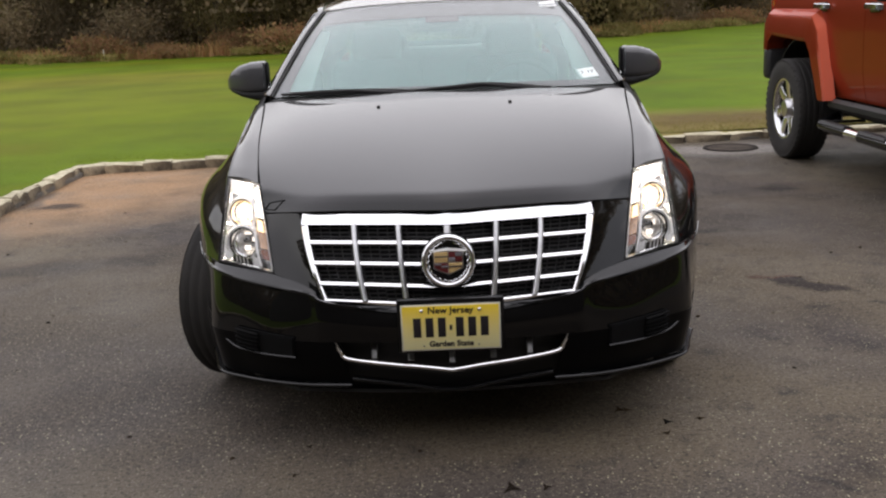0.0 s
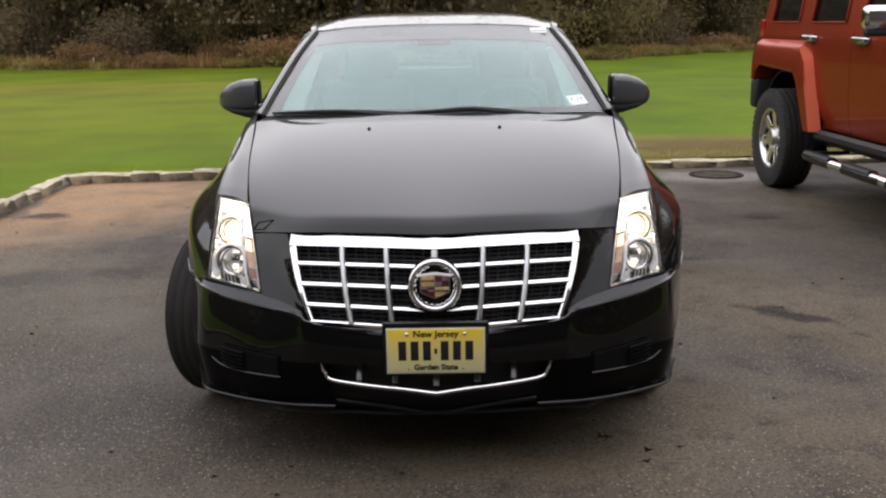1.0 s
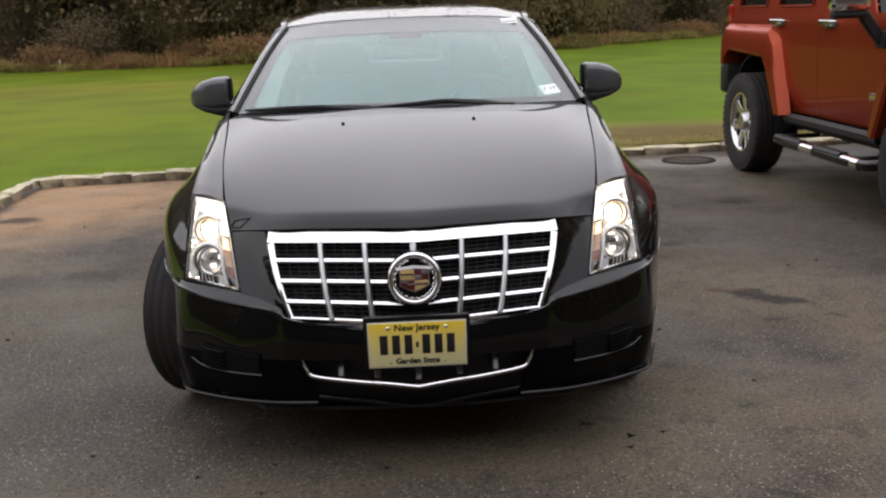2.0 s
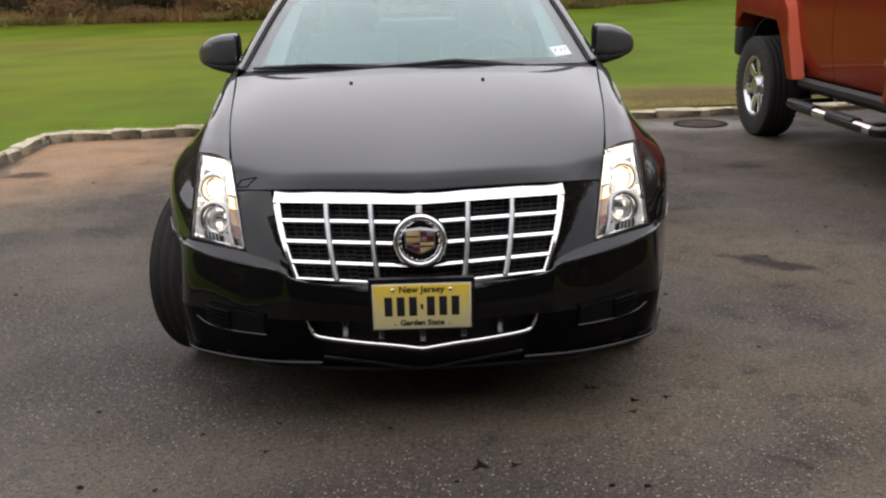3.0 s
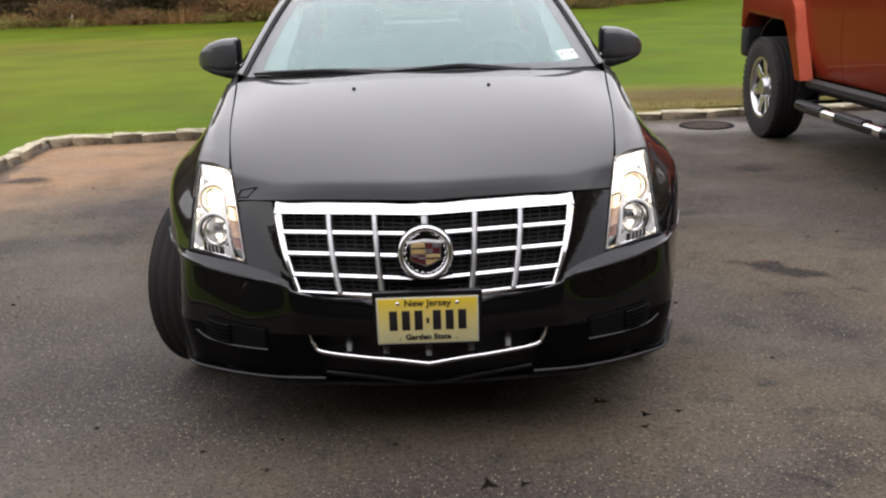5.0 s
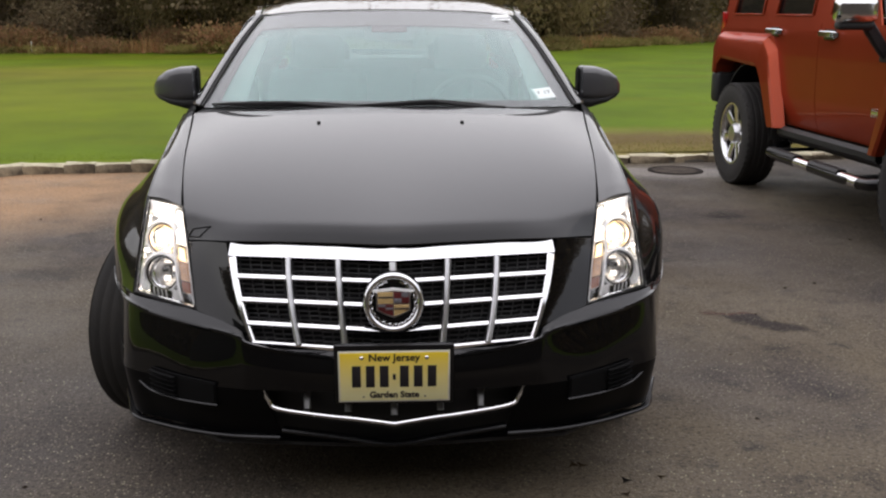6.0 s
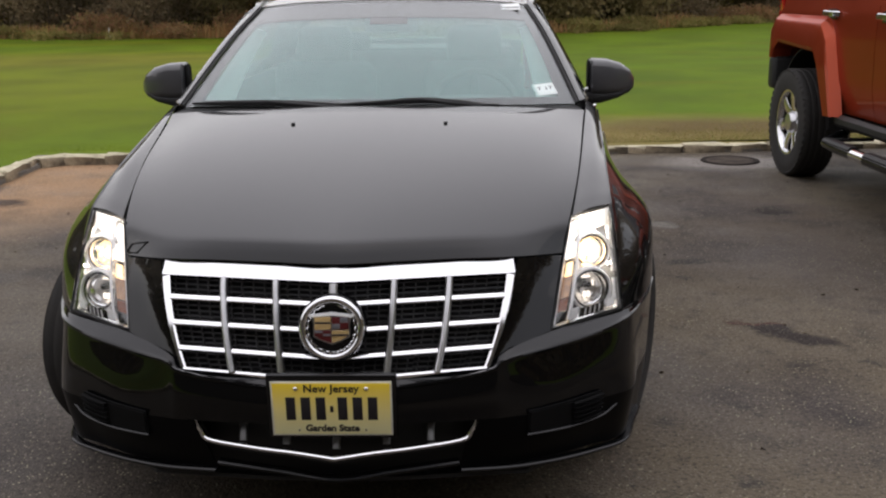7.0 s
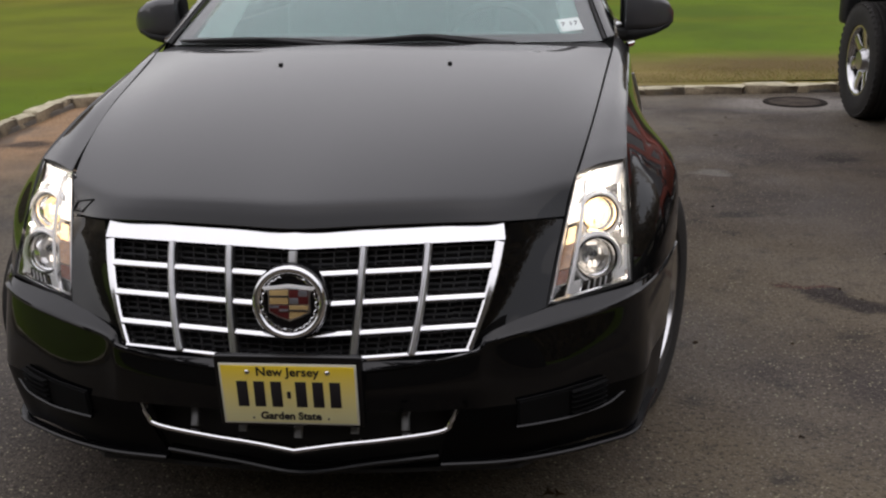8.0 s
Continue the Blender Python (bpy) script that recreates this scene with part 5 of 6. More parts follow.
def front_grille(car):
    g = new("grille")
    g.parent = car
    tagged(g, "chrome egg-crate grille over black mesh")
    bar = [grille_at(s, 0.0) + np.array((0, 0, 0.010)) for s in np.linspace(-1.015, 1.015, 25)]
    sweep("top_bar", bar, [(-0.020, -0.020), (0.018, -0.020), (-0.010, 0.016), (-0.020, 0.016)], CHROME, g, "wide chrome top bar")
    for s in (-1, 1):
        sweep("side_post", [grille_at(s * (1.0 - 0.02 * v), v, 0.004) for v in np.linspace(0.075, 0.99, 14)], lambda t: slab(0.016, 0.023 - 0.008 * t), CHROME, g, "chrome side post", up=(s, 0.3, 0))
        sweep("foot_bar", [grille_at(s * q, 0.985, 0.005) for q in np.linspace(0.36, 0.985, 12)], slab(0.018, 0.016), CHROME, g, "chrome lower edge")
        for q0, q1 in ((0.645, 0.66), (0.335, 0.335)):
            sweep("upright", [grille_at(s * (q0 + (q1 - q0) * v), v, 0.008) for v in np.linspace(0.06, 0.97, 14)], [(-0.012, -0.0098), (0.004, -0.0098), (0.010, -0.0072), (0.0125, -0.0028), (0.0112, 0.0), (0.0125, 0.0028), (0.010, 0.0072), (0.004, 0.0098), (-0.012, 0.0098)], BRUSHED, g, "brushed metal upright", up=(1, 0.1, 0))
    for v in (0.265, 0.515, 0.765):
        sweep("crossbar", [grille_at(s, v, 0.004) for s in np.linspace(-0.97, 0.97, 33)], BLADE_BAR, CHROME, g, "chrome crossbar")
    sweep("centre_tab", [grille_at(0, v, 0.014) for v in np.linspace(0.07, 0.20, 5)], slab(0.016, 0.020), SATIN, g, up=(1, 0, 0))
    bm = bmesh.new()
    wires = 19
    for i in range(wires):
        v = 0.04 + 0.94 * i / (wires - 1)
        p = [Vector(grille_at(s, v, -0.028)) for s in np.linspace(-1, 1, 13)]
        for a, b in zip(p, p[1:]):
            d = b - a
            block(bm, (d.length, 0.010, 0.0030), Matrix.Translation((a + b) / 2) @ Matrix.Rotation(math.atan2(d.y, d.x), 4, "Z"))
        if i < wires - 1:
            for k in range(29):
                s = -0.99 + 1.98 * (k + 0.25) / 29
                a, b = Vector(grille_at(s, v, -0.028)), Vector(grille_at(s, v + 0.94 / (wires - 1), -0.028))
                block(bm, (0.0034, 0.010, (b - a).length), Matrix.Translation((a + b) / 2))
    part("grille_mesh", bm, MESH, g, "black mesh", smooth=False)
    back = np.array([[grille_at(s, v, -0.07) for s in np.linspace(-1.03, 1.03, 17)] for v in np.linspace(0, 1, 7)])
    sheet("radiator", back, BLACK_PLASTIC, g, thick=0.01)


def sedan():
    car = thing("sedan", pose(0, 0, 0), "glossy black four-door sedan with chrome grille, lights on", "car")
    # nose and hood
    # the flat top breaks over a narrow edge into a short steep lip
    net = np.array(HOOD)
    lines = []
    for c in range(net.shape[1]):
        y = net[:, c, 1]
        q = np.linspace(y[0], y[-1], 61)
        lines.append(np.stack([np.polyval(np.polyfit(y, net[:, c, 0], 3), q), q, np.polyval(np.polyfit(y, net[:, c, 2], 3), q)], 1))
    top = np.stack(lines, 1)
    lip = np.array(HOOD_LIP)
    lip[-1] = top[0]
    g = np.concatenate([along(lip, 10), top[1:]])
    g = np.swapaxes(along(np.swapaxes(mirrored(g), 0, 1), 56), 0, 1)
    g[9:12] = (g[8:11] + 2 * g[9:12] + g[10:13]) / 4
    sheet("hood", g, PAINT, car, "black hood reflecting the sky", thick=0.006, flip=False, sharp=70)
    # a small black outlined mark on the hood by the lamp
    places = g.reshape(-1, 3)
    mark_path = [places[np.argmin(((places[:, :2] - q) ** 2).sum(1))] + (0, -0.0012, 0.0012) for q in ((-0.600, 0.325), (-0.584, 0.330), (-0.537, 0.288), (-0.560, 0.289), (-0.590, 0.307))]
    sweep("hood_mark", np.concatenate([np.linspace(a, b, 4, endpoint=False) for a, b in zip(np.array(mark_path), np.roll(mark_path, -1, 0))]), ring(0.0018, 6), MATTE_BLACK, car, "small dark outline on the hood", closed=True)
    nose = [
        np.array([[np.array(p) * (s, 1, 1) for p in row] for row in ([(0.476, 0.209, 0.779), (0.54, 0.262, 0.772), (0.601, 0.315, 0.760)], [(0.447, 0.135, 0.668), (0.512, 0.190, 0.676), (0.580, 0.236, 0.684)], [(0.402, 0.068, 0.534), (0.485, 0.118, 0.573), (0.560, 0.167, 0.592)])])
        for s in (-1, 1)
    ]
    bump_low = [surf(np.array(BUMPER_LOW) * (s, 1, 1), 34, 12) for s in (-1, 1)]
    merged([surf(mirrored(BUMPER), 64, 24), *(surf(n, 12, 12) for n in nose)], "front_bumper", PAINT, car, "black front bumper", thick=0.005, flips=[True, False, True])
    for g, f in zip(bump_low, (False, True)):
        sheet("lower_valance", g, VALANCE, car, "dark lower valance", thick=0.005, flip=f)
    # the dark opening under the plate and its bright trim
    op = np.array([[(x, y + 0.05, z) for x, y, z in row] for row in ([(-0.38, 0.05, 0.41), (0, 0.01, 0.41), (0.38, 0.05, 0.41)], [(-0.36, 0.05, 0.32), (0, 0.01, 0.30), (0.36, 0.05, 0.32)], [(-0.33, 0.07, 0.22), (0, 0.05, 0.215), (0.33, 0.07, 0.22)])])
    sheet("lower_intake", surf(op, 16, 10), BLACK_PLASTIC, car, "dark lower intake", thick=0.006, flip=True)
    trim = [(-0.365, 0.042, 0.399), (-0.350, 0.036, 0.368), (-0.328, 0.034, 0.343), (-0.20, 0.018, 0.326), (-0.10, 0.006, 0.318), (0, -0.010, 0.309)]
    trim = along(trim, 24)
    trim = np.concatenate([trim, trim[-2::-1] * (-1, 1, 1)])
    sweep("lower_trim", trim, slab(0.018, 0.011), CHROME, car, "chrome lower trim")
    sweep("lower_trim_lip", trim * (0.985, 1, 1) + (0, 0.012, -0.014), slab(0.02, 0.006), BLACK_PLASTIC, car)
    for x in (-0.245, -0.13, 0.0, 0.13, 0.245):
        z0 = 0.318 + 0.035 * abs(x) / 0.25 * 0.5
        sweep("intake_strut", [(x, 0.03 + 0.06 * abs(x), z0), (x, 0.045 + 0.06 * abs(x), z0 + 0.03), (x * 1.02, 0.065 + 0.06 * abs(x), 0.392)], slab(0.014, 0.02), DULL_METAL, car, up=(1, 0, 0))
    sheet("under_tray", surf([[(-0.5, 0.10, 0.215), (0, 0.07, 0.205), (0.5, 0.10, 0.215)], [(-0.7, 0.35, 0.20), (0, 0.3, 0.19), (0.7, 0.35, 0.20)], [(-0.62, 0.62, 0.20), (0, 0.62, 0.19), (0.62, 0.62, 0.20)]], 12, 8), BLACK_PLASTIC, car, thick=0.01, flip=True)
    cl = along([(-0.318, 0.066, 0.266), (-0.15, 0.056, 0.244), (0, 0.046, 0.225), (0.15, 0.056, 0.244), (0.318, 0.066, 0.266)], 20)
    sweep("chin_lip", cl, slab(0.03, 0.012, 0.3), GLOSS_BLACK, car)
    for s, f in SIDES:
        k = np.array((s, 1, 1))
        lip = along(np.array([(0.322, 0.058, 0.247), (0.46, 0.087, 0.243), (0.58, 0.136, 0.240), (0.69, 0.200, 0.238), (0.776, 0.264, 0.240), (0.815, 0.385, 0.243), (0.846, 0.48, 0.247)]) * k, 26)
        sweep("splitter", lip, slab(0.026, 0.011, 0.3), GLOSS_BLACK, car)
        pocket = new("fog_pocket")
        pocket.parent = car
        rec = surf(np.array([[(0.50, 0.056, 0.412), (0.60, 0.100, 0.420), (0.70, 0.166, 0.425)], [(0.50, 0.064, 0.375), (0.60, 0.108, 0.378), (0.70, 0.174, 0.380)], [(0.50, 0.064, 0.345), (0.60, 0.110, 0.345), (0.69, 0.172, 0.345)]]) * k, 12, 6)
        sheet("pocket_back", rec + (0, -0.003, 0), MATTE_BLACK, pocket, thick=0.004, flip=not f)
        panel = surf(np.array([[(0.505, 0.052, 0.408), (0.56, 0.076, 0.412), (0.615, 0.103, 0.416)], [(0.505, 0.056, 0.376), (0.56, 0.080, 0.378), (0.615, 0.107, 0.380)], [(0.505, 0.058, 0.350), (0.56, 0.083, 0.350), (0.615, 0.110, 0.352)]]) * k, 6, 6)
        sheet("pocket_panel", panel, MATTE_BLACK, pocket, "smooth black blank panel", thick=0.004, flip=not f)
        for z in (0.358, 0.372, 0.386, 0.400, 0.414):
            sweep("louvre", along(np.array([(0.622, 0.100 + (0.41 - z) * 0.2, z), (0.665, 0.126 + (0.41 - z) * 0.2, z + 0.003), (0.702, 0.156 + (0.41 - z) * 0.2, z + 0.006)]) * k, 8), slab(0.012, 0.004), MATTE_BLACK, pocket)
        sweep("pocket_ledge", along(np.array([(0.495, 0.058, 0.346), (0.55, 0.080, 0.346), (0.62, 0.114, 0.347), (0.70, 0.172, 0.351), (0.745, 0.214, 0.368)]) * k, 18), slab(0.014, 0.007, 0.4), GLOSS_BLACK, pocket)
        # fender: top strip and side in one panel
        merged([surf(np.array(FENDER_TOP) * k, 8, 40), surf(np.array(FENDER_SIDE) * k, 44, 20)], "fender", PAINT, car, "black front fender", thick=0.005, flips=[s < 0, s < 0])
        bend = along(np.array([(0.769, 0.298, 0.607), (0.860, 0.483, 0.605), (0.914, 0.690, 0.625)]) * k, 10)
        sweep("panel_seam", bend + np.array((0.001 * s, 0, 0)), ring(0.0011, 6), DULL_METAL, car)
        vent = along(np.array([(0.855, 1.505, 0.935), (0.868, 1.510, 0.89), (0.882, 1.52, 0.835), (0.892, 1.55, 0.74), (0.896, 1.57, 0.66)]) * k, 12)
        sweep("fender_vent", vent, lambda t: slab(0.012, 0.020 + 0.012 * t), SATIN, car, "satin chrome fender vent", up=(0, 1, 0.2))
        lip = along(np.array([(0.933, 0.84, 0.706), (0.934, 0.92, 0.718), (0.934, 1.04, 0.700), (0.931, 1.14, 0.646), (0.924, 1.23, 0.50), (0.918, 1.292, 0.36)]) * k, 30)
        sweep("arch_lip", lip, ring(0.004, 6), GLOSS_BLACK, car)
        headlamp(car, s)
        door_mirror(car, s)
        # wheel house
        wheel_house(car, 0.60 * s, 0.855 * s, 0.92, 0.345, 0.385, SEAL)
        wheel_house(car, 0.60 * s, 0.90 * s, 3.78, 0.345, 0.39, SEAL)
        # doors, rear quarter
        door = sheet("front_door", flank(1.645, 2.69, [(1.6, 0.235), (2.7, 0.235)]) * k, PAINT, car, "black front door", thick=0.006, flip=s > 0)
        rdoor = sheet("rear_door", flank(2.696, 3.62, [(2.69, 0.235), (3.30, 0.235), *arch(3.78, 0.40, 0.235)[:12]]) * k, PAINT, car, "black rear door", thick=0.006, flip=s > 0)
        sheet("rear_quarter", flank(3.626, 4.74, [*arch(3.78, 0.385, 0.25), (4.2, 0.25), (4.8, 0.32)], 26) * k, PAINT, car, "black rear quarter", thick=0.006, flip=s > 0)
        for o, y in ((door, 2.50), (rdoor, 3.40)):
            sweep("door_handle", along(np.array([(0.905, y - 0.11, 0.93), (0.932, y - 0.06, 0.932), (0.934, y + 0.03, 0.934), (0.908, y + 0.08, 0.935)]) * k, 10), slab(0.022, 0.022), CHROME, o, "chrome door handle")
        sweep("belt_trim", along(np.array(BELT) * k, 40) + np.array((0.004 * s, 0, 0.004)), slab(0.012, 0.014), CHROME, car, "chrome belt trim")
        # side glass and posts
        belt, rail = along(BELT, 60), along(RAIL, 60)

        def pane(y0, y1, y2, y3, n=8):
            lo = [[np.interp(y, belt[:, 1], belt[:, c]) for c in range(3)] for y in np.linspace(y0, y1, n)]
            hi = [[np.interp(y, rail[:, 1], rail[:, c]) for c in range(3)] for y in np.linspace(y2, y3, n)]
            mid = (np.array(lo) + np.array(hi)) / 2 + (0.018, 0, 0)
            return surf(np.array([lo, mid, hi]) * k, n, 6)

        sheet("door_window", pane(1.72, 2.64, 1.80, 2.66), TINT_GLASS, car, "green-tinted side window", thick=0.004, flip=s < 0).visible_shadow = False
        sheet("rear_door_window", pane(2.72, 3.56, 2.72, 3.46), TINT_GLASS, car, "green-tinted side window", thick=0.004, flip=s < 0).visible_shadow = False
        sheet("door_post", pane(2.64, 2.72, 2.66, 2.72, 4) + np.array((0.004 * s, 0, 0)), GLOSS_BLACK, car, thick=0.02, flip=s < 0)
        sheet("rear_post", pane(3.56, 4.34, 3.46, 4.33, 12), PAINT, car, thick=0.02, flip=s < 0)
        # A-pillar and roof rail
        edge = np.concatenate([along([r[-1] for r in SCREEN], 16), along([r[-1] for r in ROOF], 24)[1:]])
        off = along([(0.032, 0.09, 0.006), (0.034, 0.08, 0.002), (0.036, 0.05, -0.012), (0.036, 0.0, -0.030), (0.036, 0.0, -0.032), (0.03, 0.01, -0.03)], len(edge) - 1)
        outer = edge + off
        sheet("roof_rail", np.array([edge + (0.004, 0.004, 0.001), edge + off * (0.62, 0.4, 0.3) + (0.004, 0, 0.004), outer]) * k, PAINT, car, "black pillar and roof rail", thick=0.012, flip=s < 0)
        sweep("screen_seal", edge[:17] * k + np.array((0.0, 0, 0.004)), ring(0.006, 6), SEAL, car)
        lamp = sheet("tail_light", surf(np.array([[(0.71, 4.73, 1.09), (0.77, 4.70, 1.08), (0.80, 4.64, 1.08)], [(0.71, 4.745, 0.95), (0.79, 4.71, 0.95), (0.83, 4.65, 0.95)], [(0.71, 4.745, 0.78), (0.80, 4.71, 0.78), (0.84, 4.66, 0.78)]]) * k, 6, 10), RED_LENS, car, "red tail light", thick=0.01, flip=s > 0)
        wheel(car, -0.800 if s < 0 else 0.808, 0.92, -21, s)
        wheel(car, 0.800 * s, 3.78, 0, s)
        sweep("sill", [np.array((0.86 * s, y, 0.215)) for y in np.linspace(1.32, 3.36, 6)], slab(0.08, 0.06), BLACK_PLASTIC, car)
    # glass, roof, tail
    scr = surf(mirrored(SCREEN), 40, 30)
    sheet("windshield", scr, SCREEN_GLASS, car, "green-tinted windshield", thick=0.005).visible_shadow = False
    under = scr - normals(scr) * 0.009
    merged([under[24:, :], under[:25, :3], under[:25, -3:], under[:3, 2:-2]], "frit_band", FRIT, car, "dark windshield border", thick=0.002)
    sheet("frit_tab", (scr - normals(scr) * 0.0125)[22:26, 18:23], FRIT, car, "dark patch behind the mirror foot", thick=0.002)
    # the film lays a pale haze over the cabin as colour
    film = scr - normals(scr) * 0.016
    sheet("glass_film", film[1:27, 1:-1], FILM, car, "faint green veil added inside the windshield", thick=0.001).visible_shadow = False
    sheet("roof", surf(mirrored(ROOF), 40, 30), PAINT, car, "black roof", thick=0.006)
    lin = surf(mirrored(ROOF), 20, 14)
    sheet("headlining", lin - (0, 0, 0.035), PALE_TRIM, car, "pale headlining", thick=0.01)
    sheet("rear_window", surf(mirrored(BACKLIGHT), 30, 14), TINT_GLASS, car, "green-tinted rear window", thick=0.005).visible_shadow = False
    sheet("trunk_lid", surf(mirrored(TRUNK), 30, 24), PAINT, car, "black trunk lid", thick=0.006)
    rb = [[(0, 4.80, 0.80), (0.4, 4.79, 0.80), (0.70, 4.74, 0.80), (0.84, 4.66, 0.80)], [(0, 4.86, 0.62), (0.4, 4.85, 0.62), (0.70, 4.80, 0.62), (0.87, 4.66, 0.62)], [(0, 4.84, 0.42), (0.4, 4.83, 0.42), (0.68, 4.78, 0.42), (0.85, 4.62, 0.42)], [(0, 4.76, 0.28), (0.4, 4.75, 0.28), (0.66, 4.70, 0.28), (0.82, 4.58, 0.28)]]
    sheet("rear_bumper", surf(mirrored(rb), 36, 18), PAINT, car, "black rear bumper", thick=0.006)
    bar_box("underbody", (1.30, 3.9, 0.10), pose(0, 2.55, 0.24), BLACK_PLASTIC, car, 0.03)
    # under the hood and scuttle
    bar_box("engine_cover", (1.06, 0.95, 0.30), pose(0, 0.92, 0.70, 5), BLACK_PLASTIC, car, 0.04)
    cw = [[(0, 1.385, 1.030), (0.4, 1.405, 1.026), (0.775, 1.46, 1.008)], [(0, 1.41, 1.036), (0.4, 1.43, 1.034), (0.775, 1.50, 1.026)], [(0, 1.455, 1.048), (0.4, 1.475, 1.046), (0.760, 1.555, 1.036)]]
    sheet("scuttle", surf(mirrored(cw), 30, 8) - (0, 0, 0.004), BLACK_PLASTIC, car, thick=0.01)
    wiper(car, [screen_at(-0.72, 0.020, 0.006), screen_at(-0.42, 0.020, 0.008), screen_at(-0.10, 0.012, 0.004)], [(-0.08, 1.425, 1.044), (-0.2, 1.43, 1.050), screen_at(-0.42, 0.018, 0.014)])
    wiper(car, [screen_at(-0.16, 0.008, 0.006), screen_at(0.02, 0.018, 0.009), screen_at(0.16, 0.028, 0.011), screen_at(0.28, 0.017, 0.009), screen_at(0.40, 0.006, 0.004)], [(0.46, 1.455, 1.046), (0.34, 1.45, 1.050), screen_at(0.16, 0.024, 0.016)])
    for s in (-1, 1):
        part("washer_nozzle", block(bmesh.new(), (0.014, 0.014, 0.007), pose(0.266 * s, 1.150, 1.0215, 8), 0.003), BLACK_PLASTIC, car, "black washer nozzle")
    # cabin
    dash = [[(0, 1.50, 1.035), (0.35, 1.51, 1.035), (0.70, 1.58, 1.03)], [(0, 1.80, 1.05), (0.35, 1.80, 1.06), (0.70, 1.82, 1.04)], [(0, 1.98, 0.99), (0.35, 1.98, 1.0), (0.70, 1.95, 0.99)], [(0, 2.0, 0.70), (0.35, 2.0, 0.70), (0.70, 1.98, 0.70)]]
    sheet("dashboard", surf(mirrored(dash), 20, 14) - (0, 0, 0.012), DASH, car, "charcoal dashboard", thick=0.02)
    sw = Matrix.Translation((0.37, 2.12, 0.96)) @ Matrix.Rotation(radians(-65), 4, "X")
    sweep("steering_wheel", [sw @ Vector((0.185 * math.cos(a), 0.185 * math.sin(a), 0)) for a in np.linspace(0, 2 * math.pi, 32, endpoint=False)], ring(0.016, 8), LEATHER, car, "dark steering wheel", up=(0.3, 0.5, 0.8), closed=True)
    bar_box("steering_hub", (0.16, 0.10, 0.05), sw @ pose(0, 0, -0.01), DASH, car, 0.02)
    for a in (0, 180, 270):
        bar_box("steering_spoke", (0.13, 0.03, 0.018), sw @ Matrix.Rotation(radians(a), 4, "Z") @ pose(0.12, 0, 0), DASH, car, 0.006)
    for x in (-0.37, 0.37):
        bar_box("front_seat", (0.50, 0.16, 0.62), pose(x, 2.72, 0.82, -14), LEATHER, car, 0.06, "grey leather seat back", 3)
        bar_box("seat_cushion", (0.50, 0.52, 0.16), pose(x, 2.45, 0.52, 6), LEATHER, car, 0.05, "", 3)
        bar_box("head_rest", (0.27, 0.10, 0.19), pose(x, 2.80, 1.20, -8), LEATHER, car, 0.04, "grey leather head rest", 3)
        bar_box("rear_head_rest", (0.26, 0.09, 0.14), pose(x, 3.78, 1.16, -10), LEATHER, car, 0.04, "", 3)
    bar_box("rear_seat", (1.25, 0.18, 0.62), pose(0, 3.68, 0.82, -18), LEATHER, car, 0.06, "grey leather rear seat", 3)
    bar_box("parcel_shelf", (1.20, 0.50, 0.03), pose(0, 4.05, 1.115), DASH, car, 0.008)
    bar_box("cabin_floor", (1.40, 2.4, 0.06), pose(0, 2.75, 0.33), DASH, car, 0.01)
    bar_box("inner_mirror", (0.24, 0.03, 0.065), pose(0, 2.30, 1.315, 12), GLOSS_BLACK, car, 0.012, "dark rear-view mirror")
    bar_box("mirror_mount", (0.085, 0.05, 0.06), pose(0, 2.205, 1.325, 25), GLOSS_BLACK, car, 0.015)
    for s, f in SIDES:
        pil = along([(0.712, 1.66, 1.035), (0.662, 2.0, 1.185), (0.612, 2.30, 1.305)], 8)
        taper = np.linspace(1, 0.45, 9)[:, None]
        sheet("pillar_trim", np.array([pil, pil + np.array((-0.045, 0.03, -0.01)) * taper, pil + np.array((-0.085, 0.08, -0.04)) * taper]) * (s, 1, 1), PALE_TRIM, car, "pale pillar trim", thick=0.01, flip=s < 0)
        bar_box("door_lining", (0.03, 1.9, 0.62), pose(0.80 * s, 2.75, 0.72, 0, 3 * s), LEATHER, car, 0.012)
    # stickers inside the glass
    for nm, x, v, w, h in (("inspection_sticker", 0.642, 0.135, 0.085, 0.085), ("toll_tag", 0.535, 0.945, 0.085, 0.062)):
        p = Vector(screen_at(x, v, -0.012 if v < 0.5 else 0.003))
        m = Matrix.Translation(p) @ Matrix.Rotation(radians(25), 4, "X") @ Matrix.Rotation(radians(12 if v < 0.5 else 4), 4, "Z")
        st = part(nm, block(bmesh.new(), (w, h, 0.0015), m, 0.0005), WHITE, car, "small white sticker behind the glass")
        if nm == "inspection_sticker":
            letters("month", "7", 0.034, m @ pose(-0.020, 0.004, 0.0012), PRINT, st)
            letters("year", "17", 0.034, m @ pose(0.016, 0.004, 0.0012), PRINT, st)
        else:
            part("tag_bar", block(bmesh.new(), (w * 0.96, 0.007, 0.0008), m @ pose(0, -0.008, 0.0012)), PRINT, st)
    front_grille(car)
    emblem(car)
    number_plate(car)
    return car


sedan()

# ---- the off-road wagon beside it ----


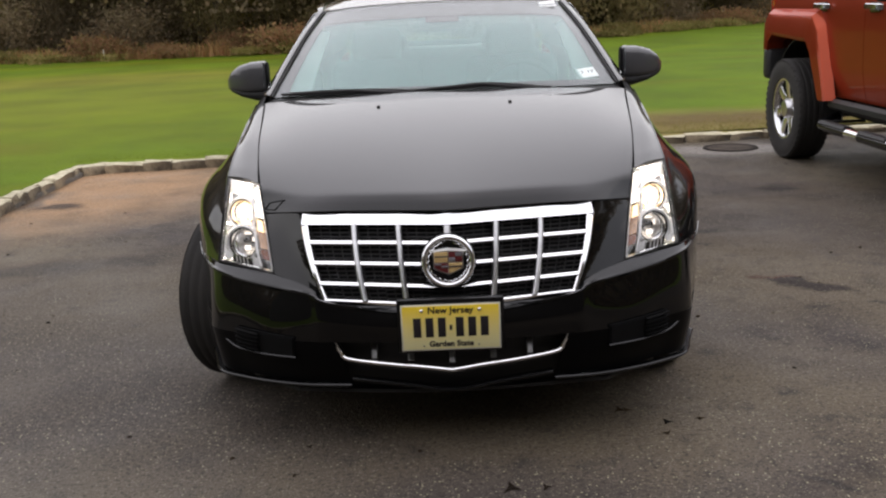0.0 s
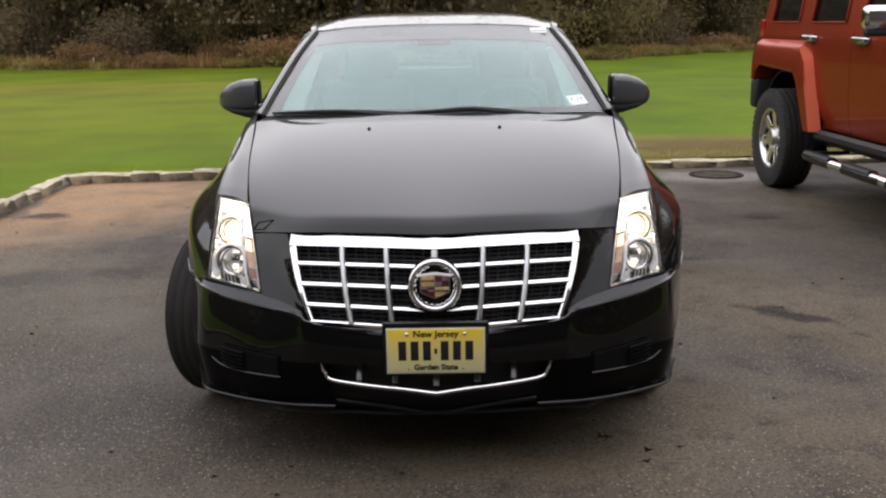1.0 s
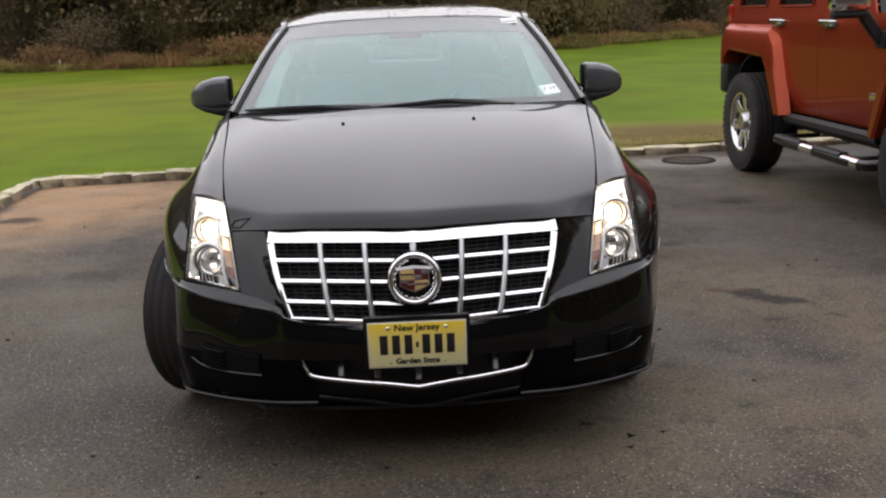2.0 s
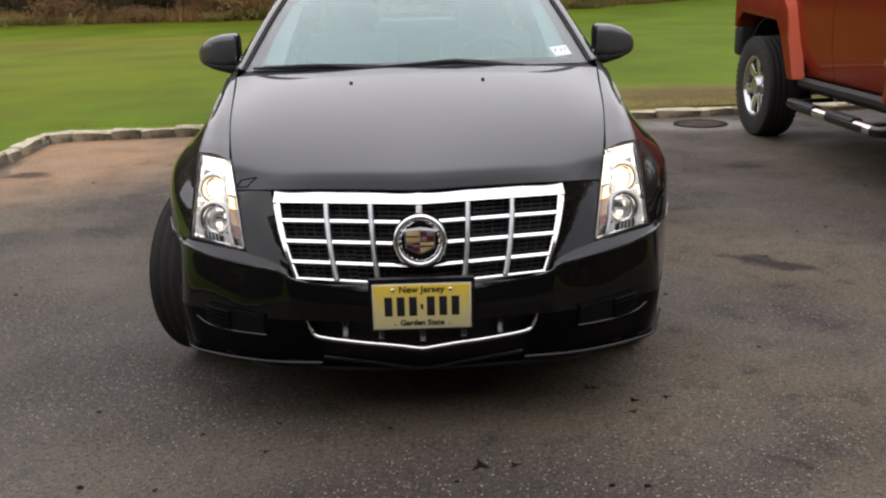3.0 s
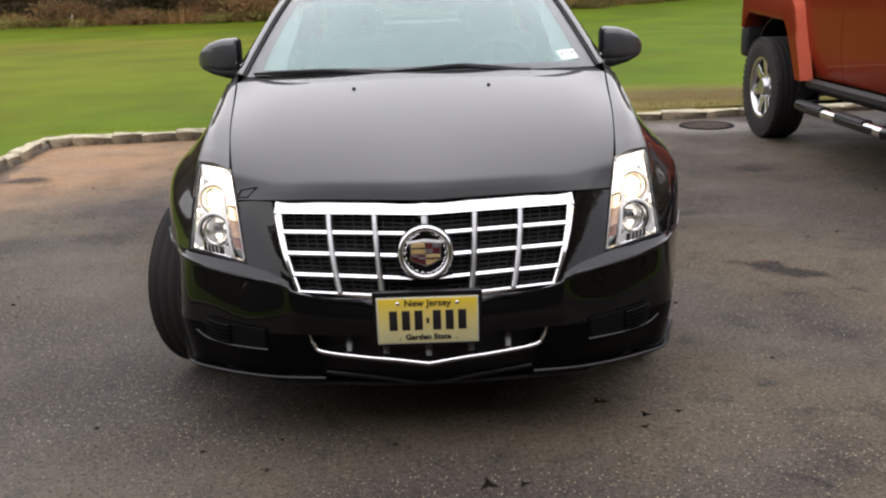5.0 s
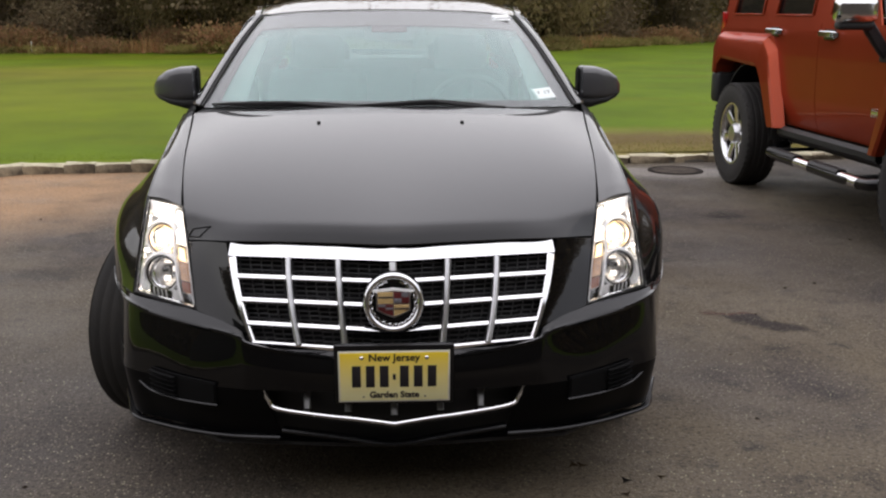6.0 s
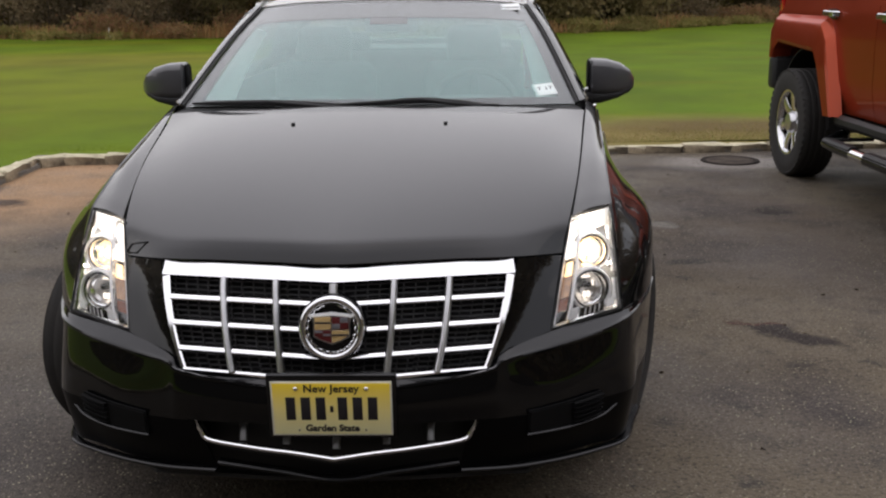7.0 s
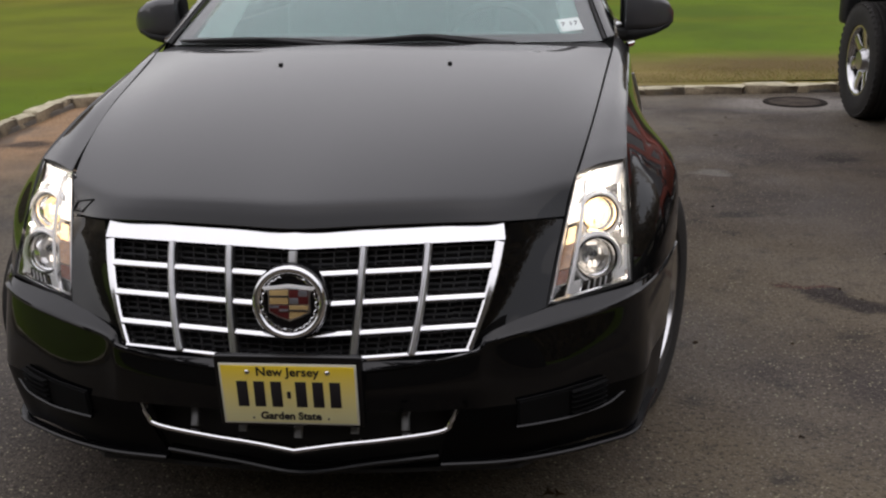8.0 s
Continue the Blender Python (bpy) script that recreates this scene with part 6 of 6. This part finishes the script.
def wagon():
    car = thing("suv", pose(3.925, 2.935, 0, 0, 0, 2.2), "copper orange boxy off-road suv with chrome details", "suv")

    def side_x(z):
        return float(np.interp(z, [0.5, 0.58, 0.68, 0.80, 1.10, 1.26, 1.34, 1.84], [0.820, 0.834, 0.860, 0.879, 0.884, 0.880, 0.866, 0.785]))

    def side(s, y0, y1, bottom, top=1.335, n=14, rows=16):
        b = np.array(bottom)
        g = []
        for k in range(rows + 1):
            row = []
            for y in np.linspace(y0, y1, n):
                z1 = np.interp(y, b[:, 0], b[:, 1])
                z = top + (z1 - top) * k / rows
                row.append((s * side_x(z), y, z))
            g.append(row)
        return np.array(g)

    front_arch = [(-0.66, 0.66), (-0.60, 0.80), (-0.50, 1.0), (-0.40, 1.06), (0.34, 1.04), (0.44, 0.95), (0.60, 0.60)]
    rear_arch = [(2.20, 0.62), (2.40, 0.98), (2.48, 1.04), (3.28, 1.06), (3.36, 1.02), (3.44, 0.92), (3.46, 0.86)]
    for s in (-1, 1):
        k = np.array((s, 1, 1))
        sheet("front_wing", side(s, -0.62, 0.50, front_arch, 1.24, 24), ORANGE, car, "copper orange front wing", thick=0.006, flip=s > 0)
        fd = sheet("front_door", side(s, 0.505, 1.555, [(0.5, 0.58), (1.6, 0.58)]), ORANGE, car, "copper orange front door", thick=0.02, flip=s > 0)
        rd = sheet("rear_door", side(s, 1.562, 2.47, [(1.5, 0.58), (2.20, 0.58), (2.47, 0.98)]), ORANGE, car, "copper orange rear door", thick=0.02, flip=s > 0)
        sheet("rear_quarter", side(s, 2.477, 3.46, rear_arch, 1.335, 24), ORANGE, car, "copper orange rear quarter", thick=0.01, flip=s > 0)
        # window band
        def band(name, y0, y1, t0, t1, mat, inset=0.0, z0=1.335, z1=1.80, label="", owner=car):
            lo = [(s * (side_x(z0) - inset), y, z0) for y in np.linspace(y0, y1, 5)]
            hi = [(s * (side_x(z1) - inset), y, z1) for y in np.linspace(t0, t1, 5)]
            mid = (np.array(lo) + np.array(hi)) / 2
            return sheet(name, np.array([hi, mid, lo]), mat, owner, label, thick=0.012, flip=s > 0)
        band("front_door_window", 0.93, 1.46, 1.12, 1.46, DARK_GLASS, 0.016, 1.385, 1.74, "dark front side window")
        band("rear_door_window", 1.70, 2.38, 1.70, 2.36, DARK_GLASS, 0.016, 1.385, 1.74, "dark rear side window")
        band("quarter_window", 2.60, 3.26, 2.60, 3.22, DARK_GLASS, 0.016, 1.385, 1.74, "dark quarter window")
        band("pillar", 0.74, 0.93, 1.04, 1.12, ORANGE, 0.0, 1.335, 1.80)
        band("pillar", 1.46, 1.70, 1.46, 1.70, ORANGE)
        band("pillar", 2.38, 2.60, 2.36, 2.60, ORANGE)
        band("pillar", 3.26, 3.46, 3.22, 3.40, ORANGE)
        for a, b in ((0.93, 1.46), (1.70, 2.38), (2.60, 3.26)):
            band("window_sill", a, b, a, b, ORANGE, 0.0, 1.335, 1.392)
            band("window_head", a, b, a, b, ORANGE, 0.0, 1.735, 1.80)
            lx = s * (side_x(1.385) + 0.002)
            hx = s * (side_x(1.74) + 0.002)
            loop = [(lx, a + 0.02, 1.388), (lx, b - 0.02, 1.388), (hx, b - 0.03, 1.735), (hx, a + (0.17 if a < 1 else 0.02), 1.735)]
            path = np.concatenate([np.linspace(p, q, 8, endpoint=False) for p, q in zip(loop, loop[1:] + loop[:1])])
            sweep("window_trim", path, slab(0.012, 0.022), ORANGE, car, up=(s, 0, 0.25), closed=True)
        # trapezoid wheel flares
        for pts, mouth in (
            ([(-0.66, 0.60), (-0.64, 1.10), (-0.56, 1.20), (0.36, 1.20), (0.48, 1.10), (0.64, 0.555)], [(-0.58, 0.62), (-0.53, 0.90), (-0.44, 0.985), (0.29, 0.965), (0.39, 0.87), (0.53, 0.555)]),
            ([(2.04, 0.555), (2.24, 1.12), (2.36, 1.238), (3.40, 1.238), (3.47, 1.17), (3.485, 0.90)], [(2.17, 0.555), (2.38, 0.89), (2.48, 0.995), (3.28, 1.03), (3.38, 0.97), (3.41, 0.89)]),
        ):
            o, q = (np.concatenate([np.linspace(a, b, 6, endpoint=False) for a, b in zip(p, p[1:])] + [p[-1:]]) for p in (np.array(pts), np.array(mouth)))
            rows = [(-0.02, 0.868), (0.06, 0.900), (0.20, 0.938), (0.30, 0.948), (0.90, 0.958), (1.0, 0.945), (1.03, 0.90), (1.06, 0.80)]
            g = np.array([[(s * x, *(o[i] * (1 - u) + q[i] * u)) for i in range(len(o))] for u, x in rows])
            sheet("wheel_flare", g, ORANGE, car, "flared orange wheel arch", thick=0.006, flip=s < 0, sharp=22)
            wheel_house(car, 0.50 * s, 0.86 * s, 0.0 if pts[0][0] < 0 else 2.842, 0.46, 0.56, SEAL, "wheel_well")
        # sill, step bar, handles, mirror
        sweep("rocker", [(s * 0.872, y, 0.530) for y in np.linspace(0.60, 2.10, 12)], slab(0.06, 0.085, 0.4), BLACK_PLASTIC, car, "grey plastic sill")
        step = new("side_step")
        step.parent = car
        tagged(step, "chrome side step with black treads")
        sweep("tube", along(np.array([(0.78, 0.38, 0.43), (0.94, 0.44, 0.395), (0.985, 0.62, 0.375), (0.985, 1.35, 0.372), (0.985, 1.90, 0.375), (0.95, 2.06, 0.385), (0.80, 2.14, 0.42)]) * k, 44), ring(0.038, 14), GLOSS_BLACK, step)
        for y0, y1 in ((0.60, 0.85), (1.29, 1.51)):
            sweep("sleeve", [np.array((0.985 * s, y, 0.3735)) for y in np.linspace(y0, y1, 6)], ring(0.040, 16), CHROME, step, "chrome sleeve")
        for y0, y1 in ((0.86, 1.28), (1.52, 1.98)):
            sweep("tread", [np.array((0.982 * s, y, 0.400)) for y in np.linspace(y0, y1, 10)], slab(0.082, 0.044, 0.4), BLACK_PLASTIC, step, "black tread")
        for y in (0.7, 2.0):
            bar_box("bracket", (0.34, 0.05, 0.02), pose(0.82 * s, y, 0.40), BLACK_PLASTIC, step, 0.005)
        for o, y in ((fd, 1.40), (rd, 2.32)):
            h = sweep("door_handle", along(np.array([(0.882, y - 0.12, 1.262), (0.925, y - 0.09, 1.266), (0.928, y + 0.06, 1.268), (0.884, y + 0.10, 1.268)]) * k, 12), slab(0.02, 0.042), CHROME, o, "chrome door handle")
            bar_box("handle_cup", (0.012, 0.16, 0.07), pose(0.880 * s, y, 1.262), GLOSS_BLACK, o, 0.004)
        mir = new("door_mirror")
        mir.parent = car
        tagged(mir, "chrome door mirror on a black arm")
        bar_box("mirror_cap", (0.25, 0.12, 0.15), pose(1.115 * s, 0.60, 1.425, 0, 0, 6 * s), CHROME, mir, 0.04, "chrome cap", 4)
        bar_box("mirror_base", (0.21, 0.10, 0.05), pose(1.11 * s, 0.615, 1.335, 0, 0, 6 * s), BLACK_PLASTIC, mir, 0.018, "black lower shell", 3)
        sweep("mirror_arm", along(np.array([(1.02, 0.62, 1.34), (0.965, 0.63, 1.27), (0.91, 0.63, 1.20), (0.875, 0.63, 1.16)]) * k, 10), slab(0.075, 0.05), BLACK_PLASTIC, mir, up=(0, 1, 0))
        part("mirror_foot", block(bmesh.new(), (0.03, 0.13, 0.11), pose(0.885 * s, 0.62, 1.17), 0.012), BLACK_PLASTIC, mir)
        part("badge", block(bmesh.new(), (0.008, 0.085, 0.022), pose(0.878 * s, 0.70, 0.80), 0.002), CHROME, car, "small chrome badge")
        for dy in (-0.034, 0.0, 0.034):
            part("badge", block(bmesh.new(), (0.010, 0.018, 0.055), pose(0.878 * s, 0.70 + dy, 0.80), 0.002), CHROME, car)
        for y in (0.0, 2.89):
            wheel(car, 0.846 * s, y, 0, s, "wheel", 0.418, 0.27, 0.248, 7, 1.55, 2.4, True)
        sheet("tail_light", np.array([[(s * 0.80, 3.475, 1.33), (s * 0.868, 3.462, 1.33)], [(s * 0.80, 3.475, 1.20), (s * 0.876, 3.462, 1.20)], [(s * 0.80, 3.475, 1.07), (s * 0.876, 3.462, 1.07)]]), RED_LENS, car, "red tail light", thick=0.03, flip=s > 0)
        part("side_marker", block(bmesh.new(), (0.03, 0.075, 0.16), pose(0.866 * s, 3.438, 1.325, 0, 3 * s), 0.006), RED_LENS, car, "red wrap-round tail light")
        part("exhaust_clip", block(bmesh.new(), (0.05, 0.10, 0.07), pose(0.74 * s, 2.28, 0.40), 0.02), SATIN, car, "pale metal bracket under the sill")
    # roof, ends, hood
    rf = [[(0, 1.10, 1.83), (0.4, 1.11, 1.825), (0.74, 1.13, 1.80)], [(0, 1.4, 1.86), (0.42, 1.4, 1.855), (0.785, 1.4, 1.815)], [(0, 2.5, 1.87), (0.42, 2.5, 1.865), (0.785, 2.5, 1.82)], [(0, 3.42, 1.84), (0.42, 3.42, 1.835), (0.78, 3.40, 1.80)]]
    sheet("roof", surf(mirrored(rf), 20, 16), ORANGE, car, "copper orange roof", thick=0.02)
    ws = [[(0, 0.74, 1.31), (0.4, 0.76, 1.31), (0.80, 0.80, 1.31)], [(0, 0.90, 1.56), (0.38, 0.915, 1.56), (0.765, 0.95, 1.55)], [(0, 1.08, 1.82), (0.35, 1.09, 1.815), (0.70, 1.11, 1.795)]]
    sheet("windshield", surf(mirrored(ws), 16, 10), DARK_GLASS, car, "dark windshield", thick=0.008)
    hd = [[(0, -0.64, 1.10), (0.4, -0.63, 1.10), (0.80, -0.58, 1.08)], [(0, -0.60, 1.19), (0.4, -0.59, 1.19), (0.83, -0.54, 1.17)], [(0, -0.2, 1.25), (0.42, -0.2, 1.25), (0.868, -0.2, 1.235)], [(0, 0.3, 1.29), (0.42, 0.3, 1.28), (0.868, 0.3, 1.25)], [(0, 0.73, 1.315), (0.42, 0.75, 1.305), (0.868, 0.80, 1.27)]]
    sheet("hood", surf(mirrored(hd), 20, 20), ORANGE, car, "copper orange hood", thick=0.01)
    face = bar_box("front_face", (1.52, 0.06, 0.40), pose(0, -0.62, 0.90), CHROME, car, 0.02, "chrome grille panel")
    for x in np.linspace(-0.36, 0.36, 7):
        part("grille_slot", block(bmesh.new(), (0.055, 0.02, 0.28), pose(x, -0.645, 0.92), 0.008), GLOSS_BLACK, face)
    for x in (-0.56, 0.56):
        lathe("headlight", [(0.0, -0.045), (0.06, -0.042), (0.092, -0.03), (0.10, 0.0), (0.0, 0.01)], BEZEL, car, 28, pose(x, -0.64, 0.94, 0, 0, 90), "round headlight")
    bar_box("front_bumper", (1.78, 0.22, 0.24), pose(0, -0.68, 0.60), BLACK_PLASTIC, car, 0.05, "black front bumper", 3)
    tail = bar_box("tailgate", (1.70, 0.06, 0.82), pose(0, 3.45, 0.95), ORANGE, car, 0.02, "copper orange tailgate")
    bar_box("tail_window", (1.30, 0.02, 0.38), pose(0, 3.455, 1.57, 3), DARK_GLASS, car, 0.008, "dark rear window")
    bar_box("tail_header", (1.46, 0.05, 0.10), pose(0, 3.42, 1.77), ORANGE, car, 0.015)
    bar_box("rear_bumper", (1.88, 0.15, 0.27), pose(0, 3.445, 0.765), BLACK_PLASTIC, car, 0.04, "black rear bumper", 3)
    lathe("spare_tyre", [(0.20, 0.02), (0.22, -0.10), (0.37, -0.11), (0.395, -0.06), (0.395, 0.06), (0.37, 0.11), (0.20, 0.11)], RUBBER, car, 36, pose(0.1, 3.60, 0.98, 0, 0, 90), "spare tyre on the tailgate")
    bar_box("chassis", (1.20, 3.6, 0.16), pose(0, 1.42, 0.46), BLACK_PLASTIC, car, 0.03)
    bar_box("cabin_floor", (1.66, 2.9, 0.05), pose(0, 1.98, 0.60), BLACK_PLASTIC, car, 0.01)
    for y in (0.0, 2.842):
        sweep("axle", [(-0.75, y, 0.39), (0.75, y, 0.39)], ring(0.06, 10), BLACK_PLASTIC, car)
    return car


wagon()

# ---- kerb of rough granite blocks, and the drain ----


def kerb():
    """Granite setts on a mortar bed along the left and the far edge of the drive."""
    k = thing("kerb", pose(0, 0, 0), "rough pale granite block kerb along the drive", "kerb")
    k["kind"] = "structure"
    g = random.Random(9)
    kinds = []
    for i in range(12):
        bm = bmesh.new()
        block(bm, (0.36, 0.11, 0.19), None, 0.014, 1)
        bmesh.ops.subdivide_edges(bm, edges=[e for e in bm.edges if e.calc_length() > 0.1], cuts=2, use_grid_fill=True)
        for v in bm.verts:
            v.co += Vector((g.gauss(0, 0.006), g.gauss(0, 0.007), g.gauss(0, 0.006)))
        me = bpy.data.meshes.new("stone")
        bm.to_mesh(me)
        bm.free()
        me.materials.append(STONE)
        me.materials.append(STONE_TOP)
        # the upper faces take a paler stone, sky light painted in, ragged along the edges
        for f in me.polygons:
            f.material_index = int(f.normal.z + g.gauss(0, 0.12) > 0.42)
        me.shade_smooth()
        me.set_sharp_from_angle(angle=radians(40))
        kinds.append(me)

    def run(p, q):
        p, q = Vector(p), Vector(q)
        d = (q - p).normalized()
        a, turn = 0.18, math.degrees(math.atan2(d.y, d.x))
        while a < (q - p).length:
            w = g.uniform(0.6, 1.5)
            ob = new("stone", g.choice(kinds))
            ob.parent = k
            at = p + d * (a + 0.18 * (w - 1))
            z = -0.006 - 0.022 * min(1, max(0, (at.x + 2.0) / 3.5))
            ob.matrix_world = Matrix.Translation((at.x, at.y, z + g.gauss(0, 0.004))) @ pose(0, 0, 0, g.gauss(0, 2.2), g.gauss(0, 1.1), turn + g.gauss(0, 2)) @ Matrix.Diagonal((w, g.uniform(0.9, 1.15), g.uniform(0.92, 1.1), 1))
            a += 0.36 * w - 0.010

    corner = (EDGE_L + 0.10, edge_back(EDGE_L) + 0.0)
    run((EDGE_L, EDGE_N), (EDGE_L, corner[1] - 0.18))
    run((EDGE_L + 0.02, corner[1] - 0.16), (EDGE_L + 0.22, corner[1] + 0.02))
    run((EDGE_L + 0.20, edge_back(EDGE_L)), (EDGE_R, edge_back(EDGE_R)))
    sweep("mortar", [(EDGE_L, EDGE_N, 0.0), (EDGE_L, 6.4, 0.0)], slab(0.11, 0.12), MORTAR, k)
    sweep("mortar", [(EDGE_R, EDGE_N, 0.0), (EDGE_R, edge_back(EDGE_R), 0.0)], slab(0.16, 0.20), MORTAR, k)
    sweep("mortar", [(EDGE_L, EDGE_N - 0.04, 0.0), (EDGE_R, EDGE_N - 0.04, 0.0)], slab(0.16, 0.20), MORTAR, k)
    sweep("mortar", [(EDGE_L + 0.05, edge_back(EDGE_L), 0.0), (EDGE_R, edge_back(EDGE_R), 0.0)], slab(0.11, 0.06), MORTAR, k)


kerb()


def drain():
    d = thing("drain_cover", pose(2.605, 6.51, -0.004), "round rusty iron drain cover sunk in the asphalt", "drain cover")
    lathe("rim", [(0.205, 0.0), (0.207, 0.004), (0.246, 0.004), (0.252, -0.004)], IRON, d, 40, pose(0, 0, 0, 0, -90, 0))
    lathe("lid", [(0.0, 0.002), (0.205, 0.002), (0.208, -0.004)], WET_SILT, d, 40, pose(0, 0, 0, 0, -90, 0))


drain()


def stake():
    """A thin pale stake at the far end of the lawn."""
    ob = part("marker_stake", block(bmesh.new(), (0.03, 0.03, 0.44), pose(-10.77, 29.75, 0.22), 0.006), PALE)
    tagged(ob, "thin pale wooden stake at the lawn's far edge", "stake")


stake()


def litter():
    """Bits of leaf, bark and grit lying on the asphalt."""
    g = random.Random(5)
    v, f = [], []
    for i in range(196):
        x, y = g.uniform(-3.2, 4.0), g.uniform(-1.6, 6.4)
        s, a = g.uniform(0.005, 0.017), g.uniform(0, 6.28)
        if i >= 170:
            # a few larger wet leaves lie in front of the bumper
            x, y, s = g.gauss(0.75, 0.35), g.gauss(-0.72, 0.22), g.uniform(0.010, 0.026)
        k = len(v)
        for p in range(5):
            b = a + p * 1.257
            r = s * g.uniform(0.5, 1.1)
            v.append((x + r * math.cos(b), y + r * math.sin(b), 0.002))
        v.append((x, y, 0.002 + s * 0.45))
        f += [(k + p, k + (p + 1) % 5, k + 5) for p in range(5)]
    # wet leaves trodden flat near the bumper
    for x, y, w in ((0.163, -0.212, 0.034), (-0.489, 0.141, 0.020), (0.267, -0.212, 0.020), (0.575, 0.357, 0.026), (0.60, 0.352, 0.022), (0.718, 0.236, 0.024), (0.70, 0.142, 0.020), (-0.508, -0.07, 0.014), (0.835, 0.255, 0.018), (1.30, 0.703, 0.014), (0.0, -0.55, 0.018), (-0.8, -0.3, 0.014)):
        k, n, a = len(v), 9, g.uniform(0, 6.28)
        for p in range(n):
            b, r = a + 2 * math.pi * p / n, w * (1.1 if p % 3 == 0 else 0.4) * g.uniform(0.6, 1.1)
            v.append((x + r * math.cos(b), y + r * 1.3 * math.sin(b), 0.0025))
        v.append((x, y, 0.006))
        f += [(k + p, k + (p + 1) % n, k + n) for p in range(n)]
    return tagged(finish("debris", v, f, LEAF_LITTER, smooth=False), "dark bits of leaf and grit on the asphalt", "debris", kind="stuff")


LEAF_LITTER = leafy("leaf_litter", [(0.012, 0.010, 0.008), (0.03, 0.02, 0.012), (0.06, 0.04, 0.02), (0.02, 0.016, 0.013)])
litter()
